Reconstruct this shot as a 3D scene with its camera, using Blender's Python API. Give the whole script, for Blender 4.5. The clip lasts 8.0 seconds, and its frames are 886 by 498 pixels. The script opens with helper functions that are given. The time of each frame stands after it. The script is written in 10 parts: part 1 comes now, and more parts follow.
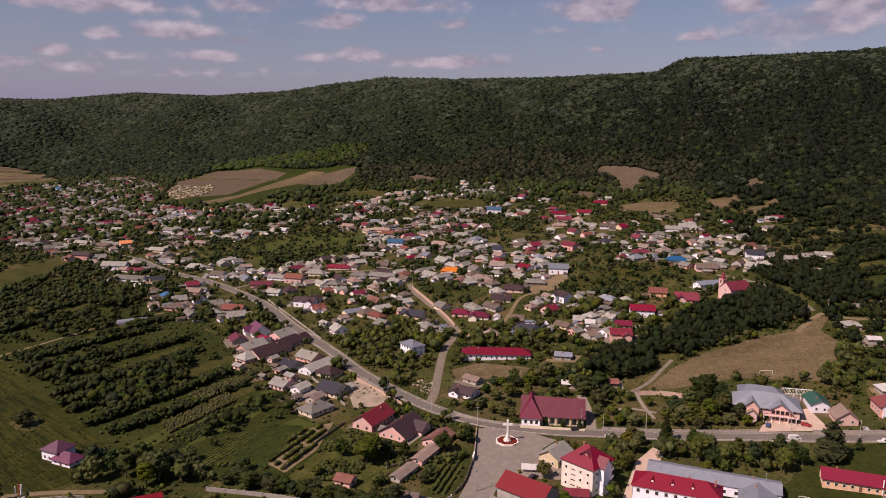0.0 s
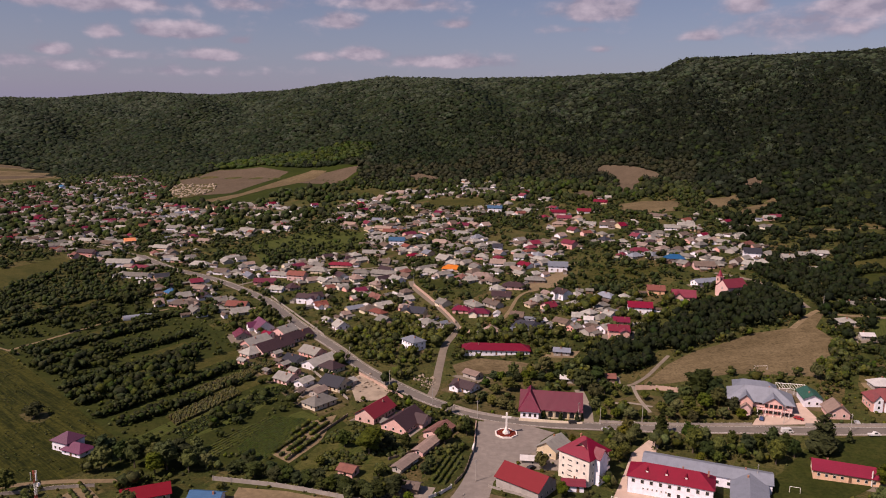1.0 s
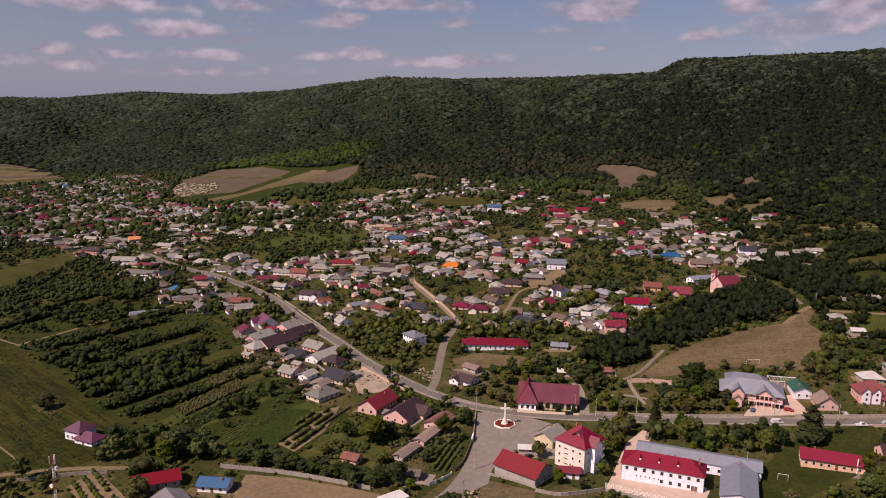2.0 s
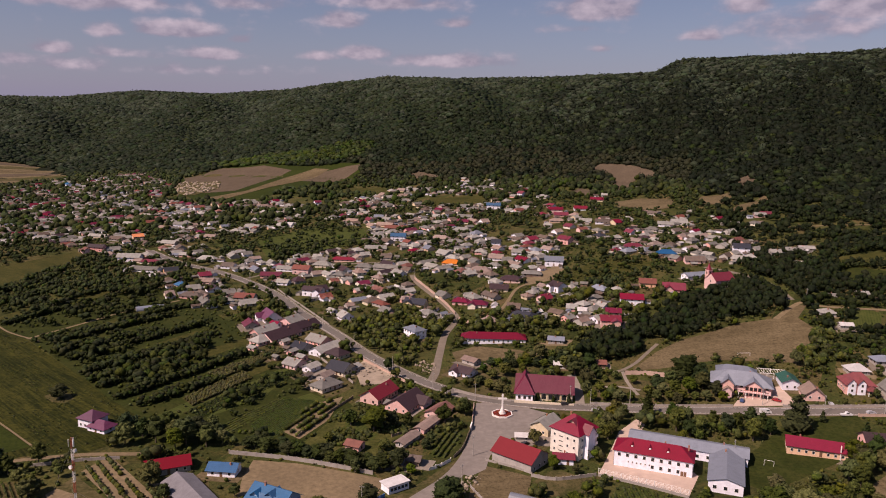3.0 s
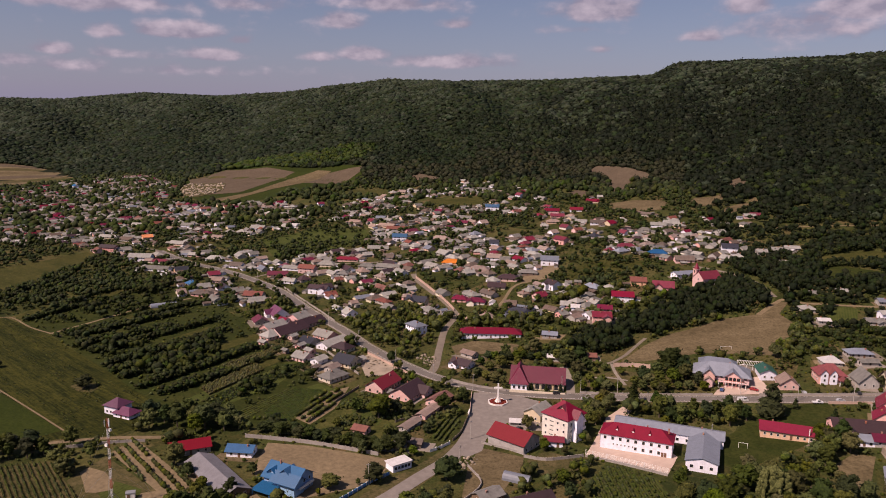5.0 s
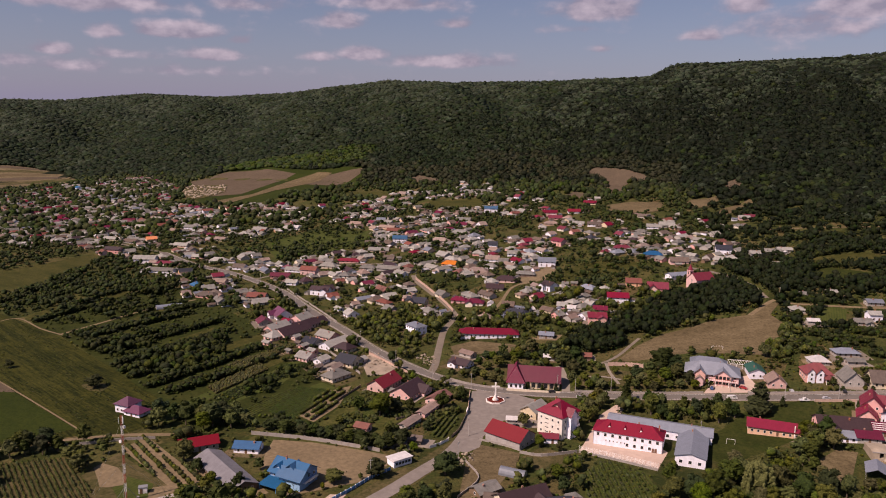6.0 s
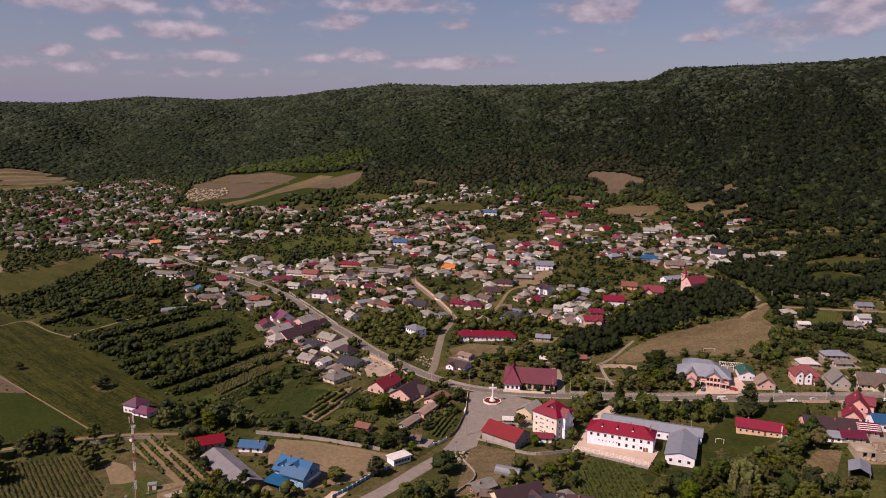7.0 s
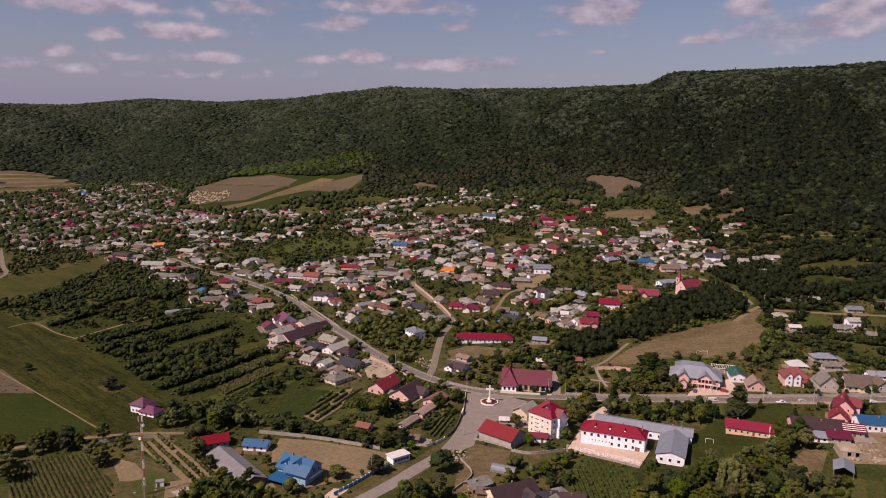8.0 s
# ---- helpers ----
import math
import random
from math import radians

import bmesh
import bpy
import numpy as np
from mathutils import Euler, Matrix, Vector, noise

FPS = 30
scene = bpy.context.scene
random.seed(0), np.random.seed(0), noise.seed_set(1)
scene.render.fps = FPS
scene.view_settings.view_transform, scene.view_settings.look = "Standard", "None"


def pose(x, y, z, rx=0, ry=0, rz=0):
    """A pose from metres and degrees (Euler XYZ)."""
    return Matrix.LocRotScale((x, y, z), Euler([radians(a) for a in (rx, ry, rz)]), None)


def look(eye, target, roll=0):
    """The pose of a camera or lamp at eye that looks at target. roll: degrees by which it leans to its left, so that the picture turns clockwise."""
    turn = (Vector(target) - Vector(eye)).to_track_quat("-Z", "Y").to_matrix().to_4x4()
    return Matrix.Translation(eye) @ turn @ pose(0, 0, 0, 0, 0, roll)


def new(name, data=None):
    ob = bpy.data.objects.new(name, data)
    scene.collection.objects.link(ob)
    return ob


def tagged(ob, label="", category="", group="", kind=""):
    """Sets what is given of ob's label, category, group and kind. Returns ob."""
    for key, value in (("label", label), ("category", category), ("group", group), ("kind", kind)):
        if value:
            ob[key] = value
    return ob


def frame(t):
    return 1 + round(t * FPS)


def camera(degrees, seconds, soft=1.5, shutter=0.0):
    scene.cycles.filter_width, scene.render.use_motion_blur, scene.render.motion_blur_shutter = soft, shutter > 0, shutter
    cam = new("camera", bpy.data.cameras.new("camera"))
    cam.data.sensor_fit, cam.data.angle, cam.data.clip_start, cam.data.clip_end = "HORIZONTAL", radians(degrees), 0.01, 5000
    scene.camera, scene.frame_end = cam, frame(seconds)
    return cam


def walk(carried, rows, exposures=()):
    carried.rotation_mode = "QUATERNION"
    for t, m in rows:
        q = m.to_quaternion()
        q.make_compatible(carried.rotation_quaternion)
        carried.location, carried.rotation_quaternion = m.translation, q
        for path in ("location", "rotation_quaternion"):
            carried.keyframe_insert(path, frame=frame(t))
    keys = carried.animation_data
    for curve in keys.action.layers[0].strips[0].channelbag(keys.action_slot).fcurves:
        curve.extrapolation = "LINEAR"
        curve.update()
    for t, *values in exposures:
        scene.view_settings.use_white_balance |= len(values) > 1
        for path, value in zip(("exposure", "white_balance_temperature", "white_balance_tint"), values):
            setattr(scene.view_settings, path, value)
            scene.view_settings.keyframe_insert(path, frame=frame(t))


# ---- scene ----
cam = camera(62.0, 8.0, soft=1.0)
PATH = [
    (0, (-0.352, -13.254, 136.727), (-0.327, -11.283, 136.388), 0.8),
    (0.5, (-0.459, -16.764, 136.711), (-0.436, -14.793, 136.371), 0.8),
    (1, (-0.285, -20.689, 136.822), (-0.263, -18.718, 136.481), 0.9),
    (1.5, (-0.354, -25.433, 136.683), (-0.333, -23.462, 136.343), 0.9),
    (3, (-0.553, -42.61, 136.953), (-0.531, -40.64, 136.61), 1.0),
    (3.5, (-0.603, -48.69, 137.484), (-0.582, -46.72, 137.141), 1.0),
    (4, (-0.56, -55.363, 138.229), (-0.539, -53.392, 137.888), 1.0),
    (4.5, (-0.559, -61.728, 139.122), (-0.538, -59.757, 138.781), 1.0),
    (6, (-0.106, -79.95, 144.72), (-0.085, -77.979, 144.378), 0.9),
    (6.5, (0.371, -85.607, 146.429), (0.391, -83.636, 146.09), 0.9),
    (7, (0.906, -90.972, 148.439), (0.925, -89.001, 148.102), 0.9),
    (7.5, (1.265, -96.166, 150.42), (1.284, -94.194, 150.084), 1.0),
    (8, (1.748, -101.429, 152.066), (1.766, -99.457, 151.733), 1.0),
]
walk(cam, [(t, look(eye, target, roll)) for t, eye, target, roll in PATH],
     exposures=[(0.0, 0.45, 6750, 33), (8.0, 0.45, 6750, 33)])

# ---- world, sun ----
SUN_TO = Vector((-0.70, -0.46, 0.95)).normalized()
SUN_EL, SUN_AZ = math.asin(SUN_TO.z), math.atan2(SUN_TO.x, SUN_TO.y)

world = bpy.data.worlds.new("sky")
scene.world = world
world.use_nodes = True
wn, wl = world.node_tree.nodes, world.node_tree.links
wn.clear()


def wmath(op, a, b=None, c=None):
    n = wn.new("ShaderNodeMath")
    n.operation = op
    for i, v in enumerate((a, b, c)):
        if v is None:
            continue
        if isinstance(v, (int, float)):
            n.inputs[i].default_value = v
        else:
            wl.new(v, n.inputs[i])
    return n.outputs[0]


sky = wn.new("ShaderNodeTexSky")
sky.sky_type, sky.sun_disc = "NISHITA", False
sky.sun_elevation, sky.sun_rotation = SUN_EL, SUN_AZ % (2 * math.pi)
sky.air_density, sky.dust_density, sky.ozone_density = 1.0, 1.0, 2.5
wco = wn.new("ShaderNodeTexCoord")
wsep = wn.new("ShaderNodeSeparateXYZ")
wl.new(wco.outputs["Generated"], wsep.inputs[0])
w_az = wmath("ARCTAN2", wsep.outputs[0], wsep.outputs[1])
w_el = wmath("ARCSINE", wsep.outputs[2])
wcomb = wn.new("ShaderNodeCombineXYZ")
wl.new(wmath("MULTIPLY", w_az, 1.0), wcomb.inputs[0])
wl.new(wmath("MULTIPLY", w_el, 1.7), wcomb.inputs[1])


def wnoise(scale, detail, rough, shift, rise=0.0):
    m = wn.new("ShaderNodeMapping")
    m.inputs["Location"].default_value = (shift, shift * 0.7 + rise, 0)
    wl.new(wcomb.outputs[0], m.inputs["Vector"])
    n = wn.new("ShaderNodeTexNoise")
    n.inputs["Scale"].default_value, n.inputs["Detail"].default_value, n.inputs["Roughness"].default_value = scale, detail, rough
    wl.new(m.outputs[0], n.inputs["Vector"])
    return n.outputs[0]


puff = wnoise(22.0, 6.0, 0.52, 3.0)
puff_up = wnoise(22.0, 6.0, 0.52, 3.0, 0.02)
drift = wnoise(7.0, 5.0, 0.6, 9.0)
# fair-weather clouds: bearing, elevation, half width, half height (radians), weight
HIGH_CLOUDS = (
    (-0.3286, 0.1035, 0.0532, 0.0129, 1.10), (-0.4669, 0.0753, 0.0274, 0.0097, 0.90), (-0.4084, 0.0985, 0.0250, 0.0129, 0.80),
    (-0.2828, 0.0764, 0.0430, 0.0107, 1.00), (-0.3912, 0.0732, 0.0391, 0.0107, 0.70), (-0.1265, 0.1234, 0.0352, 0.0150, 0.85),
    (-0.0976, 0.0833, 0.0391, 0.0118, 1.05), (0.0063, 0.0759, 0.0938, 0.0129, 0.85), (-0.4276, 0.1329, 0.1485, 0.0193, 0.85),
    (-0.2465, 0.1391, 0.0704, 0.0150, 0.70), (-0.0608, 0.1474, 0.0860, 0.0150, 0.85), (0.2020, 0.1404, 0.0586, 0.0215, 1.05),
)
LOW_CLOUDS = (
    (0.3348, 0.1082, 0.0235, 0.0097, 0.80), (0.3842, 0.1435, 0.0313, 0.0193, 0.90), (0.5053, 0.1345, 0.0469, 0.0236, 1.00),
    (0.4546, 0.1150, 0.1016, 0.0300, 0.65), (0.2114, 0.0933, 0.0172, 0.0075, 0.80), (-0.2548, 0.0953, 0.0195, 0.0086, 0.70),
    (-0.4504, 0.0574, 0.0938, 0.0129, 0.55), (0.0204, 0.1238, 0.0313, 0.0097, 0.60), (-0.3174, 0.0559, 0.1094, 0.0107, 0.50),
    (0.1672, 0.1180, 0.0469, 0.0107, 0.50), (-0.5024, 0.0601, 0.0469, 0.0107, 0.60), (-0.1560, 0.0790, 0.0469, 0.0086, 0.60),
)
total = wmath("MULTIPLY", wmath("SUBTRACT", wmath("ADD", drift, wmath("MULTIPLY", wmath("POWER", wmath("SUBTRACT", 1.0, wmath("ABSOLUTE", wsep.outputs[2])), 9.0), 0.12)), 0.60), 1.6)
for az, el, hw, hh, wt in HIGH_CLOUDS + LOW_CLOUDS:
    dx = wmath("DIVIDE", wmath("SUBTRACT", w_az, az), hw)
    dy = wmath("DIVIDE", wmath("SUBTRACT", w_el, el), hh)
    # flat bottoms: the lower half fades faster
    dy = wmath("MULTIPLY", dy, wmath("ADD", 1.0, wmath("MULTIPLY", wmath("LESS_THAN", dy, 0.0), 0.7)))
    r2 = wmath("ADD", wmath("MULTIPLY", dx, dx), wmath("MULTIPLY", dy, dy))
    g = wmath("MULTIPLY", wmath("POWER", 2.718, wmath("MULTIPLY", r2, -1.0)), wt)
    total = wmath("MAXIMUM", total, g)
dens = wmath("ADD", total, wmath("MULTIPLY", wmath("SUBTRACT", puff, 0.5), 1.35))
cover = wn.new("ShaderNodeMapRange")
cover.interpolation_type = "SMOOTHSTEP"
cover.inputs["From Min"].default_value, cover.inputs["From Max"].default_value = 0.16, 0.74
wl.new(dens, cover.inputs["Value"])
# thin lavender veil thickening towards the horizon
veil = wmath("MULTIPLY", wmath("POWER", wmath("SUBTRACT", 1.0, wmath("ABSOLUTE", wsep.outputs[2])), 14.0), 0.85)
haze = wn.new("ShaderNodeMix")
haze.data_type = "RGBA"
wl.new(veil, haze.inputs["Factor"])
wl.new(sky.outputs[0], haze.inputs["A"])
haze.inputs["B"].default_value = (3.75, 4.0, 6.1, 1)
cover_all = wmath("MULTIPLY", cover.outputs[0], 0.9)
lit = wn.new("ShaderNodeMapRange")
lit.inputs["From Min"].default_value, lit.inputs["From Max"].default_value = -0.05, 0.95
# tops catch the sun: thinner above means brighter
wl.new(wmath("ADD", wmath("MULTIPLY", dens, 0.45), wmath("MULTIPLY", wmath("SUBTRACT", puff, puff_up), 2.6)), lit.inputs["Value"])
ccol = wn.new("ShaderNodeMix")
ccol.data_type = "RGBA"
wl.new(lit.outputs[0], ccol.inputs["Factor"])
ccol.inputs["A"].default_value = (4.0, 4.05, 4.9, 1)
ccol.inputs["B"].default_value = (7.8, 7.4, 7.9, 1)
wmix = wn.new("ShaderNodeMix")
wmix.data_type = "RGBA"
wl.new(cover_all, wmix.inputs["Factor"])
wl.new(haze.outputs["Result"], wmix.inputs["A"])
wl.new(ccol.outputs["Result"], wmix.inputs["B"])
wbg = wn.new("ShaderNodeBackground")
wbg.inputs["Strength"].default_value = 0.049
wl.new(wmix.outputs["Result"], wbg.inputs["Color"])
wout = wn.new("ShaderNodeOutputWorld")
wl.new(wbg.outputs[0], wout.inputs[0])

sun_data = bpy.data.lights.new("sun", "SUN")
sun_data.energy, sun_data.angle, sun_data.color = 3.9, radians(0.6), (1.0, 0.90, 0.73)
sun = new("sun", sun_data)
sun.matrix_world = look(SUN_TO * 600, (0, 0, 0))

# ---- lie of the land ----
# the main street runs up the valley along V; S points from it towards the wooded hill
SX, SY, VX, VY = 0.795, 0.606, -0.606, 0.795
HUB = (32.0, 275.0)
RIDGE_U = (-3.0, -0.6, -0.5, -0.39, -0.29, -0.2, -0.128, -0.06, 0.02, 0.1, 0.17, 0.283, 0.32, 0.47, 0.6, 3.0)
RIDGE_D = (3600, 3600, 3500, 3350, 3050, 2700, 2350, 2150, 2050, 1950, 1850, 1800, 1700, 1720, 1750, 1700)
RIDGE_E = (.018, .0175, .0185, .0285, .0270, .0345, .0460, .0545, .0535, .0560, .0580, .0640, .0800, .0830, .0885, .089)
FOOT_U = (-3.0, -0.6, -0.42, -0.3, -0.1, 0.0, 0.12, 0.25, 0.36, 0.45, 0.6, 3.0)
FOOT_D = (1800, 1800, 1750, 1480, 1220, 1120, 1080, 1050, 960, 880, 830, 780)


def softplus(v, k):
    return k * np.logaddexp(0.0, np.asarray(v, float) / k)


def valley(x, y):
    """Height of the valley side, without the wooded hill."""
    s = (x - HUB[0]) * SX + (y - HUB[1]) * SY
    rise = 0.11 * (softplus(s - 60, 25) - softplus(s - 900, 60))
    return rise + 0.5 * np.sin(x * 0.021 + 1.3) * np.sin(y * 0.017)


def hill_place(x, y):
    """Bearing, distance, distance of the hill's foot and of its ridge."""
    yy = np.maximum(y + 60.0, 1.0)
    u = np.clip(x / yy, -3, 3)
    d = np.hypot(x, y + 60.0)
    return u, d, np.interp(u, FOOT_U, FOOT_D), np.interp(u, RIDGE_U, RIDGE_D)


def height(x, y):
    x, y = np.asarray(x, float), np.asarray(y, float)
    u, d, df, dr = hill_place(x, y)
    g = valley(x, y)
    k = df / np.maximum(d, 1.0)
    zf = valley(x * k, (y + 60.0) * k - 60.0)
    zr = 136.0 + np.interp(u, RIDGE_U, RIDGE_E) * dr - 1.0
    t = np.clip((d - df) / (dr - df), 0, 1)
    prof = 0.75 * t + 0.25 * (1 - (1 - t) ** 2)
    a = np.arctan(u)
    gully = (np.sin(a * 34 + 1.5 * np.sin(d * 0.004)) + 0.6 * np.sin(a * 71 + d * 0.006 + 2)) * 14.0 * np.sin(np.pi * t) \
        + 3.0 * np.sin(d * 0.013 + a * 15) * np.sin(np.pi * t)
    h = zf + (zr - zf) * prof + gully - 0.02 * np.maximum(d - dr, 0)
    on = np.where(y > -40, 1.0, 0.0)
    return np.where((d > df) & (on > 0), h, np.where(on > 0, g, g))


def road_axes(x, y):
    return (x - HUB[0]) * SX + (y - HUB[1]) * SY, (x - HUB[0]) * VX + (y - HUB[1]) * VY


# ---- materials ----
class Mat:
    """A small builder of node materials."""

    def __init__(self, name, rough=0.8, metal=0.0, spec=0.3):
        self.m = bpy.data.materials.new(name)
        self.m.use_nodes = True
        self.n, self.l = self.m.node_tree.nodes, self.m.node_tree.links
        self.b = self.n["Principled BSDF"]
        self.b.inputs["Roughness"].default_value = rough
        self.b.inputs["Metallic"].default_value = metal
        self.b.inputs["Specular IOR Level"].default_value = spec
        self.co = self.n.new("ShaderNodeTexCoord")

    def coords(self, scale=(1, 1, 1), rot=0.0, world=False):
        if world:
            src = self.n.new("ShaderNodeNewGeometry").outputs["Position"]
        else:
            src = self.co.outputs["Object"]
        mp = self.n.new("ShaderNodeMapping")
        mp.vector_type = "TEXTURE"
        mp.inputs["Scale"].default_value = tuple(1 / s if s else 1e6 for s in scale)
        mp.inputs["Rotation"].default_value = (0, 0, rot)
        self.l.new(src, mp.inputs["Vector"])
        return mp.outputs[0]

    def noise(self, scale, detail=4.0, rough=0.6, vec=None):
        t = self.n.new("ShaderNodeTexNoise")
        t.inputs["Scale"].default_value, t.inputs["Detail"].default_value, t.inputs["Roughness"].default_value = scale, detail, rough
        self.l.new(vec if vec else self.co.outputs["Object"], t.inputs["Vector"])
        return t.outputs[0]

    def math(self, op, a, b=0.0):
        t = self.n.new("ShaderNodeMath")
        t.operation = op
        for i, v in enumerate((a, b)):
            if isinstance(v, (int, float)):
                t.inputs[i].default_value = v
            else:
                self.l.new(v, t.inputs[i])
        return t.outputs[0]

    def ramp(self, fac, stops):
        t = self.n.new("ShaderNodeValToRGB")
        e = t.color_ramp.elements
        while len(e) < len(stops):
            e.new(0.5)
        for s, (p, c) in zip(e, stops):
            s.position, s.color = p, (*c, 1)
        self.l.new(fac, t.inputs[0])
        return t.outputs[0]

    def mix(self, fac, a, b, kind="MIX"):
        t = self.n.new("ShaderNodeMix")
        t.data_type, t.blend_type = "RGBA", kind
        for key, v in (("Factor", fac), ("A", a), ("B", b)):
            if isinstance(v, (int, float)):
                t.inputs[key].default_value = v
            elif isinstance(v, tuple):
                t.inputs[key].default_value = (*v, 1)
            else:
                self.l.new(v, t.inputs[key])
        return t.outputs["Result"]

    def rand(self):
        return self.n.new("ShaderNodeObjectInfo").outputs["Random"]

    def island(self):
        return self.n.new("ShaderNodeNewGeometry").outputs["Random Per Island"]

    def vary(self, col, rnd, hue=0.03, val=0.3, sat=0.2):
        t = self.n.new("ShaderNodeHueSaturation")
        self.l.new(self.math("ADD", self.math("MULTIPLY", rnd, 2 * hue), 0.5 - hue), t.inputs["Hue"])
        r2 = self.math("FRACT", self.math("MULTIPLY", rnd, 7.31))
        self.l.new(self.math("ADD", self.math("MULTIPLY", r2, 2 * val), 1 - val), t.inputs["Value"])
        r3 = self.math("FRACT", self.math("MULTIPLY", rnd, 13.7))
        self.l.new(self.math("ADD", self.math("MULTIPLY", r3, 2 * sat), 1 - sat), t.inputs["Saturation"])
        self.l.new(col, t.inputs["Color"])
        return t.outputs[0]

    def bump(self, h, strength=0.4, dist=0.05):
        t = self.n.new("ShaderNodeBump")
        t.inputs["Strength"].default_value, t.inputs["Distance"].default_value = strength, dist
        self.l.new(h, t.inputs["Height"])
        self.l.new(t.outputs[0], self.b.inputs["Normal"])

    def color(self, c):
        if isinstance(c, tuple):
            self.b.inputs["Base Color"].default_value = (*c, 1)
        else:
            self.l.new(c, self.b.inputs["Base Color"])
        return self.m


def dim(c, k):
    return tuple(v * k for v in c)


def ground_mat():
    """Valley floor: strips of gardens, grass, dry soil."""
    a = Mat("valley_grass", 0.95, 0, 0.1)
    w = a.coords(world=True)
    cols = []
    for sx, sy, turn in ((0.01792, 0.1064, 0), (0.06261, 0.02551, 0.05954)):
        strip = a.coords((sx, sy, 0.0), PLOT + turn, True)
        v = a.n.new("ShaderNodeTexVoronoi")
        v.inputs["Scale"].default_value, v.inputs["Randomness"].default_value = 1.0, 0.75
        a.l.new(strip, v.inputs["Vector"])
        sepc = a.n.new("ShaderNodeSeparateColor")
        a.l.new(v.outputs["Color"], sepc.inputs[0])
        cols.append(sepc.outputs[0])
    plots = a.ramp(cols[0], [(0.0, (0.02254, 0.03014, 0.006946)), (0.3, (0.04007, 0.051, 0.01191)), (0.55, (0.06511, 0.0742, 0.01885)),
                             (0.78, (0.09391, 0.08347, 0.02778)), (1.0, (0.1315, 0.09045, 0.04167))])
    other = a.ramp(cols[1], [(0.0, (0.02755, 0.03709, 0.00893)), (0.5, (0.05634, 0.06259, 0.01588)), (1.0, (0.1064, 0.08347, 0.03374))])
    big = a.noise(0.02, 5, 0.6, w)
    mid, fine = a.noise(0.22, 5, 0.7, w), a.noise(0.9, 6, 0.75, w)
    c = a.mix(a.ramp(big, [(0.4, (0, 0, 0)), (0.62, (0.85, 0.85, 0.85))]), plots, other)
    c = a.mix(a.ramp(mid, [(0.48, (0, 0, 0)), (0.7, (0.7, 0.7, 0.7))]), c, (0.0962, 0.07425, 0.02363))
    c = a.mix(a.ramp(fine, [(0.34, (0.85, 0.85, 0.85)), (0.55, (0, 0, 0))]), c, (0.01503, 0.02087, 0.004961))
    c = a.mix(a.ramp(fine, [(0.58, (0, 0, 0)), (0.75, (0.5, 0.5, 0.5))]), c, (0.1352, 0.1098, 0.0378))
    a.bump(fine, 0.8, 0.5)
    return a.color(c)


def field_mat(name, c1, c2, c3, rot=0.0, row=0.0, scale=0.05, stripe=0.35, mottle=0.6):
    """A field or meadow, with rows every `row` metres where given."""
    a = Mat(name, 0.95, 0, 0.1)
    w = a.coords(world=True)
    n1, n2 = a.noise(scale, 6, 0.65, w), a.noise(0.7, 5, 0.7, w)
    c = a.ramp(n1, [(0.3, c1), (0.52, c2), (0.75, c3)])
    st = a.noise(1.0, 3, 0.6, a.coords((0.009, 0.16, 0), rot, True))
    c = a.mix(a.ramp(st, [(0.4, (0, 0, 0)), (0.65, (stripe, stripe, stripe))]), c, c3)
    if stripe > 0.5:
        # worn rows of the last mowing
        s2 = a.noise(1.0, 4, 0.7, a.coords((0.05, 0.75, 0), rot, True))
        c = a.mix(a.ramp(s2, [(0.48, (0, 0, 0)), (0.66, (0.75, 0.75, 0.75))]), c, c3)
        c = a.mix(a.ramp(s2, [(0.34, (0.8, 0.8, 0.8)), (0.48, (0, 0, 0))]), c, dim(c1, 0.7))
    c = a.mix(a.ramp(n2, [(0.36, (0.7, 0.7, 0.7)), (0.56, (0, 0, 0))]), c, dim(c1, 0.6))
    n4 = a.noise(0.23, 5, 0.75, w)
    c = a.mix(a.ramp(n4, [(0.5, (0, 0, 0)), (0.72, (mottle, mottle, mottle))]), c, c3)
    c = a.mix(a.ramp(n4, [(0.3, (0.5, 0.5, 0.5)), (0.46, (0, 0, 0))]), c, dim(c1, 0.8))
    if row:
        wv = a.n.new("ShaderNodeTexWave")
        wv.bands_direction = "Y"
        wv.inputs["Scale"].default_value, wv.inputs["Distortion"].default_value = 0.314 / row, 0.6
        wv.inputs["Detail"].default_value = 2
        a.l.new(a.coords((1, 1, 1), rot, True), wv.inputs["Vector"])
        c = a.mix(a.math("MULTIPLY", wv.outputs["Fac"], 0.5), c, c3)
    a.bump(n2, 0.5, 0.3)
    return a.color(c)


def paved_mat(name, col, k=0.25, rough=0.85, scale=0.35):
    a = Mat(name, rough, 0, 0.3)
    w = a.coords(world=True)
    n1, n2, n3 = a.noise(scale, 6, 0.65, w), a.noise(0.06, 4, 0.6, w), a.noise(9.0, 3, 0.6, w)
    c = a.ramp(n1, [(0.3, dim(col, 1 - k)), (0.55, col), (0.75, dim(col, 1 + k))])
    c = a.mix(a.ramp(n2, [(0.4, (0, 0, 0)), (0.65, (0.4, 0.4, 0.4))]), c, dim(col, 1 - 1.3 * k))
    c = a.mix(a.math("MULTIPLY", n3, 0.25), c, dim(col, 0.7))
    a.bump(n3, 0.3, 0.02)
    return a.color(c)


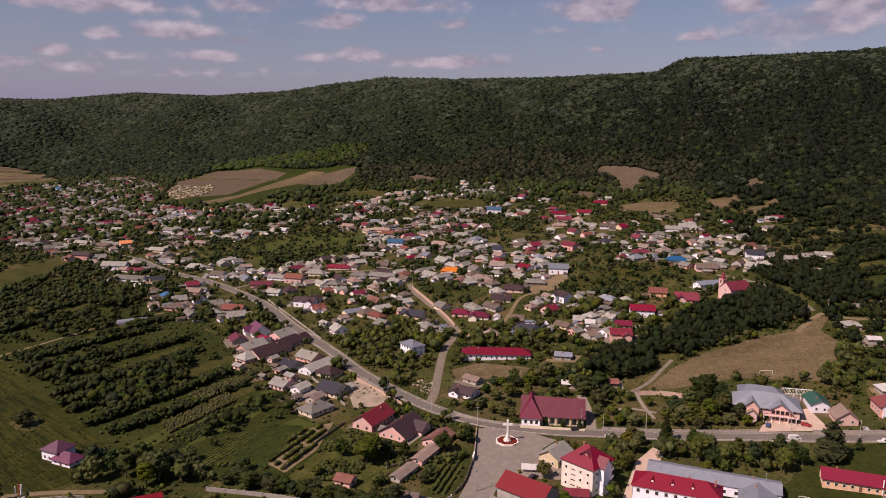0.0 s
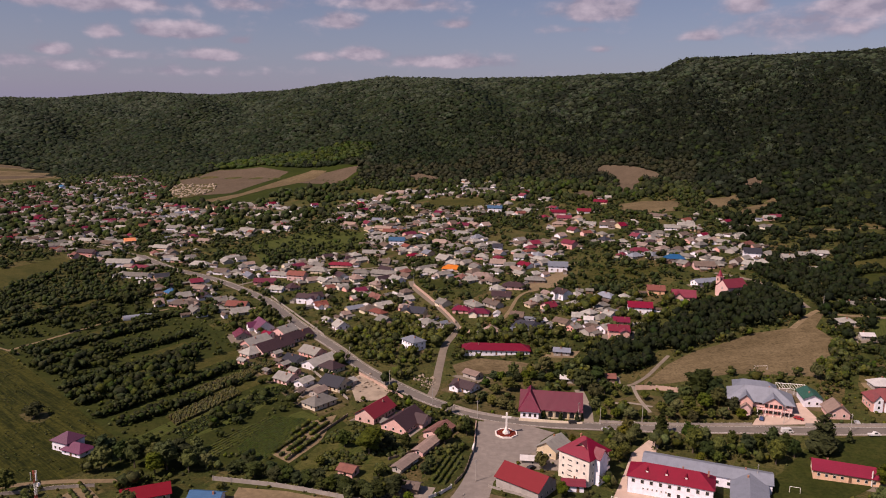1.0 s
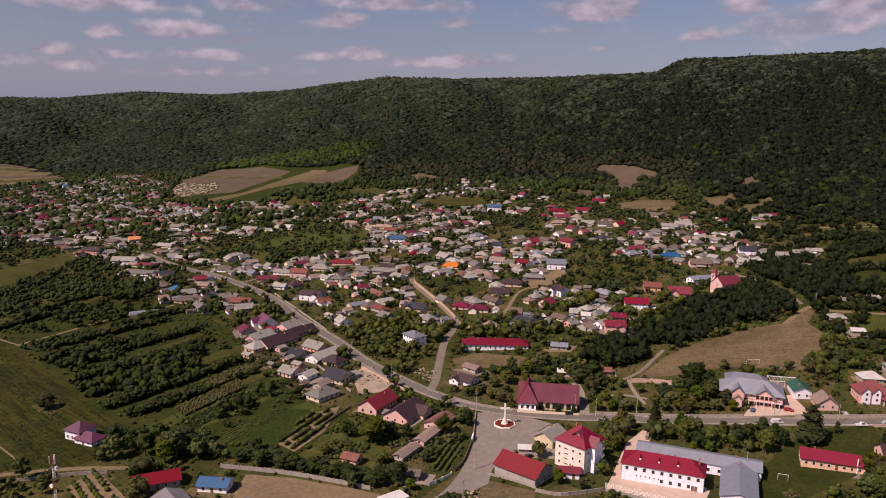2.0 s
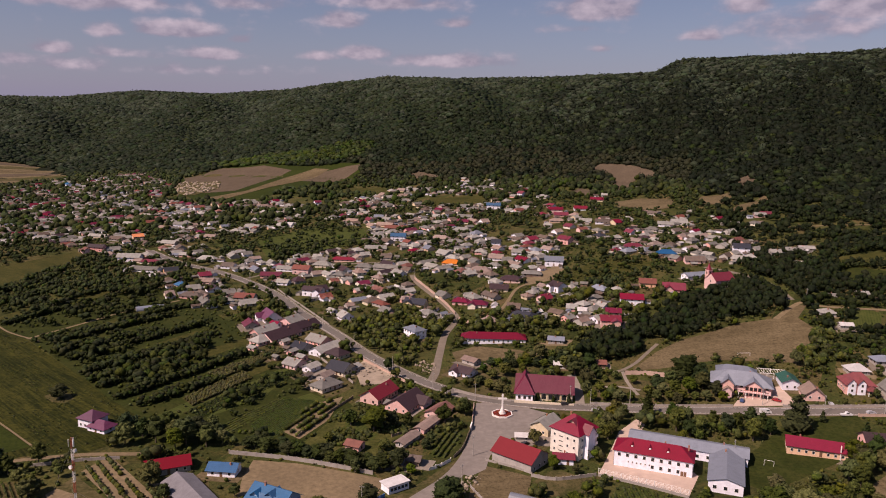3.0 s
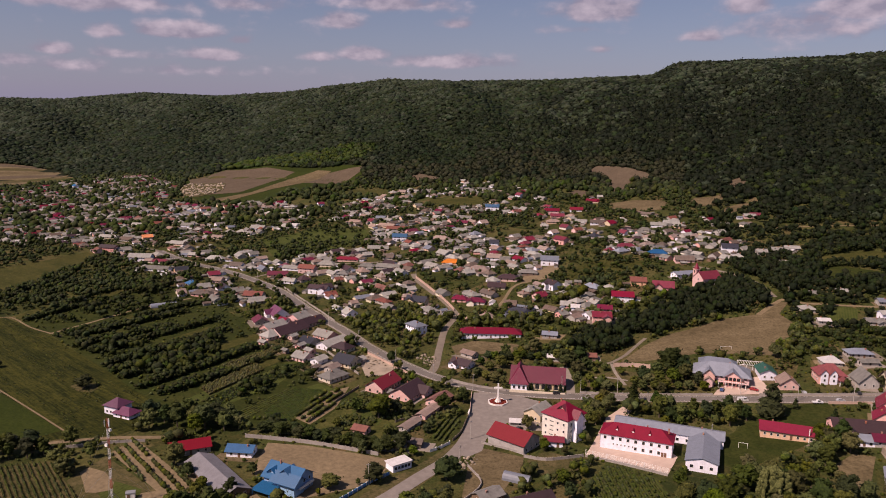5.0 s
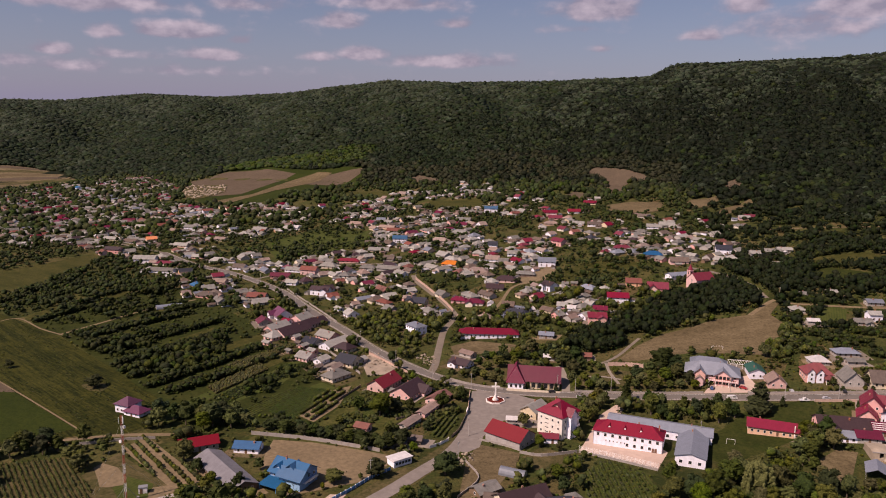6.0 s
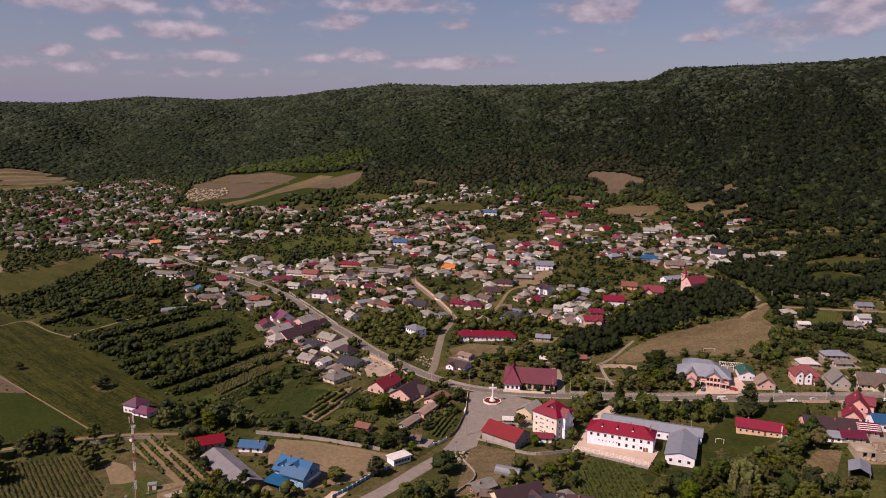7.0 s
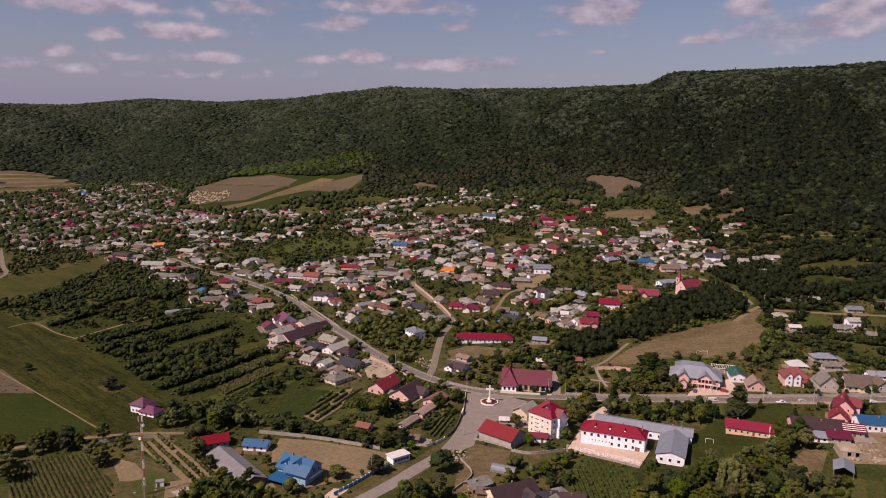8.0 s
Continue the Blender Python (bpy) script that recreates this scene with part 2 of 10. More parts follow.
def leaf_mat(name, col, light, per_island=True, val=0.35, scale=1.3, bump=0.9, patch=0.0):
    a = Mat(name, 0.75, 0, 0.15)
    w = a.coords(world=True)
    n1, n2 = a.noise(scale, 4, 0.7, w), a.noise(scale * 3.3, 3, 0.7, w)
    c = a.ramp(n1, [(0.32, dim(col, 0.55)), (0.5, col), (0.7, light)])
    if patch:
        pn = a.noise(patch, 4, 0.6, w)
        c = a.mix(a.ramp(pn, [(0.45, (0, 0, 0)), (0.6, (0.55, 0.55, 0.55))]), c, light)
    c = a.vary(c, a.island() if per_island else a.rand(), 0.032, val, 0.2)
    a.bump(n2, bump, 0.6 / scale * 0.5)
    return a.color(c)


def roof_mat(name, col, rough=0.55, metal=0.0, rib=0.3, age=0.35, courses=0.0, spec=0.4):
    """Sheet or tile roof: ribs run down the slope, courses across it; weathering."""
    a = Mat(name, rough, metal, spec)
    n1, n2 = a.noise(0.35, 5, 0.65), a.noise(2.2, 5, 0.7)
    streak = a.noise(1.0, 4, 0.6, a.coords((2.2, 0.16, 0.16)))
    c = a.ramp(n1, [(0.28, dim(col, 1 - age)), (0.5, col), (0.75, dim(col, 1 + age * 0.6))])
    c = a.mix(a.ramp(streak, [(0.45, (0, 0, 0)), (0.7, (0.45 * age * 2, 0.45 * age * 2, 0.45 * age * 2))]), c, dim(col, 0.55))
    c = a.mix(a.ramp(n2, [(0.3, (0.35, 0.35, 0.35)), (0.55, (0, 0, 0))]), c, dim(col, 0.75))
    c = a.vary(c, a.rand(), 0.004, 0.22, 0.15)
    wv = a.n.new("ShaderNodeTexWave")
    wv.bands_direction = "X"
    wv.inputs["Scale"].default_value = 0.314 / rib
    a.l.new(a.co.outputs["Object"], wv.inputs["Vector"])
    h = wv.outputs["Fac"]
    if courses:
        w2 = a.n.new("ShaderNodeTexWave")
        w2.bands_direction, w2.wave_profile = "Z", "SAW"
        w2.inputs["Scale"].default_value = 0.314 / courses
        a.l.new(a.co.outputs["Object"], w2.inputs["Vector"])
        h = a.math("ADD", h, w2.outputs["Fac"])
    c = a.mix(a.math("MULTIPLY", h, 0.18), c, dim(col, 0.6))
    a.bump(h, 0.5, 0.03)
    return a.color(c)


def wall_mat(name, col, dirt=0.3):
    a = Mat(name, 0.88, 0, 0.2)
    n1, n2 = a.noise(0.5, 5, 0.65), a.noise(5.0, 4, 0.6)
    drip = a.noise(1.0, 4, 0.6, a.coords((1.4, 1.4, 0.15)))
    c = a.ramp(n1, [(0.3, dim(col, 1 - dirt * 0.6)), (0.55, col)])
    c = a.mix(a.ramp(drip, [(0.5, (0, 0, 0)), (0.75, (dirt, dirt, dirt))]), c, dim(col, 0.6))
    c = a.vary(c, a.rand(), 0.01, 0.1, 0.2)
    a.bump(n2, 0.25, 0.01)
    return a.color(c)


def plain_mat(name, col, rough=0.6, metal=0.0, k=0.15, scale=1.5):
    a = Mat(name, rough, metal, 0.4)
    n = a.noise(scale, 4, 0.6)
    return a.color(a.ramp(n, [(0.3, dim(col, 1 - k)), (0.7, dim(col, 1 + k))]))


PLOT, MOWN = radians(64.3), radians(-42.4)     # lie of the garden plots and of the mown strips
M_GROUND = ground_mat()
ROT = math.atan2(VY, VX)
M_ASPHALT = paved_mat("asphalt", (0.15, 0.13, 0.113), 0.22)
M_PLAZA = paved_mat("square_asphalt", (0.222, 0.190, 0.166), 0.25)
M_LANE = paved_mat("pale_lane", (0.19, 0.155, 0.12), 0.25)
M_TRACK = paved_mat("dirt_track", (0.200, 0.146, 0.082), 0.38, 0.95, 0.5)
M_COURT = paved_mat("paved_yard", (0.50, 0.37, 0.30), 0.15)
M_PAVE = paved_mat("pavement_slabs", (0.245, 0.205, 0.168), 0.2)
M_CONC = paved_mat("concrete", (0.34, 0.30, 0.27), 0.22)
M_PINKWALL = paved_mat("pink_plaster_fence", (0.52, 0.36, 0.29), 0.18)
M_LINE = plain_mat("road_paint", (0.6, 0.58, 0.55), 0.7)
M_MEADOW = field_mat("meadow", (0.009, 0.014, 0.0016), (0.017, 0.022, 0.0026), (0.064, 0.062, 0.011), MOWN, 0, 0.05, 0.6, 0.45)
M_MIXED = field_mat("weedy_ground", (0.035, 0.042, 0.01014), (0.075, 0.062, 0.02496), (0.15, 0.112, 0.0546), 0.5, 0, 0.09, 0.3)
M_CROP = field_mat("crop_green", (0.019, 0.029, 0.0035), (0.026, 0.037, 0.0048), (0.040, 0.049, 0.0078), MOWN, 0, 0.02, 0.2, 0.3)
M_DRY = field_mat("dry_grass", (0.076, 0.057, 0.028), (0.122, 0.091, 0.048), (0.185, 0.14, 0.078), 0.2, 0, 0.03)
M_PLOUGH = field_mat("ploughed_soil", (0.062, 0.046, 0.030), (0.088, 0.065, 0.043), (0.125, 0.094, 0.064), 0.4, 1.2, 0.04)
M_STRAW = field_mat("stubble", (0.11, 0.085, 0.045), (0.15, 0.115, 0.062), (0.21, 0.165, 0.095), 0.1, 0, 0.02)
M_WEEDS = field_mat("weedy_grass", (0.036, 0.042, 0.0085), (0.062, 0.066, 0.0150), (0.110, 0.098, 0.032), PLOT, 0, 0.08)
M_YARD = field_mat("dusty_yard", (0.050, 0.045, 0.019), (0.105, 0.083, 0.048), (0.175, 0.138, 0.095), PLOT, 0, 0.06)
M_LAWN = field_mat("lawn", (0.018, 0.026, 0.0042), (0.029, 0.038, 0.0068), (0.052, 0.052, 0.0125), MOWN, 0, 0.05, 0.25, 0.5)
M_PASTURE = field_mat("pasture", (0.026, 0.032, 0.0056), (0.047, 0.048, 0.0102), (0.095, 0.080, 0.024), MOWN, 0, 0.03)
M_GARDEN = field_mat("garden_green", (0.025, 0.038, 0.0068), (0.042, 0.060, 0.0110), (0.072, 0.078, 0.0200), PLOT, 1.6, 0.08)
M_RUBBLE = paved_mat("pale_rubble", (0.35, 0.28, 0.21), 0.4, 0.9, 0.15)
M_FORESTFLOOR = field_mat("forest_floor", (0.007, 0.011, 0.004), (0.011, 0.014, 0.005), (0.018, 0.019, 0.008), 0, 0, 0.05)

M_LEAF = leaf_mat("leaves", (0.042, 0.052, 0.0088), (0.112, 0.115, 0.021), False, 0.3, 1.6)
M_LEAF_DARK = leaf_mat("dark_leaves", (0.021, 0.030, 0.0068), (0.050, 0.060, 0.0125), False, 0.25, 1.6)
M_LEAF_LIGHT = leaf_mat("light_leaves", (0.060, 0.066, 0.0138), (0.136, 0.130, 0.033), False, 0.22, 1.6)
M_WILLOW = leaf_mat("willow_leaves", (0.075, 0.085, 0.020), (0.165, 0.160, 0.045), False, 0.15, 1.6)
M_BUSHES = leaf_mat("bushes", (0.040, 0.049, 0.0095), (0.100, 0.106, 0.0210), True, 0.5, 0.9)
M_GROWTH = leaf_mat("garden_trees", (0.021, 0.031, 0.0062), (0.056, 0.068, 0.0138), True, 0.55, 0.9)
M_MAIZE = leaf_mat("maize", (0.055, 0.056, 0.018), (0.13, 0.112, 0.042), True, 0.35, 1.5)
M_HEDGE = leaf_mat("hedge_leaves", (0.019, 0.027, 0.0046), (0.047, 0.055, 0.0102), True, 0.55, 0.9)
# dark copse leaves; the colour also stands in for cloud shade
M_COPSE_SHADE = leaf_mat("copse_shade_leaves", (0.0082, 0.0138, 0.0027), (0.0205, 0.0290, 0.0055), True, 0.4, 0.9)
M_FOREST = leaf_mat("forest_canopy", (0.0098, 0.0176, 0.0054), (0.0212, 0.0315, 0.0100), True, 0.2, 0.35, 0.5, 0.006)
# pale crest leaves, with distance haze put into the colour too
M_CREST = leaf_mat("pale_hazed_crest_trees", (0.026, 0.037, 0.019), (0.058, 0.070, 0.040), True, 0.28, 0.35, 0.5)
M_YOUNG = leaf_mat("young_leaves", (0.026, 0.042, 0.0060), (0.054, 0.074, 0.0125), True, 0.3, 0.5, 0.6)
# forest green darkened to hold the cloud shade of the eastern slope
M_SHADED_FOREST = leaf_mat("shaded_canopy", (0.0054, 0.0094, 0.0026), (0.0120, 0.0172, 0.0048), True, 0.2, 0.35, 0.5)
M_FRESH = leaf_mat("fresh_canopy", (0.0150, 0.0235, 0.0052), (0.0330, 0.0440, 0.0098), True, 0.22, 0.35, 0.5)
M_SCRUB = leaf_mat("scrub_leaves", (0.0187, 0.0217, 0.0089), (0.0340, 0.0361, 0.0153), True, 0.18, 0.5, 0.5, 0.01)
M_VINE = leaf_mat("vine_rows", (0.036, 0.045, 0.010), (0.086, 0.088, 0.022), True, 0.4, 1.5)
M_BARK = plain_mat("bark", (0.10, 0.075, 0.055), 0.95, 0, 0.3, 6)

ROOFS = {
    "r": roof_mat("red_metal_tile_roof", (0.185, 0.012, 0.030), 0.5, 0, 0.22, 0.18, 0.35),
    "x": roof_mat("bright_red_tile_roof", (0.225, 0.010, 0.021), 0.65, 0, 0.22, 0.08, 0.35, 0.2),
    "m": roof_mat("maroon_metal_tile_roof", (0.145, 0.017, 0.040), 0.5, 0, 0.22, 0.18, 0.35),
    "u": roof_mat("purple_metal_tile_roof", (0.13, 0.03, 0.075), 0.5, 0, 0.22, 0.18, 0.35),
    "d": roof_mat("dark_brown_tile_roof", (0.050, 0.027, 0.030), 0.55, 0, 0.22, 0.25, 0.35),
    "k": roof_mat("anthracite_tile_roof", (0.032, 0.032, 0.042), 0.5, 0, 0.22, 0.2, 0.35),
    "g": roof_mat("grey_corrugated_roof", (0.175, 0.164, 0.148), 0.9, 0, 0.18, 0.4),
    "t": roof_mat("pale_corrugated_roof", (0.285, 0.27, 0.245), 0.9, 0, 0.18, 0.35),
    "n": roof_mat("brown_weathered_roof", (0.125, 0.090, 0.072), 0.9, 0, 0.2, 0.4),
    "p": roof_mat("terracotta_tile_roof", (0.20, 0.072, 0.055), 0.8, 0, 0.22, 0.3, 0.33),
    "f": roof_mat("faded_pink_tile_roof", (0.27, 0.195, 0.165), 0.85, 0, 0.22, 0.35, 0.33),
    "o": roof_mat("orange_tile_roof", (0.62, 0.17, 0.025), 0.6, 0, 0.22, 0.2, 0.33),
    "b": roof_mat("blue_metal_roof", (0.022, 0.098, 0.215), 0.5, 0, 0.25, 0.15, 0.4),
    "s": roof_mat("blue_grey_metal_roof", (0.19, 0.205, 0.245), 0.45, 0, 0.35, 0.2, 0),
    "w": roof_mat("whitish_metal_roof", (0.58, 0.55, 0.54), 0.5, 0, 0.3, 0.2, 0),
    "z": roof_mat("slate_grey_sheet_roof", (0.150, 0.142, 0.152), 0.6, 0, 0.5, 0.3, 0),
    "v": roof_mat("faded_red_tile_roof", (0.215, 0.060, 0.062), 0.7, 0, 0.22, 0.25, 0.33),
    "e": roof_mat("green_metal_roof", (0.02, 0.085, 0.06), 0.5, 0, 0.25, 0.2, 0.4),
}
WALLS = {
    "w": wall_mat("white_render", (0.82, 0.80, 0.87)),
    "c": wall_mat("cream_render", (0.66, 0.55, 0.40)),
    "i": wall_mat("ivory_render", (0.76, 0.68, 0.58)),
    "y": wall_mat("yellow_render", (0.70, 0.54, 0.34)),
    "p": wall_mat("pink_render", (0.70, 0.42, 0.38)),
    "g": wall_mat("grey_render", (0.40, 0.36, 0.33), 0.4),
    "n": wall_mat("timber_boards", (0.20, 0.14, 0.10), 0.5),
    "b": wall_mat("light_blue_render", (0.24, 0.38, 0.56)),
    "r": wall_mat("red_render", (0.30, 0.055, 0.045)),
    "o": wall_mat("peach_render", (0.70, 0.46, 0.33)),
}
M_GLASS = Mat("window_glass", 0.12, 0, 0.6).color((0.02, 0.022, 0.026))
M_FRAME = plain_mat("window_frame", (0.70, 0.67, 0.64), 0.5)
M_FRAME_BROWN = plain_mat("brown_window_frame", (0.12, 0.06, 0.035), 0.5)
M_DOOR = plain_mat("door_wood", (0.16, 0.085, 0.05), 0.6, 0, 0.25, 4)
M_BRICK = wall_mat("chimney_brick", (0.34, 0.17, 0.12), 0.4)
M_STEEL = plain_mat("galvanised_steel", (0.42, 0.41, 0.40), 0.45, 0.6)
M_RED = plain_mat("red_paint", (0.36, 0.075, 0.05), 0.5)
M_WHITE = plain_mat("white_paint", (0.78, 0.74, 0.71), 0.55)
M_BLUE = plain_mat("blue_paint", (0.08, 0.22, 0.45), 0.5)
M_STONE = plain_mat("white_stone", (0.72, 0.66, 0.62), 0.7)
M_FLOWER = leaf_mat("flower_bed", (0.16, 0.035, 0.03), (0.24, 0.07, 0.05), True, 0.4, 4.0)
M_POLE = plain_mat("concrete_pole", (0.36, 0.33, 0.30), 0.9)
M_TYRE = plain_mat("tyre_rubber", (0.02, 0.02, 0.02), 0.9)
M_WOODPOLE = plain_mat("weathered_timber", (0.22, 0.165, 0.12), 0.9, 0, 0.3, 5)
CARPAINT = {k: plain_mat("car_paint_" + n, c, 0.3, 0.2, 0.04) for k, n, c in (
    ("w", "white", (0.7, 0.69, 0.68)), ("k", "black", (0.03, 0.03, 0.035)), ("b", "blue", (0.04, 0.07, 0.16)),
    ("s", "silver", (0.4, 0.4, 0.41)), ("r", "red", (0.35, 0.03, 0.03)))}


# ---- building blocks ----
class Geo:
    """Collects vertices and faces of one mesh, with a material slot for each face."""

    def __init__(self):
        self.v, self.f, self.s = [], [], []

    def poly(self, pts, slot=0):
        i = len(self.v)
        self.v.extend(tuple(p) for p in pts)
        self.f.append(tuple(range(i, i + len(pts))))
        self.s.append(slot)

    def box(self, x0, x1, y0, y1, z0, z1, slot=0):
        p = [(x, y, z) for z in (z0, z1) for y in (y0, y1) for x in (x0, x1)]
        i = len(self.v)
        self.v.extend(p)
        for q in ((0, 2, 3, 1), (4, 5, 7, 6), (0, 1, 5, 4), (2, 6, 7, 3), (0, 4, 6, 2), (1, 3, 7, 5)):
            self.f.append(tuple(i + k for k in q))
            self.s.append(slot)

    def prism(self, ring, z0, z1, slot=0, top=1.0):
        """An upright prism or, with top below 1, a tapered one on a plan ring."""
        n = len(ring)
        cx, cy = sum(p[0] for p in ring) / n, sum(p[1] for p in ring) / n
        i = len(self.v)
        self.v.extend((x, y, z0) for x, y in ring)
        self.v.extend((cx + (x - cx) * top, cy + (y - cy) * top, z1) for x, y in ring)
        self.f.append(tuple(i + k for k in reversed(range(n))))
        self.f.append(tuple(i + n + k for k in range(n)))
        self.s += [slot, slot]
        for k in range(n):
            j = (k + 1) % n
            self.f.append((i + k, i + j, i + n + j, i + n + k))
            self.s.append(slot)

    def tube(self, a, b, r0, r1=None, sides=6, slot=0):
        a, b = Vector(a), Vector(b)
        r1 = r0 if r1 is None else r1
        q = (b - a).to_track_quat("Z", "Y")
        i = len(self.v)
        for base, r in ((a, r0), (b, r1)):
            for k in range(sides):
                t = 2 * math.pi * k / sides
                self.v.append(tuple(base + q @ Vector((r * math.cos(t), r * math.sin(t), 0))))
        for k in range(sides):
            j = (k + 1) % sides
            self.f.append((i + k, i + j, i + sides + j, i + sides + k))
            self.s.append(slot)
        self.f.append(tuple(i + k for k in reversed(range(sides))))
        self.f.append(tuple(i + sides + k for k in range(sides)))
        self.s += [slot, slot]

    def mesh(self, name, *mats, smooth=False):
        me = bpy.data.meshes.new(name)
        me.from_pydata(self.v, [], self.f)
        for m in mats:
            me.materials.append(m)
        if len(mats) > 1:
            me.polygons.foreach_set("material_index", self.s)
        if smooth:
            me.polygons.foreach_set("use_smooth", [True] * len(self.f))
        me.update()
        return me


def part(name, data, parent, label="", at=None):
    """Links mesh data as one part under a thing or part; at: a matrix in the parent's space."""
    ob = new(name, data)
    ob.parent = parent
    if at is not None:
        ob.matrix_local = at
    if label:
        ob["label"] = label
    return ob


def thing(name, x, y, rz, label, category, group="", z=None):
    ob = new(name)
    ob.empty_display_size = 1.0
    ob.matrix_basis = pose(x, y, float(height(x, y)) if z is None else z, 0, 0, rz)
    return tagged(ob, label, category, group)


def gable_wall(L, W, H, rise, hip):
    g = Geo()
    l, w = L / 2, W / 2
    lo = -1.2
    g.poly([(-l, -w, lo), (l, -w, lo), (l, -w, H), (-l, -w, H)])
    g.poly([(l, w, lo), (-l, w, lo), (-l, w, H), (l, w, H)])
    if hip:
        g.poly([(l, -w, lo), (l, w, lo), (l, w, H), (l, -w, H)])
        g.poly([(-l, w, lo), (-l, -w, lo), (-l, -w, H), (-l, w, H)])
        g.poly([(-l, -w, H), (l, -w, H), (l, w, H), (-l, w, H)])
    else:
        g.poly([(l, -w, lo), (l, w, lo), (l, w, H), (l, 0, H + rise), (l, -w, H)])
        g.poly([(-l, w, lo), (-l, -w, lo), (-l, -w, H), (-l, 0, H + rise), (-l, w, H)])
    return g


def roof_shell(L, W, H, rise, hip, over=0.7, thick=0.16):
    """Gable or hip roof with eaves, given thickness; the ridge runs along x."""
    k = rise / (W / 2)
    l, w = L / 2 + over, W / 2 + over
    ze, zr = H - k * over + 0.05, H + rise + 0.05
    e = max(l - w * 0.95, 0.02) if hip else l
    g = Geo()
    top = [(-l, -w, ze), (l, -w, ze), (l, w, ze), (-l, w, ze), (-e, 0, zr), (e, 0, zr)]
    up = [(x, y, z + thick) for x, y, z in top]
    i = 0
    g.v = up + top
    quads = [(0, 1, 5, 4), (2, 3, 4, 5), (1, 2, 5), (3, 0, 4)] if hip else [(0, 1, 5, 4), (2, 3, 4, 5)]
    for q in quads:
        g.f.append(q)
        g.f.append(tuple(6 + k2 for k2 in reversed(q)))
    edges = [(0, 1), (1, 2), (2, 3), (3, 0)] if hip else [(0, 1), (1, 5), (5, 2), (2, 3), (3, 4), (4, 0)]
    for a, b in edges:
        g.f.append((b, a, 6 + a, 6 + b))
    g.s = [0] * len(g.f)
    return g


_cache = {}


def window_meshes(w, h, trim):
    key = (w, h, trim.name)
    if key not in _cache:
        a, t, d = Geo(), 0.1, 0.08
        out = [(-w / 2, 0), (w / 2, 0), (w / 2, h), (-w / 2, h)]
        inn = [(-w / 2 + t, t), (w / 2 - t, t), (w / 2 - t, h - t), (-w / 2 + t, h - t)]
        a.v = [(x, -d, z) for x, z in out] + [(x, -d, z) for x, z in inn] + [(x, 0.02, z) for x, z in out] + [(x, 0.02, z) for x, z in inn]
        for k in range(4):
            j = (k + 1) % 4
            a.f += [(k, j, 4 + j, 4 + k), (k, 8 + k, 8 + j, j), (4 + k, 4 + j, 12 + j, 12 + k)]
        a.s = [0] * len(a.f)
        b = Geo()
        b.box(-w / 2 + t, w / 2 - t, -0.035, 0.01, t, h - t)
        _cache[key] = (a.mesh("window", trim), b.mesh("pane", M_GLASS))
    return _cache[key]


def dark_window(w, h):
    key = ("dark", w, h)
    if key not in _cache:
        g = Geo()
        g.box(-w / 2, w / 2, -0.05, 0.02, 0, h)
        _cache[key] = g.mesh("window", M_GLASS)
    return _cache[key]


def door_mesh():
    if "door" not in _cache:
        g = Geo()
        g.box(-0.52, 0.52, -0.08, 0.02, 0, 2.12)
        _cache["door"] = g.mesh("door", M_DOOR)
    return _cache["door"]


def chimney_mesh():
    if "chimney" not in _cache:
        g = Geo()
        ring = lambda r: [(-r, -r), (r, -r), (r, r), (-r, r)]
        lv = [(0.28, -1.2), (0.28, 0.85), (0.36, 0.88), (0.36, 1.0), (0.2, 1.05), (0.2, 1.18)]
        g.v = [(x, y, z) for r, z in lv for x, y in ring(r)]
        for i in range(len(lv) - 1):
            for k in range(4):
                j = (k + 1) % 4
                g.f.append((4 * i + k, 4 * i + j, 4 * i + 4 + j, 4 * i + 4 + k))
        g.f.append(tuple(range(len(g.v) - 4, len(g.v))))
        g.s = [0] * len(g.f)
        _cache["chimney"] = g.mesh("chimney", M_BRICK)
    return _cache["chimney"]


SIDES = {"f": 0, "b": 180, "l": -90, "r": 90}


def add_windows(ob, L, W, side, n, z, w=1.1, h=1.3, trim=None, pane=True, skip=()):
    """n windows on one side: f front (-y), b back, l left (-x), r right (+x)."""
    span, off = (L, W) if side in "fb" else (W, L)
    fm, pm = window_meshes(w, h, trim or M_FRAME) if pane else (dark_window(w, h), None)
    turn = pose(0, 0, 0, 0, 0, SIDES[side])
    for i in range(n):
        if i in skip:
            continue
        x = (i + 0.5) / n * (span - 1.0) - (span - 1.0) / 2
        o = part("window", fm, ob, "", turn @ pose(x, -off / 2, z))
        if pane:
            part("pane", pm, o)


def put_chimney(ob, x, y, H, rise, W, label="brick chimney"):
    z = H + rise * (1 - abs(y) / (W / 2))
    part("chimney", chimney_mesh(), ob, label, pose(x, y, z))


YARDED = []          # houses whose yards hold sheds: x, y, turn, length, width
HOUSES = []          # plan discs kept free of trees: x, y, radius
ROOF_WORD = {"r": "red metal tile", "x": "bright red metal tile", "m": "maroon metal tile", "u": "purple metal tile", "d": "dark brown tile", "k": "anthracite tile",
             "g": "grey corrugated", "t": "pale grey corrugated", "n": "weathered brown", "p": "terracotta tile", "f": "faded pink tile",
             "o": "bright orange tile", "b": "blue metal", "s": "blue-grey metal", "w": "whitish metal", "z": "slate grey sheet", "v": "faded red tile", "e": "green metal"}
WALL_WORD = {"w": "white", "c": "cream", "i": "ivory", "y": "yellow", "p": "pink", "g": "grey", "n": "timber", "b": "light blue", "r": "red", "o": "peach"}


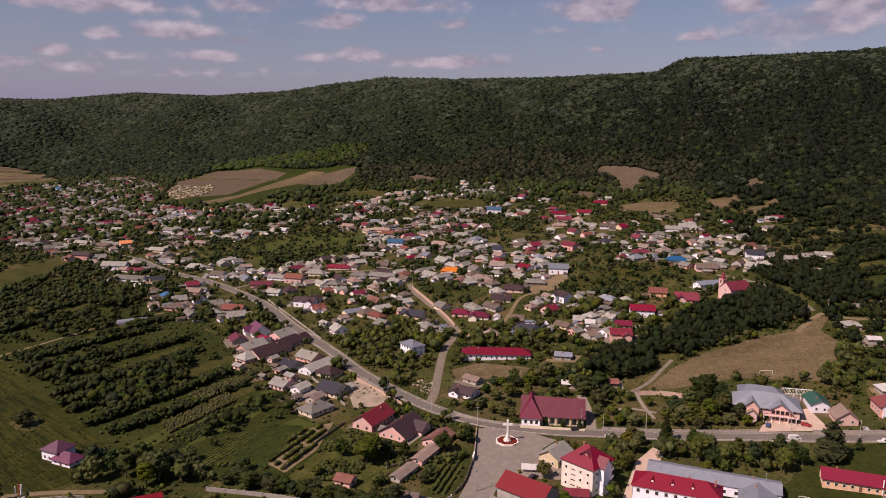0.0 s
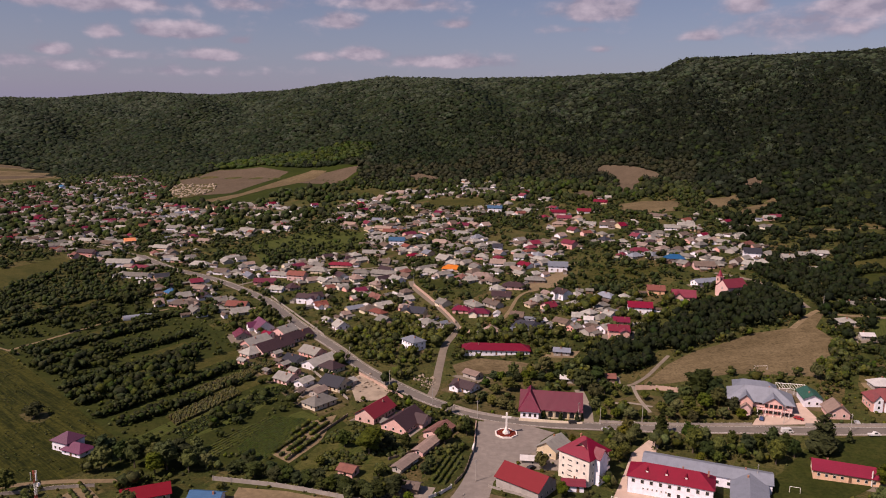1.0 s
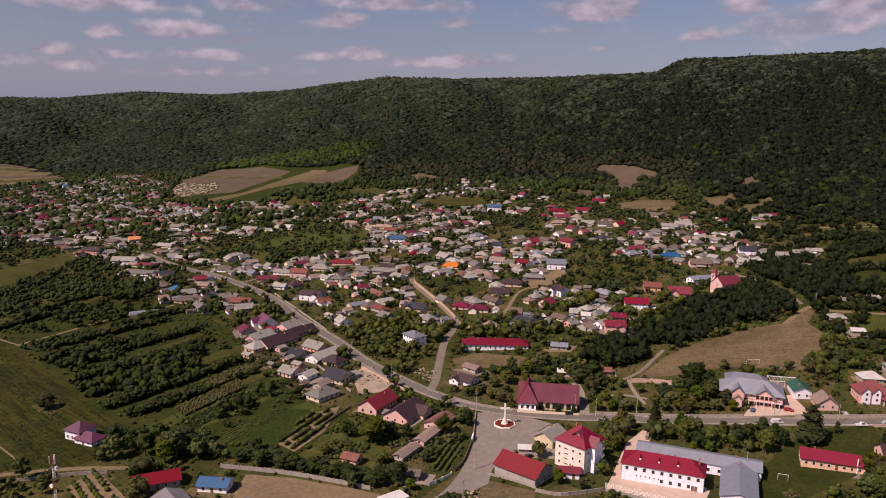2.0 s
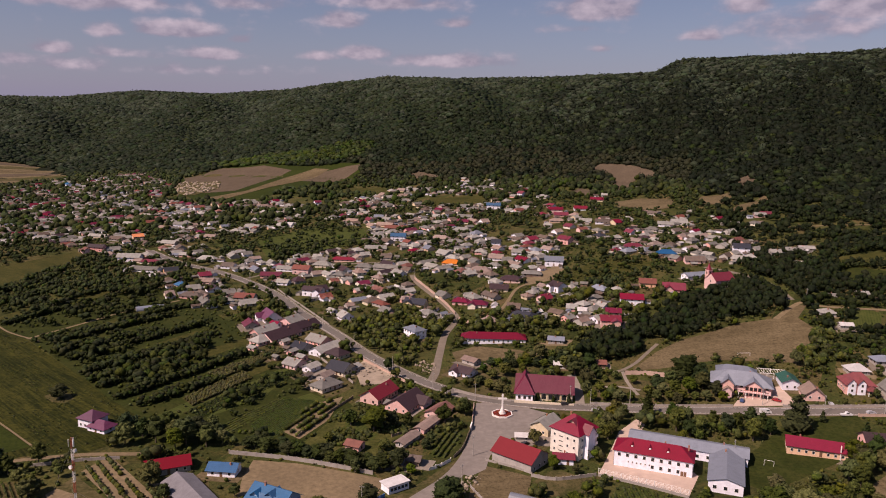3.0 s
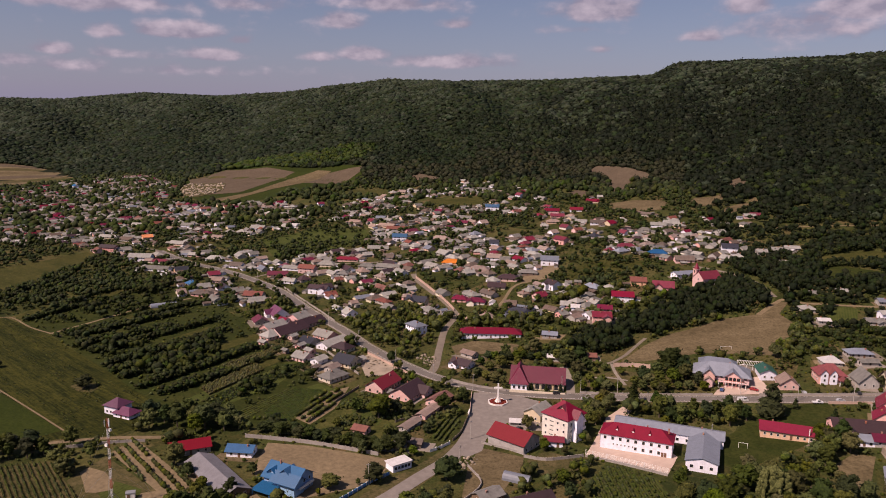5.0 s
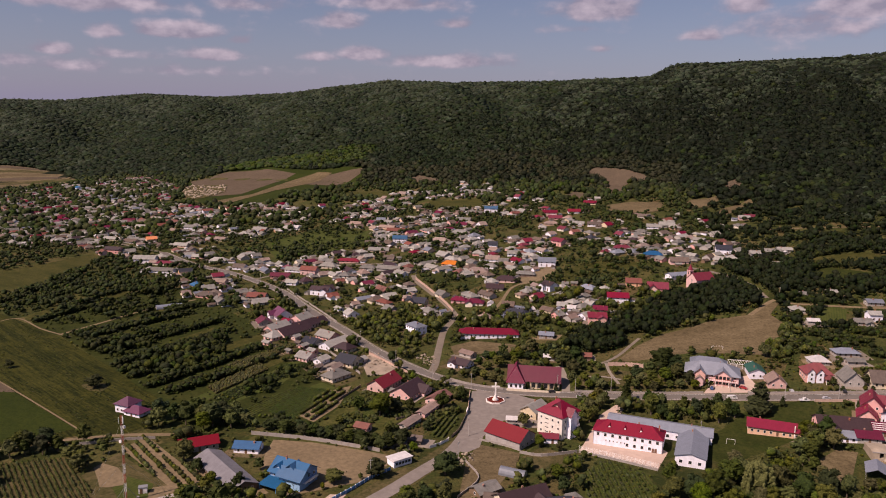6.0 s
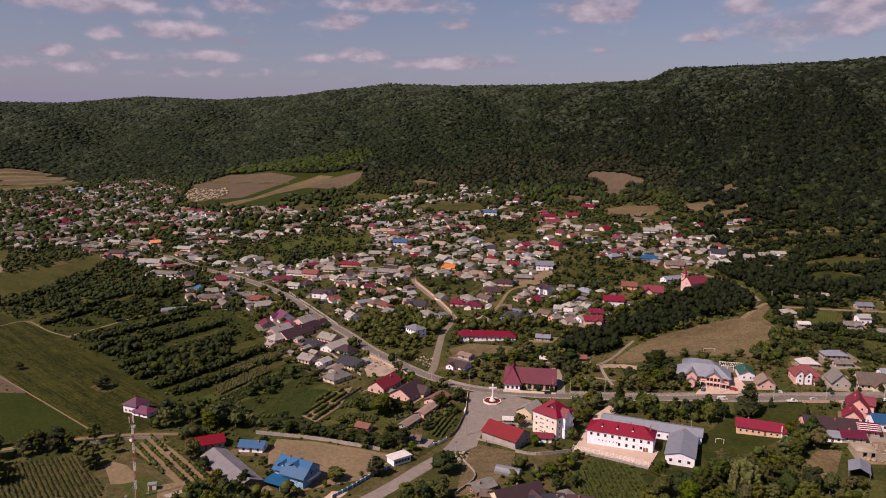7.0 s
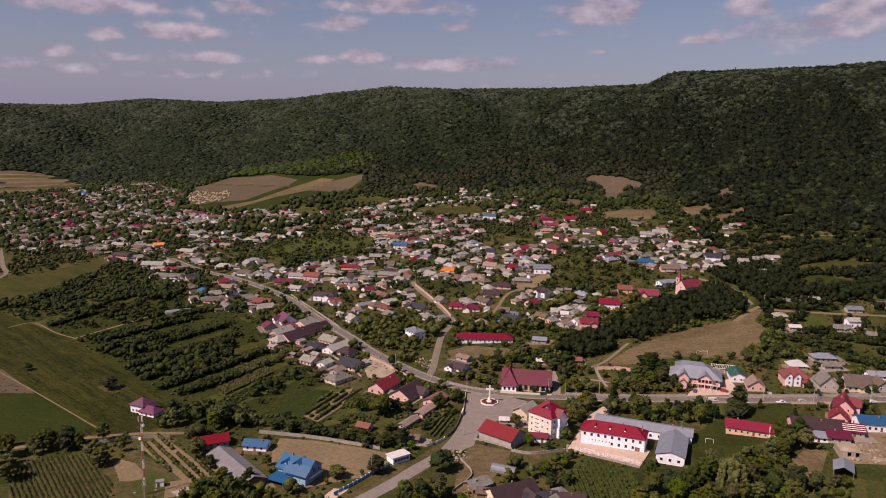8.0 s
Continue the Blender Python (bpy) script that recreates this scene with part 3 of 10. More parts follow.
def claim(x, y, L, W, rz):
    c, s = math.cos(radians(rz)), math.sin(radians(rz))
    n = max(1, round(L / max(W, 1)))
    for i in range(n):
        d = ((i + 0.5) / n - 0.5) * L
        HOUSES.append((x + c * d, y + s * d, 0.62 * max(W, L / n) + 0.6))


def house(x, y, rz, L, W, H=3.0, roof="g", wall="w", hip=False, pitch=0.48, near=False, wing=0, name="house", label="", category="house",
          front=None, chimney=True, door=True, group="village houses", yard=True):
    """A village house: walls, roof with eaves, windows, door, chimney; wing: a cross gable of that length on the front."""
    rng = random.Random(int(x * 13 + y * 7))
    rise = W / 2 * pitch
    form = "hip" if hip else "gable"
    storey = "two-storey" if H > 4.6 else "single-storey"
    lab = label or f"{storey} {WALL_WORD[wall]} {name} with {ROOF_WORD[roof]} {form} roof"
    if wall == "n" and not label:
        lab = f"{storey} {name} of boards with {ROOF_WORD[roof]} {form} roof"
    corners = [(x + a * L / 2 * math.cos(radians(rz)) - b * W / 2 * math.sin(radians(rz)), y + a * L / 2 * math.sin(radians(rz)) + b * W / 2 * math.cos(radians(rz)))
               for a in (-1, 1) for b in (-1, 1)]
    z = float(np.mean(height(np.array([c[0] for c in corners]), np.array([c[1] for c in corners]))))
    ob = thing(name, x, y, rz, lab, category, group, z)
    claim(x, y, L, W, rz)
    part("wall", gable_wall(L, W, H, rise, hip).mesh("wall", WALLS[wall]), ob)
    part("roof", roof_shell(L, W, H, rise, hip).mesh("roof", ROOFS[roof]), ob, f"{ROOF_WORD[roof]} {form} roof")
    if near and yard and rng.random() < 0.8:
        ex, ey = rng.uniform(2, 6), rng.uniform(2, 5)
        q = [(-L / 2 - ex, -W / 2 - ey), (L / 2 + rng.uniform(2, 6), -W / 2 - ey), (L / 2 + ex, W / 2 + 2), (-L / 2 - 2, W / 2 + 2)]
        cs, sn = math.cos(radians(rz)), math.sin(radians(rz))
        drape("yard", [(x + cs * a - sn * b, y + sn * a + cs * b) for a, b in q], rng.choice((M_TRACK, M_PAVE, M_LANE, M_DRY)), 0.055, 7,
              "trodden pale yard round a house")
    if category == "house" and not near:
        YARDED.append((x, y, rz, L, W))
    rows = 2 if H > 4.5 else 1
    nf = front if front is not None else max(1, int(L / (2.8 if near else 4.5)))
    dark = M_FRAME_BROWN if rng.random() < 0.35 else M_FRAME
    for r in range(rows):
        zz = 0.75 + 2.7 * r
        sk = (nf // 2,) if door and r == 0 and nf > 1 else ()
        add_windows(ob, L, W, "f", nf, zz, trim=dark, pane=near, skip=sk) if near else add_windows(ob, L, W, "f", nf, zz, trim=M_GLASS, pane=False, skip=sk)
        if near or rows == 1:
            for side in ("lr" if near else ("l" if x > 0 else "r")):
                add_windows(ob, L, W, side, max(1, int(W / 3.6)), zz, trim=dark if near else M_GLASS, pane=near)
    if door and nf > 1:
        xx = (nf // 2 + 0.5) / nf * (L - 1.0) - (L - 1.0) / 2
        part("door", door_mesh(), ob, "brown wooden door", pose(xx, -W / 2, 0))
    if chimney:
        put_chimney(ob, rng.uniform(-0.3, 0.3) * L, rng.choice((-0.14, 0.14)) * W, H, rise, W)
    if wing:
        wl_, ww = wing, min(W * 0.7, L * 0.45)
        wr = ww / 2 * pitch * 1.05
        side = rng.choice((-1, 1))
        m = pose(side * (L / 2 - ww / 2 - 0.3), -W / 2 - wl_ / 2 + 1.2, 0, 0, 0, 90)
        part("wing_wall", gable_wall(wl_ + 2.4, ww, H - 0.05, wr, False).mesh("wing_wall", WALLS[wall]), ob, "", m)
        part("wing_roof", roof_shell(wl_ + 2.4, ww, H - 0.05, wr, False).mesh("wing_roof", ROOFS[roof]), ob, "", m)
        if near:
            fm, pm = window_meshes(1.1, 1.3, dark)
            o = part("window", fm, ob, "", m @ pose(-(wl_ + 2.4) / 2, 0, 0.9, 0, 0, -90))
            part("pane", pm, o)
    return ob


def shed(x, y, rz, L, W, H=2.4, roof="g", wall="n", near=False, pitch=0.45):
    return house(x, y, rz, L, W, H, roof, wall, False, pitch, near, 0, "shed", "", "shed", 1, False, False, "garden sheds")


class FarHouses:
    """Houses between the placed ones: the nearer stand singly, the crowd beyond is one mesh."""

    def __init__(self):
        self.rows = []

    def add(self, x, y, rz, L, W, H, roof, wall, hip, pitch):
        self.rows.append((x, y, rz, L, W, H, roof, wall, hip, pitch))
        claim(x, y, L, W, rz)

    def walls(self, L, W, H, rise, hip):
        g = gable_wall(L, W, H, rise, hip)
        n = max(1, int(L / 4))
        for q in range(n):
            cx = (q + 0.5) / n * L - L / 2
            g.box(cx - 0.5, cx + 0.5, -W / 2 - 0.04, -W / 2 + 0.02, 0.9, 2.1, 1)
        return g

    def build(self, single):
        crowd, mats = Geo(), []
        order = sorted(self.rows, key=lambda r: (r[3] < 8) * 4000 + math.hypot(r[0], r[1] + 60))
        for k, (x, y, rz, L, W, H, roof, wall, hip, pitch) in enumerate(order):
            rise = W / 2 * pitch
            z = float(height(x, y))
            body, top = self.walls(L, W, H, rise, hip), roof_shell(L, W, H, rise, hip, 0.5)
            if k < single:
                form = "hip" if hip else "gable"
                word = f"small boarded cottage with {ROOF_WORD[roof]} {form} roof" if wall == "n" else f"small {WALL_WORD[wall]} cottage with {ROOF_WORD[roof]} {form} roof"
                ob = thing("cottage", x, y, rz, word, "cottage", "village cottages", z)
                part("wall", body.mesh("wall", WALLS[wall], M_GLASS), ob)
                part("roof", top.mesh("roof", ROOFS[roof]), ob, f"{ROOF_WORD[roof]} roof")
                continue
            m = pose(x, y, z, 0, 0, rz)
            for piece, pair in ((body, (WALLS[wall], M_GLASS)), (top, (ROOFS[roof],))):
                for mat in pair:
                    if mat not in mats:
                        mats.append(mat)
                i0 = len(crowd.v)
                crowd.v.extend(tuple(m @ Vector(v)) for v in piece.v)
                crowd.f.extend(tuple(i0 + q for q in f) for f in piece.f)
                crowd.s.extend(mats.index(pair[q]) for q in piece.s)
        tagged(new("distant_houses", crowd.mesh("distant_houses", *mats)), "crowded small houses with grey and red roofs higher up the village",
               "houses", "", "stuff")


FAR_HOUSES = FarHouses()


def cottage(x, y, rz, L, W, H, roof, wall, hip, pitch):
    """A small house far up the village: walls with window openings, roof, chimney."""
    rise = W / 2 * pitch
    form = "hip" if hip else "gable"
    ob = thing("cottage", x, y, rz, f"small {WALL_WORD[wall]} cottage with {ROOF_WORD[roof]} {form} roof", "cottage", "village cottages")
    claim(x, y, L, W, rz)
    part("wall", FAR_HOUSES.walls(L, W, H, rise, hip).mesh("wall", WALLS[wall], M_GLASS), ob)
    part("roof", roof_shell(L, W, H, rise, hip, 0.6).mesh("roof", ROOFS[roof]), ob, f"{ROOF_WORD[roof]} {form} roof")
    if L > 9:
        put_chimney(ob, 0.2 * L, 0.12 * W, H, rise, W)
    YARDED.append((x, y, rz, L, W))
    return ob


# ---- ground and ways ----
def drape(name, pts, mat, lift, step=8.0, label="", kind="structure", category=""):
    """A sheet over a plan polygon that follows the land."""
    bm = bmesh.new()
    f = bm.faces.new([bm.verts.new((x, y, 0)) for x, y in pts])
    xs, ys = [p[0] for p in pts], [p[1] for p in pts]
    for axis, lo, hi in ((0, min(xs), max(xs)), (1, min(ys), max(ys))):
        n = int((hi - lo) / step)
        for i in range(1, n + 1):
            co = [0, 0, 0]
            co[axis] = lo + (hi - lo) * i / (n + 1)
            no = [0, 0, 0]
            no[axis] = 1
            bmesh.ops.bisect_plane(bm, geom=bm.verts[:] + bm.edges[:] + bm.faces[:], plane_co=co, plane_no=no)
    for v in bm.verts:
        v.co.z = float(height(v.co.x, v.co.y)) + lift
    bm.normal_update()
    for f in bm.faces:
        if f.normal.z < 0:
            f.normal_flip()
    me = bpy.data.meshes.new(name)
    bm.to_mesh(me)
    bm.free()
    me.materials.append(mat)
    return tagged(new(name, me), label, category, "", kind)


def smooth_line(pts, step=4.0):
    """Catmull-Rom through plan points, at about even steps."""
    p = [np.array(q, float) for q in pts]
    p = [2 * p[0] - p[1]] + p + [2 * p[-1] - p[-2]]
    out = []
    for i in range(1, len(p) - 2):
        n = max(1, int(np.linalg.norm(p[i + 1] - p[i]) / step))
        for k in range(n):
            t = k / n
            out.append(0.5 * (2 * p[i] + (p[i + 1] - p[i - 1]) * t + (2 * p[i - 1] - 5 * p[i] + 4 * p[i + 1] - p[i + 2]) * t * t
                              + (3 * p[i] - p[i - 1] - 3 * p[i + 1] + p[i + 2]) * t ** 3))
    out.append(p[-2])
    return np.array(out)


ROADS = []           # centre lines and half widths, kept free of trees


def ribbon(name, pts, width, mat, lift, label, off=0.0, keep=True, kind="structure"):
    c = smooth_line(pts)
    d = np.gradient(c, axis=0)
    d /= np.linalg.norm(d, axis=1)[:, None] + 1e-9
    nrm = np.stack([-d[:, 1], d[:, 0]], 1)
    g = Geo()
    cols = [-width / 2, 0, width / 2]
    for q, n in zip(c + nrm * off, nrm):
        for k in cols:
            w = q + n * k
            g.v.append((w[0], w[1], float(height(w[0], w[1])) + lift))
    m = len(cols)
    for i in range(len(c) - 1):
        for j in range(m - 1):
            a = i * m + j
            g.f.append((a, a + m, a + m + 1, a + 1))
            g.s.append(0)
    g.f = [tuple(reversed(f)) for f in g.f]
    if keep:
        ROADS.append((c, width / 2 + 1.0))
    return tagged(new(name, g.mesh(name, mat)), label, "", "", kind)


def fence(pts, h, mat, label, post=None, gap=3.0, thick=0.18, name="fence", coping=True):
    """A wall fence along plan points: panels between posts, each a part."""
    c = smooth_line(pts, gap)
    x0, y0 = c[0]
    ob = thing(name, x0, y0, 0, label, "fence")
    z0 = ob.matrix_basis.translation.z
    for a, b in zip(c[:-1], c[1:]):
        L = float(np.linalg.norm(b - a))
        ang = math.degrees(math.atan2(b[1] - a[1], b[0] - a[0]))
        mid = (a + b) / 2
        za, zb = float(height(*a)), float(height(*b))
        slope = math.degrees(math.atan2(zb - za, L))
        key = ("panel", round(L, 1), h, thick, mat.name)
        if key not in _cache:
            g = Geo()
            g.box(-L / 2, L / 2, -thick / 2, thick / 2, -0.4, h)
            if coping:
                g.box(-L / 2, L / 2, -thick / 2 - 0.05, thick / 2 + 0.05, h, h + 0.08)
            _cache[key] = g.mesh("panel", mat)
        part("panel", _cache[key], ob, "", pose(mid[0] - x0, mid[1] - y0, (za + zb) / 2 - z0, 0, -slope, ang))
        key = ("post", h, (post or mat).name)
        if key not in _cache:
            g = Geo()
            g.box(-0.17, 0.17, -0.17, 0.17, -0.4, h + 0.2)
            g.box(-0.22, 0.22, -0.22, 0.22, h + 0.2, h + 0.28)
            _cache[key] = g.mesh("post", post or mat)
        part("post", _cache[key], ob, "", pose(a[0] - x0, a[1] - y0, za - z0, 0, 0, ang))
    return ob


# ---- trees ----
def lump(verts, faces, centre, r, squash, rng, sub):
    """A jittered ball of leaves."""
    base_v, base_f = ICO[sub]
    i = len(verts)
    for v in base_v:
        k = r * rng.uniform(0.66, 1.16)
        verts.append((centre[0] + v[0] * k, centre[1] + v[1] * k, centre[2] + v[2] * k * squash))
    faces.extend(tuple(i + q for q in f) for f in base_f)


def ico(sub):
    bm = bmesh.new()
    bmesh.ops.create_icosphere(bm, subdivisions=sub, radius=1)
    bm.verts.ensure_lookup_table()
    out = ([tuple(v.co) for v in bm.verts], [tuple(v.index for v in f.verts) for f in bm.faces])
    bm.free()
    return out


ICO = {1: ico(1), 2: ico(2)}


def crown_mesh(seed, kind, mat):
    """Crown of a tree 10 m tall: clumps of foliage with loose leaf sprays round them."""
    rng = random.Random(seed)
    V, F = [], []
    if kind == "conifer":
        for i in range(13):
            z = 1.5 + 8 * i / 13
            rr = 2.3 * (1 - z / 10.3) + 0.35
            for k in range(3 if z < 7 else 1):
                t = rng.uniform(0, 6.28)
                lump(V, F, (rr * 0.5 * math.cos(t), rr * 0.5 * math.sin(t), z), rr * 0.75, 0.8, rng, 1)
    elif kind == "willow":
        lump(V, F, (0, 0, 5.8), 2.9, 1.0, rng, 2)
        for i in range(46):
            t, r = rng.uniform(0, 6.28), rng.uniform(0.6, 4.1)
            top = 9.0 - 0.16 * r * r
            for k in range(rng.choice((3, 4, 4))):
                q = 0.25 * k
                lump(V, F, ((r + q) * math.cos(t), (r + q) * math.sin(t), top - 1.5 * k), rng.uniform(0.45, 0.75), 1.9, rng, 1)
    else:
        lump(V, F, (0, 0, 5.2), 2.5, 1.2, rng, 2)
        for i in range(19):
            t, e = rng.uniform(0, 6.28), rng.uniform(-0.75, 1.35)
            r = 2.5 * math.cos(e) * rng.uniform(0.75, 1.15)
            lump(V, F, (r * math.cos(t), r * math.sin(t), 5.3 + 3.2 * math.sin(e) * rng.uniform(0.8, 1.1)), rng.uniform(0.85, 1.5), 0.85, rng, 1)
    n = len(V)
    base = list(V)
    for i in range(760):
        p = base[rng.randrange(n)]
        s = rng.uniform(0.22, 0.5)
        q = [(p[0] + rng.uniform(-s, s) * 1.4, p[1] + rng.uniform(-s, s) * 1.4, p[2] + rng.uniform(-s, s)) for _ in range(3)]
        V.extend(q)
        F.append((len(V) - 3, len(V) - 2, len(V) - 1))
    me = bpy.data.meshes.new("crown")
    me.from_pydata(V, [], F)
    me.materials.append(mat)
    me.update()
    return me


def trunk_mesh(seed, kind):
    rng = random.Random(seed)
    g = Geo()
    if kind == "conifer":
        g.tube((0, 0, -0.5), (0, 0, 8.5), 0.28, 0.05)
    else:
        g.tube((0, 0, -0.5), (0.1, 0, 2.6), 0.3, 0.22)
        g.tube((0.1, 0, 2.5), (0, 0.1, 5.6), 0.22, 0.1)
        for i in range(4):
            t = i * 1.57 + rng.uniform(-0.4, 0.4)
            g.tube((0.08, 0, 2.4 + 0.4 * i), (1.6 * math.cos(t), 1.6 * math.sin(t), 4.6 + 0.5 * i), 0.13, 0.05, 5)
    return g.mesh("trunk", M_BARK)


TREE_LABEL = {"round": "leafy deciduous tree with dense green crown among the gardens",
              "dark": "tall dark green tree with a heavy crown beside the houses",
              "light": "small fresh green leafy tree in a garden",
              "conifer": "narrow dark conifer beside a house",
              "willow": "large yellow-green weeping willow with hanging foliage"}
TREE_KIND = {"round": ("round", M_LEAF), "dark": ("round", M_LEAF_DARK), "light": ("round", M_LEAF_LIGHT), "conifer": ("conifer", M_LEAF_DARK),
             "willow": ("willow", M_WILLOW)}
_trees = {}
TREES = []


def tree(x, y, h, kind="round", spread=1.0):
    """A tree h metres tall: trunk and crown, from a few shared shapes."""
    rng = random.Random(int(x * 31 + y * 17))
    v = rng.randrange(4)
    shape, mat = TREE_KIND[kind]
    if (kind, v) not in _trees:
        _trees[(kind, v)] = (trunk_mesh(v + 40, shape), crown_mesh(v * 7 + len(kind), shape, mat))
    tm, cm = _trees[(kind, v)]
    ob = thing("tree", x, y, rng.uniform(0, 360), TREE_LABEL[kind], "tree", "village trees")
    k = h / 9.4
    ob.scale = (k * spread, k * spread, k)
    part("trunk", tm, ob)
    part("crown", cm, ob)
    TREES.append((x, y, 0.3 * h * spread))
    return ob


def scatter_mesh(name, x, y, size, mat, label, sub=1, tall=1.0, sink=0.25, seed=0, lumps=1, leaves=0, category="trees", rag=0.25, leaf=0.32):
    """Many clumps of foliage in one mesh, for what nobody could count."""
    rs = np.random.RandomState(seed)
    bv = np.array(ICO[sub][0])
    bf = np.array(ICO[sub][1])
    n = len(x)
    allv, allf, off = [], [], 0
    z = height(x, y)
    for k in range(lumps):
        sc = size * (1.0 if lumps == 1 else rs.uniform(0.5, 0.8, n) if lumps == 2 else rs.uniform(0.34, 0.74, n))
        wide = 0.0 if lumps == 1 else 0.55 if lumps == 2 else 0.85
        ox, oy, oz = (rs.uniform(-wide, wide, n) * size for _ in range(3))
        jit = rs.uniform(1 - rag, 1 + rag, (n, len(bv)))
        P = bv[None] * jit[..., None] * sc[:, None, None]
        P[..., 2] *= tall
        P[..., 0] += (x + ox)[:, None]
        P[..., 1] += (y + oy)[:, None]
        P[..., 2] += (z + size * tall * (1 - sink) + np.abs(oz) * 0.8)[:, None]
        allv.append(P.reshape(-1, 3))
        allf.append((bf[None] + (np.arange(n) * len(bv))[:, None, None] + off).reshape(-1, 3))
        off += n * len(bv)
    if leaves:
        c = np.stack([x, y, z + size * tall * 0.9], 1)
        c = np.repeat(c, leaves, 0)
        sz = np.repeat(size, leaves)
        d = rs.normal(size=(len(c), 3))
        d /= np.linalg.norm(d, axis=1)[:, None]
        c = c + d * sz[:, None] * np.array([1.0, 1.0, 0.9 * tall]) * rs.uniform(0.8, 1.15, (len(c), 1))
        t = c[:, None, :] + rs.uniform(-leaf, leaf, (len(c), 3, 3)) * sz[:, None, None]
        allv.append(t.reshape(-1, 3))
        allf.append(np.arange(len(c) * 3).reshape(-1, 3) + off)
        off += len(c) * 3
    V, F = np.concatenate(allv), np.concatenate(allf)
    me = bpy.data.meshes.new(name)
    me.vertices.add(len(V))
    me.vertices.foreach_set("co", V.ravel())
    me.loops.add(F.size)
    me.loops.foreach_set("vertex_index", F.ravel().astype(np.int32))
    me.polygons.add(len(F))
    me.polygons.foreach_set("loop_start", np.arange(0, F.size, 3, dtype=np.int32))
    me.polygons.foreach_set("use_smooth", np.arange(len(F)) < lumps * n * len(bf))
    me.materials.append(mat)
    me.update(calc_edges=True)
    return tagged(new(name, me), label, category, "", "stuff")


def inside(px, py, poly):
    r = np.zeros(len(px), bool)
    n = len(poly)
    for i in range(n):
        (x0, y0), (x1, y1) = poly[i], poly[(i + 1) % n]
        if y0 == y1:
            continue
        c = ((y0 > py) != (y1 > py)) & (px < (x1 - x0) * (py - y0) / (y1 - y0) + x0)
        r ^= c
    return r


def clear_of(px, py, extra=0.0):
    """Points that stand on no house and no way."""
    ok = np.ones(len(px), bool)
    cell = {}
    for hx, hy, r in HOUSES:
        cell.setdefault((int(hx // 30), int(hy // 30)), []).append((hx, hy, r))
    for c, hw in ROADS:
        for q in c:
            cell.setdefault((int(q[0] // 30), int(q[1] // 30)), []).append((q[0], q[1], hw + 1.2))
    for i in range(len(px)):
        cx, cy = int(px[i] // 30), int(py[i] // 30)
        for a in (cx - 1, cx, cx + 1):
            for b in (cy - 1, cy, cy + 1):
                for hx, hy, r in cell.get((a, b), ()):
                    if (px[i] - hx) ** 2 + (py[i] - hy) ** 2 < (r + extra) ** 2:
                        ok[i] = False
                        break
    return ok


FIELDS = []          # plan polygons with no trees on them


def open_ground(px, py):
    ok = np.ones(len(px), bool)
    for p in FIELDS:
        ok &= ~inside(px, py, p)
    return ok


# ---- landmark buildings and other single things ----
def big_roof(ob, name, L, W, H, rise, hip, roof, at=None, over=0.5, label=""):
    return part(name, roof_shell(L, W, H, rise, hip, over).mesh(name, ROOFS[roof]), ob, label, at)


def school(x, y, rz):
    L, W, H = 30.5, 11.5, 6.6
    ob = thing("school_building", x, y, rz, "long two-storey white school with red metal tile roof and dormers", "school")
    claim(x, y, L, W, rz)
    part("wall", gable_wall(L, W, H, 3.0, True).mesh("wall", WALLS["w"]), ob)
    big_roof(ob, "roof", L, W, H, 3.4, True, "r", label="red metal tile hip roof")
    add_windows(ob, L, W, "f", 9, 4.1, 1.3, 1.6)
    add_windows(ob, L, W, "f", 9, 0.9, 1.3, 1.6, skip=(0, 1, 2, 3, 8))
    fm, pm = window_meshes(0.6, 0.8, M_FRAME)
    for i in range(6):
        o = part("window", fm, ob, "", pose(-9.4 + 1.65 * i, -W / 2, 1.9))
        part("pane", pm, o)
    part("door", door_mesh(), ob, "dark brown entrance door", pose(11.3, -W / 2, 0))
    part("door", door_mesh(), ob, "dark brown entrance door", pose(12.5, -W / 2, 0))
    add_windows(ob, L, W, "r", 3, 4.1)
    add_windows(ob, L, W, "l", 3, 4.1)
    for dx in (-8.5, -1.5, 5.5):
        m = pose(dx, -W / 2 + 2.0, H + 1.2)
        g = Geo()
        g.poly([(-1.1, 0, 0), (1.1, 0, 0), (0, 0, 1.7)])
        g.poly([(1.1, 0, 0), (1.1, 2.6, 0.4), (0, 2.8, 1.7), (0, 0, 1.7)])
        g.poly([(-1.1, 0, 0), (0, 0, 1.7), (0, 2.8, 1.7), (-1.1, 2.6, 0.4)])
        d = part("dormer", g.mesh("dormer", ROOFS["r"]), ob, "small triangular red dormer", m)
        g = Geo()
        g.box(-0.4, 0.4, -0.05, 0.05, 0.2, 0.8)
        part("window", g.mesh("window", M_FRAME), d)
    for cx in (4.0, 13.0):
        put_chimney(ob, cx, 0.9, H, 3.4, W)
    # drain pipes
    for dx in (-15.15, 15.15):
        g = Geo()
        g.tube((dx, -W / 2 - 0.1, -0.2), (dx, -W / 2 - 0.1, H), 0.07)
        part("drain_pipe", g.mesh("drain_pipe", M_STEEL), ob)
    return ob


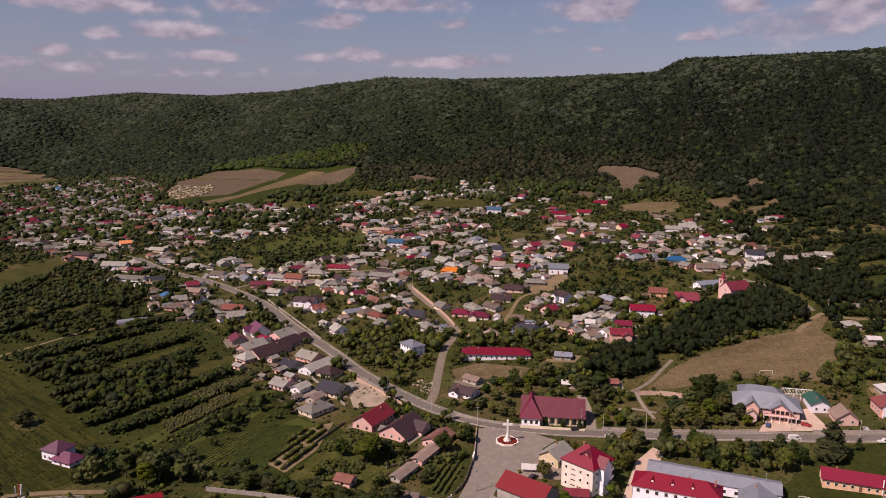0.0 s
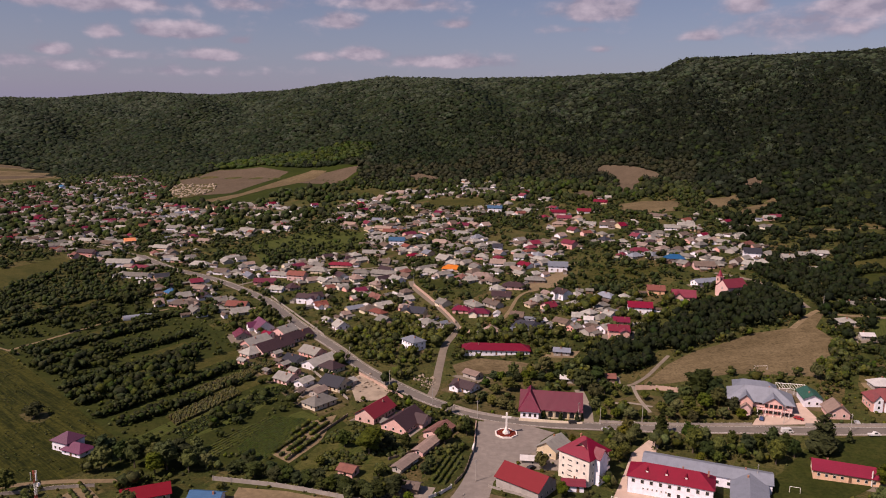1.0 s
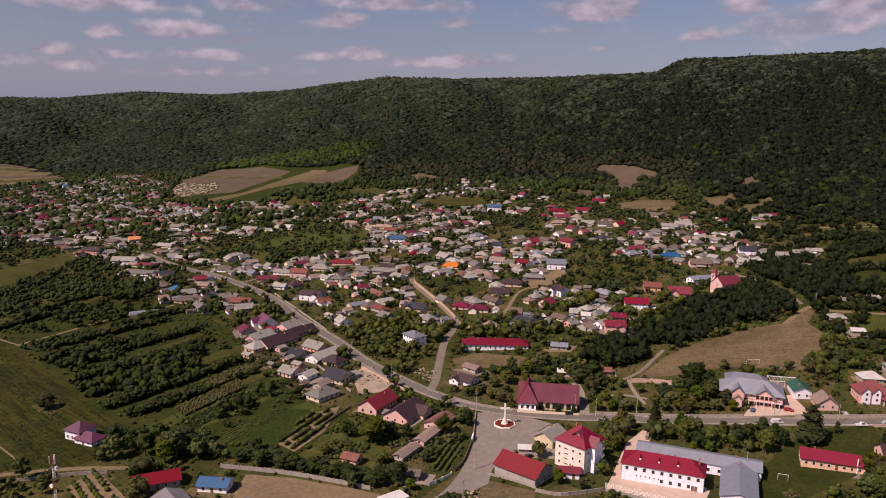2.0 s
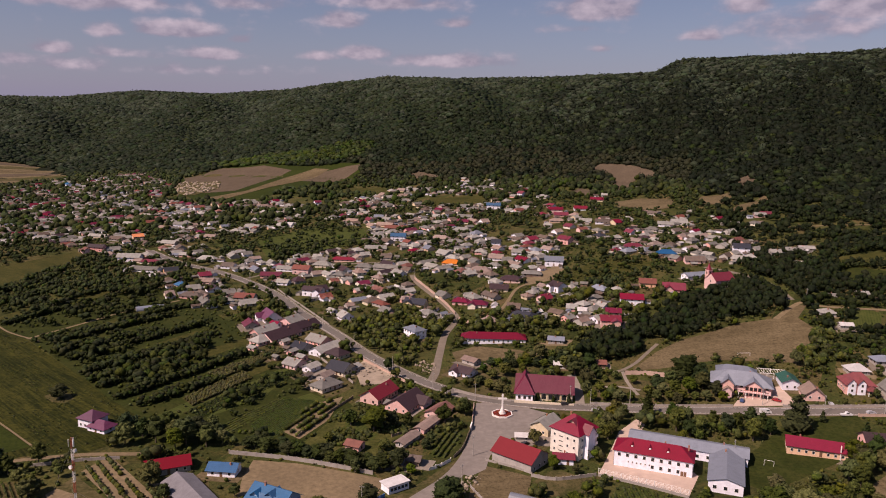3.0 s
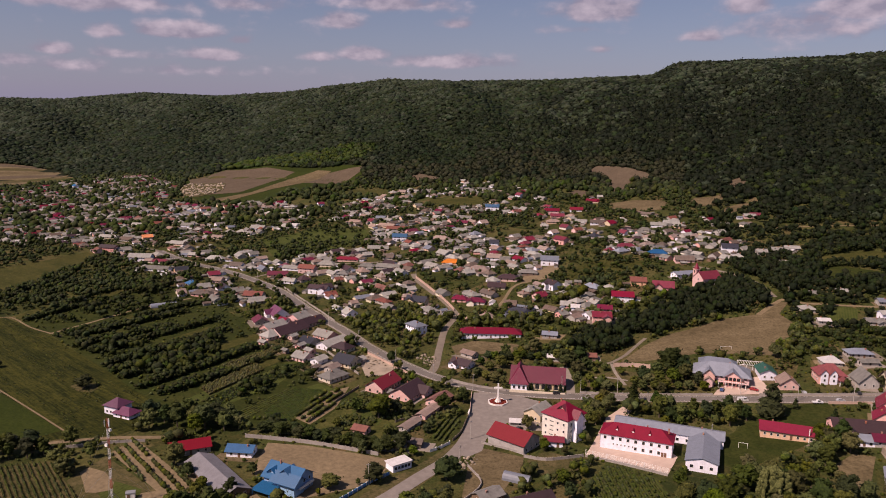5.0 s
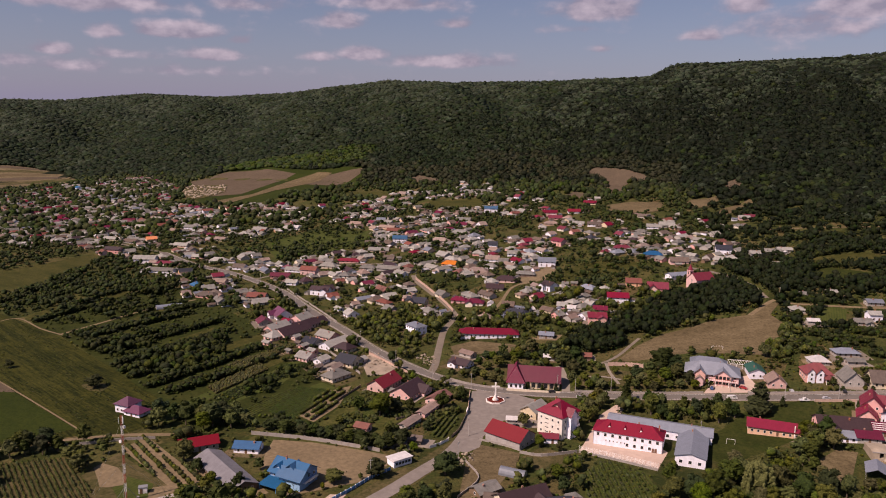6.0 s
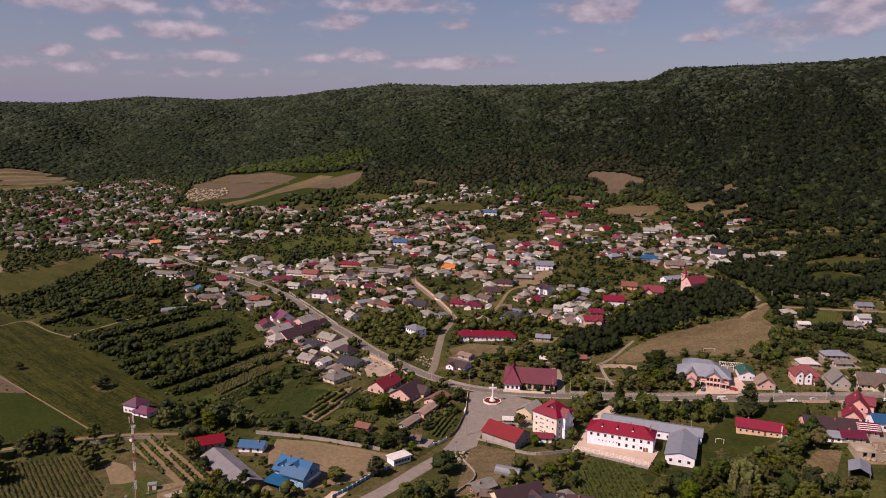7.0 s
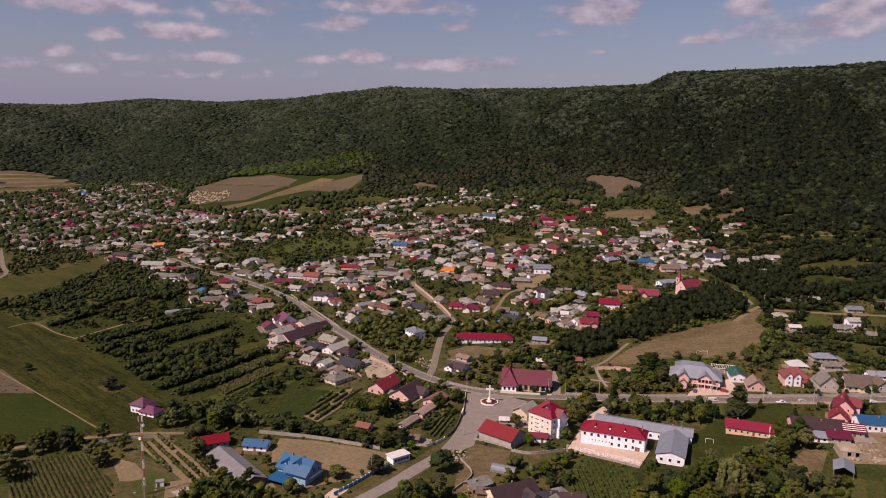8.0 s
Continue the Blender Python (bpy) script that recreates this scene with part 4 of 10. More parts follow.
def long_wing(x, y, rz, L, W, H, label, nf):
    ob = thing("school_annex", x, y, rz, label, "school")
    claim(x, y, L, W, rz)
    part("wall", gable_wall(L, W, H, 1.6, False).mesh("wall", WALLS["w"]), ob)
    big_roof(ob, "roof", L, W, H, 1.7, False, "s", label="blue-grey sheet metal roof")
    add_windows(ob, L, W, "f", nf, 1.0, 1.4, 1.5)
    add_windows(ob, L, W, "r", 3, 1.0, 1.4, 1.5)
    add_windows(ob, L, W, "l", 3, 1.0, 1.4, 1.5)
    put_chimney(ob, L * 0.3, 0.6, H, 1.7, W)
    return ob


def block_of_flats(x, y, rz):
    L, W, H = 14.0, 13.5, 11.2
    ob = thing("apartment_block", x, y, rz, "three-storey cream block with steep red hip roof and turret bay", "building")
    claim(x, y, L, W, rz)
    part("wall", gable_wall(L, W, H, 3.0, True).mesh("wall", WALLS["i"]), ob)
    big_roof(ob, "roof", L, W, H, 5.2, True, "r", over=0.7, label="steep red metal tile hip roof")
    for s in range(3):
        add_windows(ob, L, W, "f", 4, 1.2 + 3.2 * s, 1.0, 1.2, skip=(1,))
        add_windows(ob, L, W, "r", 3, 1.2 + 3.2 * s, 1.1, 1.4)
        add_windows(ob, L, W, "l", 3, 1.2 + 3.2 * s, 1.1, 1.4)
    # stair windows as slim bands
    for s in range(4):
        g = Geo()
        g.box(-1.0, 1.0, -0.06, 0.02, 0, 0.35)
        part("stair_window", g.mesh("stair_window", M_GLASS), ob, "", pose(-1.7, -W / 2, 1.6 + 2.1 * s))
    # projecting gabled bay on the right side
    m = pose(L / 2 + 0.6, -0.5, 0)
    part("bay", gable_wall(3.4, 5.0, H, 2.6, False).mesh("bay", WALLS["w"]), ob, "white projecting bay", m)
    part("bay_roof", roof_shell(3.4, 5.0, H, 2.9, False, 0.5).mesh("bay_roof", ROOFS["r"]), ob, "", m)
    for s in range(3):
        g = Geo()
        g.box(0, 1.1, -1.5, 1.5, -0.12, 0.05)
        g.box(1.02, 1.1, -1.5, 1.5, 0.05, 1.0)
        g.box(0, 1.02, -1.5, -1.42, 0.05, 1.0)
        g.box(0, 1.02, 1.42, 1.5, 0.05, 1.0)
        part("balcony", g.mesh("balcony", M_WHITE), ob, "white balcony", pose(L / 2, 4.6, 0.9 + 3.2 * s))
    m = pose(0, 0, H + 2.6)
    g = gable_wall(4.2, 5.0, 1.2, 1.6, False)
    part("roof_dormer", g.mesh("roof_dormer", WALLS["c"]), ob, "", m @ pose(1.5, -1.4, -1.2, 0, 0, 90))
    part("dormer_roof", roof_shell(5.4, 4.2, 1.2, 1.9, False, 0.4).mesh("dormer_roof", ROOFS["r"]), ob, "", m @ pose(1.5, -1.4, -1.2, 0, 0, 90))
    put_chimney(ob, -2.5, 1.2, H, 5.2, W)
    return ob


def church(x, y, rz):
    """Nave with its gable to -x, a bell tower beside it and an apse."""
    L, W, H = 17.0, 10.5, 7.0
    ob = thing("church", x, y, rz, "pale pink village church with red roof and slender bell tower", "church")
    claim(x, y, L, W, rz)
    part("nave", gable_wall(L, W, H, 4.6, False).mesh("nave", WALLS["p"]), ob, "pale pink nave")
    big_roof(ob, "nave_roof", L, W, H, 4.6, False, "r", label="steep red gable roof")
    for s in "fb":
        add_windows(ob, L, W, s, 4, 2.2, 0.9, 2.8)
    g = Geo()
    g.box(-0.95, 0.95, -0.08, 0.03, 0, 2.8)
    part("door", g.mesh("door", M_DOOR), ob, "dark wooden portal", pose(-L / 2, 0, 0, 0, 0, -90))
    fm, pm = window_meshes(1.0, 1.9, M_FRAME)
    o = part("window", fm, ob, "", pose(-L / 2, 0, 5.0, 0, 0, -90))
    part("pane", pm, o)
    tx, ty = -L / 2 + 2.6, W / 2 + 0.2
    g = Geo()
    g.box(-1.7, 1.7, -1.7, 1.7, -1.0, 12.5)
    g.box(-1.9, 1.9, -1.9, 1.9, 8.7, 8.95)
    g.box(-2.0, 2.0, -2.0, 2.0, 12.5, 12.8)
    tower = part("tower", g.mesh("tower", WALLS["p"]), ob, "pale pink bell tower", pose(tx, ty, 0))
    for k in range(4):
        g = Geo()
        g.box(-0.5, 0.5, -0.08, 0.05, 0, 1.9)
        part("belfry_opening", g.mesh("belfry_opening", M_GLASS), tower, "", pose(0, 0, 0, 0, 0, 90 * k) @ pose(0, -1.7, 9.8))
    g = Geo()
    ring = [(2.0 * math.cos(t), 2.0 * math.sin(t)) for t in [math.pi / 4 * k for k in range(8)]]
    g.prism(ring, 12.8, 17.6, 0, 0.03)
    part("spire", g.mesh("spire", ROOFS["r"]), tower, "red metal spire")
    g = Geo()
    g.box(-0.06, 0.06, -0.06, 0.06, 17.4, 19.2)
    g.box(-0.45, 0.45, -0.06, 0.06, 18.4, 18.52)
    part("roof_cross", g.mesh("roof_cross", M_STEEL), tower)
    g = Geo()
    ring = [(L / 2 + 2.6 * math.cos(t), 3.4 * math.sin(t)) for t in np.linspace(-math.pi / 2, math.pi / 2, 7)]
    g.prism(ring, -1, 5.6)
    part("apse", g.mesh("apse", WALLS["p"]), ob)
    g = Geo()
    ring = [(L / 2 + 3.0 * math.cos(t), 3.8 * math.sin(t)) for t in np.linspace(-math.pi / 2, math.pi / 2, 7)]
    g.prism(ring, 5.6, 8.2, 0, 0.15)
    part("apse_roof", g.mesh("apse_roof", ROOFS["r"]), ob)
    return ob


def parish_hall(x, y, rz):
    """Large maroon roof over an arcaded yellow and white front."""
    L, W, H = 28.0, 15.0, 4.4
    ob = thing("parish_hall", x, y, rz, "cream hall with broad maroon roof and arched front by the road", "hall")
    claim(x, y, L, W, rz)
    part("wall", gable_wall(L, W, H, 5.6, False).mesh("wall", WALLS["c"]), ob)
    big_roof(ob, "roof", L, W, H, 6.0, False, "m", over=0.8, label="broad maroon metal roof")
    m = pose(-L / 2 + 4.2, -1.0, 0, 0, 0, 90)
    part("wing_wall", gable_wall(W + 3.4, 8.4, H + 0.3, 4.6, True).mesh("wing_wall", WALLS["w"]), ob, "", m)
    part("wing_roof", roof_shell(W + 3.4, 9.0, H + 0.3, 6.8, True, 0.8).mesh("wing_roof", ROOFS["m"]), ob, "", m)
    fm, pm = window_meshes(1.2, 1.7, M_FRAME_BROWN)
    for dx in (-12.2, -9.6, -7.2):
        o = part("window", fm, ob, "", pose(dx, -W / 2 - 2.7, 1.0))
        part("pane", pm, o)
    for i in range(5):
        g = Geo()
        pts = [(-1.0, 0.0), (1.0, 0.0), (1.0, 1.9)] + [(1.0 * math.cos(t), 1.9 + 0.95 * math.sin(t)) for t in np.linspace(0.3, math.pi - 0.3, 6)] + [(-1.0, 1.9)]
        g.poly([(a, -0.05, b) for a, b in pts])
        g.poly([(a, 0.0, b) for a, b in reversed(pts)])
        part("arch_window", g.mesh("arch_window", M_GLASS), ob, "dark arched window", pose(-3.4 + 3.3 * i, -W / 2, 0.6))
    for i in range(6):
        g = Geo()
        g.box(-0.28, 0.28, -0.28, 0.05, -0.5, H - 0.1)
        part("pilaster", g.mesh("pilaster", WALLS["y"]), ob, "", pose(-5.05 + 3.3 * i, -W / 2, 0))
    g = Geo()
    g.box(-14.5, 14.5, -0.2, 0.2, -0.4, 0.9)
    part("garden_wall", g.mesh("garden_wall", WALLS["c"]), ob, "low cream wall", pose(0, -W / 2 - 4.6, 0))
    return ob


def hotel(x, y, rz):
    L, W, H = 27.0, 15.0, 5.2
    ob = thing("guest_house", x, y, rz, "two-storey pink guest house with blue-grey hip roofs and terrace", "hotel")
    claim(x, y, L, W, rz)
    part("wall", gable_wall(L, W, H, 3.6, True).mesh("wall", WALLS["p"]), ob)
    big_roof(ob, "roof", L, W, H, 4.2, True, "s", over=1.1, label="blue-grey sheet metal hip roof")
    # two gabled bays break through the front eaves
    for bx, bw, bl in ((5.2, 8.0, 6.5), (-6.5, 6.0, 4.0)):
        m = pose(bx, -W / 2 + bl / 2 - 2.4, 0, 0, 0, 90)
        part("front_bay", gable_wall(bl, bw, H, 2.6, False).mesh("front_bay", WALLS["p"]), ob, "", m)
        part("front_roof", roof_shell(bl + 4.0, bw, H, 2.9, False, 0.7).mesh("front_roof", ROOFS["s"]), ob, "blue-grey gable over the bay", m @ pose(2.0, 0, 0))
    m = pose(-2.0, W / 2 + 2.5, 0)
    part("rear_wing", gable_wall(19, 9, H + 1.2, 2.6, True).mesh("rear_wing", WALLS["p"]), ob, "", m)
    part("rear_roof", roof_shell(19, 9, H + 1.2, 2.6, True, 0.6).mesh("rear_roof", ROOFS["s"]), ob, "blue-grey sheet metal roof", m)
    for r in range(2):
        add_windows(ob, L, W, "f", 9, 0.8 + 2.7 * r, 1.3, 1.4, M_FRAME_BROWN, skip=(1, 2, 5, 6, 7))
        add_windows(ob, L, W, "l", 4, 0.8 + 2.7 * r, 1.3, 1.4, M_FRAME_BROWN)
        add_windows(ob, L, W, "r", 4, 0.8 + 2.7 * r, 1.3, 1.4, M_FRAME_BROWN)
        fm, pm = window_meshes(1.5, 1.7, M_FRAME_BROWN)
        for i in range(4):
            o = part("window", fm, ob, "", pose(2.4 + 1.9 * i, -W / 2 - 2.4, 0.5 + 2.7 * r))
            part("pane", pm, o)
    g = Geo()
    g.box(-7.0, 7.0, -1.7, 0, 2.45, 2.65)
    part("balcony", g.mesh("balcony", WALLS["p"]), ob, "long pink balcony", pose(5.2, -W / 2 - 2.4, 0))
    for i in range(15):
        g = Geo()
        g.box(-0.1, 0.1, -0.06, 0.06, 0, 0.85)
        part("baluster", g.mesh("baluster", M_WHITE), ob, "", pose(-1.8 + i, -W / 2 - 4.02, 2.65))
    g = Geo()
    g.box(-7.0, 7.0, -0.08, 0.08, 0.85, 0.97)
    part("handrail", g.mesh("handrail", M_RED), ob, "red balcony rail", pose(5.2, -W / 2 - 4.02, 2.65))
    for i in range(5):
        g = Geo()
        g.tube((0, 0, -0.5), (0, 0, 2.5), 0.16)
        part("column", g.mesh("column", M_WHITE), ob, "", pose(-1.4 + 3.3 * i, -W / 2 - 3.9, 0))
    m = pose(-6.5, -W / 2 - 3.4, 0, 0, 0, 90)
    part("porch_roof", roof_shell(3.6, 4.6, 2.6, 1.9, False, 0.3).mesh("porch_roof", ROOFS["f"]), ob, "pale gabled porch", m)
    part("porch_wall", gable_wall(3.2, 4.2, 2.6, 1.7, False).mesh("porch_wall", WALLS["p"]), ob, "", m)
    put_chimney(ob, 4.0, 2.0, H, 4.2, W)
    return ob


def pergola(x, y, rz):
    """White terrace frame: posts, two long beams and cross bars."""
    ob = thing("pergola", x, y, rz, "white steel pergola over a paved terrace", "pergola")
    claim(x, y, 14, 8, rz)
    g = Geo()
    g.box(-7.2, 7.2, -4.2, 4.2, -0.4, 0.16)
    part("terrace_slab", g.mesh("terrace_slab", M_PAVE), ob, "pale paved terrace")
    for i in range(5):
        for yy in (-3.8, 3.8):
            g = Geo()
            g.box(-0.09, 0.09, -0.09, 0.09, 0.16, 2.7)
            part("post", g.mesh("post", M_WHITE), ob, "", pose(-6.6 + 3.3 * i, yy, 0))
    for yy in (-3.8, 3.8):
        g = Geo()
        g.box(-6.9, 6.9, -0.1, 0.1, 2.7, 2.9)
        part("beam", g.mesh("beam", M_WHITE), ob, "", pose(0, yy, 0))
    for i in range(11):
        g = Geo()
        g.box(-0.06, 0.06, -4.1, 4.1, 2.9, 3.02)
        part("cross_bar", g.mesh("cross_bar", M_WHITE), ob, "", pose(-6.6 + 1.32 * i, 0, 0))
    return ob


def gabled_villa(x, y, rz):
    """Pink house with a steep roof broken by twin gables and a porch."""
    L, W, H = 13.5, 10.5, 4.6
    ob = thing("house", x, y, rz, "two-storey pink house with steep faded red tile roof and twin gables", "house", "village houses")
    claim(x, y, L, W, rz)
    part("wall", gable_wall(L, W, H, 3.8, True).mesh("wall", WALLS["p"]), ob)
    big_roof(ob, "roof", L, W, H, 4.2, True, "v", over=0.7, label="faded red tile hip roof")
    fm, pm = window_meshes(1.1, 1.4, M_FRAME)
    for bx in (-4.1, 0.4):
        m = pose(bx, -W / 2 + 1.2, 0, 0, 0, 90)
        part("gable", gable_wall(4.4, 3.4, H + 0.6, 1.7, False).mesh("gable", WALLS["w"]), ob, "white front gable", m)
        part("gable_roof", roof_shell(6.0, 3.4, H + 0.6, 2.0, False, 0.45).mesh("gable_roof", ROOFS["v"]), ob, "small steep red gable roof", m @ pose(0.8, 0, 0))
        for zz in (0.9, 3.4):
            o = part("window", fm, ob, "", pose(bx, -W / 2 - 1.0, zz))
            part("pane", pm, o)
    m = pose(4.6, -W / 2 - 0.6, 0)
    part("porch_roof", roof_shell(4.0, 5.0, 2.6, 1.6, True, 0.4).mesh("porch_roof", ROOFS["v"]), ob, "low red porch roof", m)
    for px_ in (2.9, 6.3):
        g = Geo()
        g.box(-0.15, 0.15, -0.15, 0.15, -0.5, 2.6)
        part("column", g.mesh("column", M_WHITE), ob, "", pose(px_, -W / 2 - 2.8, 0))
    part("door", door_mesh(), ob, "brown wooden door", pose(4.6, -W / 2, 0))
    for r in range(2):
        add_windows(ob, L, W, "l", 3, 0.8 + 2.5 * r)
        add_windows(ob, L, W, "r", 3, 0.8 + 2.5 * r)
    put_chimney(ob, 2.0, 1.4, H, 4.2, W)
    return ob


def blue_villa(x, y, rz):
    L, W, H = 15.0, 11.0, 5.4
    ob = thing("house", x, y, rz, "two-storey light blue house with many-gabled blue metal roof", "house", "village houses")
    claim(x, y, L, W + 6, rz)
    part("wall", gable_wall(L, W, H, 3.5, False).mesh("wall", WALLS["b"]), ob)
    big_roof(ob, "roof", L, W, H, 3.6, False, "b", over=1.0, label="blue metal gable roof")
    # lower gable block at the front end, small gables in the long slope
    m = pose(2.9, -3.6, 0)
    part("front_wing", gable_wall(L - 5.0, 5.6, H - 0.2, 1.9, False).mesh("front_wing", WALLS["b"]), ob, "", m)
    part("front_roof", roof_shell(L - 4.4, 6.4, H - 0.2, 2.3, False, 1.0).mesh("front_roof", ROOFS["b"]), ob, "blue metal gable roof", m)
    for dx, dy, dz in ((-4.4, -2.2, 1.3), (1.4, -1.4, 2.0)):
        m = pose(dx, dy, H + dz - 1.4, 0, 0, 90)
        part("dormer_wall", gable_wall(4.4, 3.6, 1.4, 1.2, False).mesh("dormer_wall", WALLS["b"]), ob, "", m)
        part("dormer_roof", roof_shell(5.0, 3.6, 1.4, 1.5, False, 0.5).mesh("dormer_roof", ROOFS["b"]), ob, "small blue gable", m)
    for r in range(2):
        add_windows(ob, L, W, "f", 4, 0.8 + 2.7 * r, 1.2, 1.4, skip=(0,) if r == 0 else ())
        add_windows(ob, L, W, "r", 3, 0.8 + 2.7 * r, 1.2, 1.4)
        add_windows(ob, L, W, "l", 3, 0.8 + 2.7 * r, 1.2, 1.4)
    g = Geo()
    g.box(0, 1.6, -4.2, 4.2, 2.55, 2.7)
    g.box(1.52, 1.6, -4.2, 4.2, 2.7, 3.6)
    part("balcony", g.mesh("balcony", M_WHITE), ob, "white balcony", pose(L / 2, 0, 0))
    g = Geo()
    g.poly([(-4.6, -4.0, 2.35), (4.6, -4.0, 2.35), (4.6, 3.0, 3.0), (-4.6, 3.0, 3.0)])
    g.poly([(-4.6, 3.0, 2.85), (4.6, 3.0, 2.85), (4.6, -4.0, 2.2), (-4.6, -4.0, 2.2)])
    g.poly([(-4.6, -4.0, 2.2), (4.6, -4.0, 2.2), (4.6, -4.0, 2.35), (-4.6, -4.0, 2.35)])
    part("carport_roof", g.mesh("carport_roof", ROOFS["b"]), ob, "flat blue metal carport roof", pose(-3.5, -W / 2 - 3.0, 0))
    for px_, py_ in ((-7.6, -W / 2 - 6.5), (0.6, -W / 2 - 6.5), (-7.6, -W / 2 - 0.6)):
        g = Geo()
        g.box(-0.12, 0.12, -0.12, 0.12, -0.5, 2.4)
        part("post", g.mesh("post", M_BLUE), ob, "", pose(px_, py_, 0))
    put_chimney(ob, -3.2, -0.4, H + 0.5, 3.6, W, "dark chimney")
    return ob


def kiosk(x, y, rz):
    L, W, H = 9.0, 5.6, 3.0
    ob = thing("kiosk", x, y, rz, "low white building with flat white roof beside a blue fence", "building")
    claim(x, y, L, W, rz)
    g = Geo()
    g.box(-L / 2, L / 2, -W / 2, W / 2, -1.0, H)
    part("wall", g.mesh("wall", WALLS["w"]), ob)
    g = Geo()
    g.box(-L / 2 - 0.5, L / 2 + 0.5, -W / 2 - 0.5, W / 2 + 0.5, H, H + 0.25)
    g.box(-L / 2 - 0.5, L / 2 + 0.5, -W / 2 - 0.5, -W / 2 - 0.38, H + 0.25, H + 0.4)
    part("roof", g.mesh("roof", ROOFS["w"]), ob, "flat white roof")
    add_windows(ob, L, W, "f", 5, 1.0, 1.3, 1.3, M_BLUE)
    add_windows(ob, L, W, "r", 2, 1.0, 1.3, 1.3, M_BLUE)
    part("door", door_mesh(), ob, "", pose(L / 2, 1.4, 0, 0, 0, 90))
    return ob


def quonset(x, y, rz, L=11.0, W=5.4):
    ob = thing("arched_shed", x, y, rz, "arched grey sheet metal shed beside the gardens", "shed")
    claim(x, y, L, W, rz)
    g = Geo()
    n = 10
    arc = [(W / 2 * math.cos(t), 2.9 * math.sin(t)) for t in np.linspace(math.pi, 0, n)]
    for i in range(n - 1):
        (a, za), (b, zb) = arc[i], arc[i + 1]
        g.poly([(-L / 2, a, za), (L / 2, a, za), (L / 2, b, zb), (-L / 2, b, zb)][::-1])
    part("shell", g.mesh("shell", ROOFS["s"]), ob, "corrugated metal shell")
    for s in (-1, 1):
        g = Geo()
        g.poly([(0, a, z) for a, z in (arc if s < 0 else arc[::-1])])
        part("end_wall", g.mesh("end_wall", M_STEEL), ob, "", pose(s * (L / 2 - 0.05), 0, 0))
    return ob


def monument(x, y):
    """White stone cross on a stepped plinth in an octagonal flower bed."""
    ob = thing("monument_cross", x, y, 0, "tall white stone cross in octagonal walled flower bed", "monument")
    HOUSES.append((x, y, 7))
    ring = lambda r: [(r * math.cos(math.pi / 8 + math.pi / 4 * k), r * math.sin(math.pi / 8 + math.pi / 4 * k)) for k in range(8)]
    out, inn = ring(5.2), ring(4.7)
    for k in range(8):
        j = (k + 1) % 8
        g = Geo()
        g.v = [(*out[k], -0.3), (*out[j], -0.3), (*inn[j], -0.3), (*inn[k], -0.3), (*out[k], 0.75), (*out[j], 0.75), (*inn[j], 0.75), (*inn[k], 0.75)]
        g.f = [(0, 1, 5, 4), (2, 3, 7, 6), (4, 5, 6, 7), (1, 2, 6, 5), (3, 0, 4, 7)]
        g.s = [0] * 5
        part("rim_wall", g.mesh("rim_wall", M_STONE), ob)
    g = Geo()
    g.prism(ring(4.69), -0.2, 0.5)
    part("flower_bed", g.mesh("flower_bed", M_FLOWER), ob, "bed of dark red flowers")
    rng = random.Random(5)
    V, F = [], []
    for i in range(70):
        t, r = rng.uniform(0, 6.28), rng.uniform(1.6, 4.4)
        lump(V, F, (r * math.cos(t), r * math.sin(t), 0.55), rng.uniform(0.2, 0.4), 0.8, rng, 1)
    me = bpy.data.meshes.new("flowers")
    me.from_pydata(V, [], F)
    me.materials.append(M_FLOWER)
    tagged(part("flowers", me, ob), "", "", "", "stuff")
    g = Geo()
    g.prism(ring(1.7), 0.4, 1.1)
    g.prism(ring(1.3), 1.1, 1.7)
    g.prism(ring(0.95), 1.7, 3.4, 0, 0.6)
    part("plinth", g.mesh("plinth", M_STONE), ob)
    g = Geo()
    g.box(-0.38, 0.38, -0.3, 0.3, 3.3, 10.2)
    g.box(-2.1, 2.1, -0.28, 0.28, 7.6, 8.35)
    part("cross", g.mesh("cross", M_WHITE), ob, "white cross")
    return ob


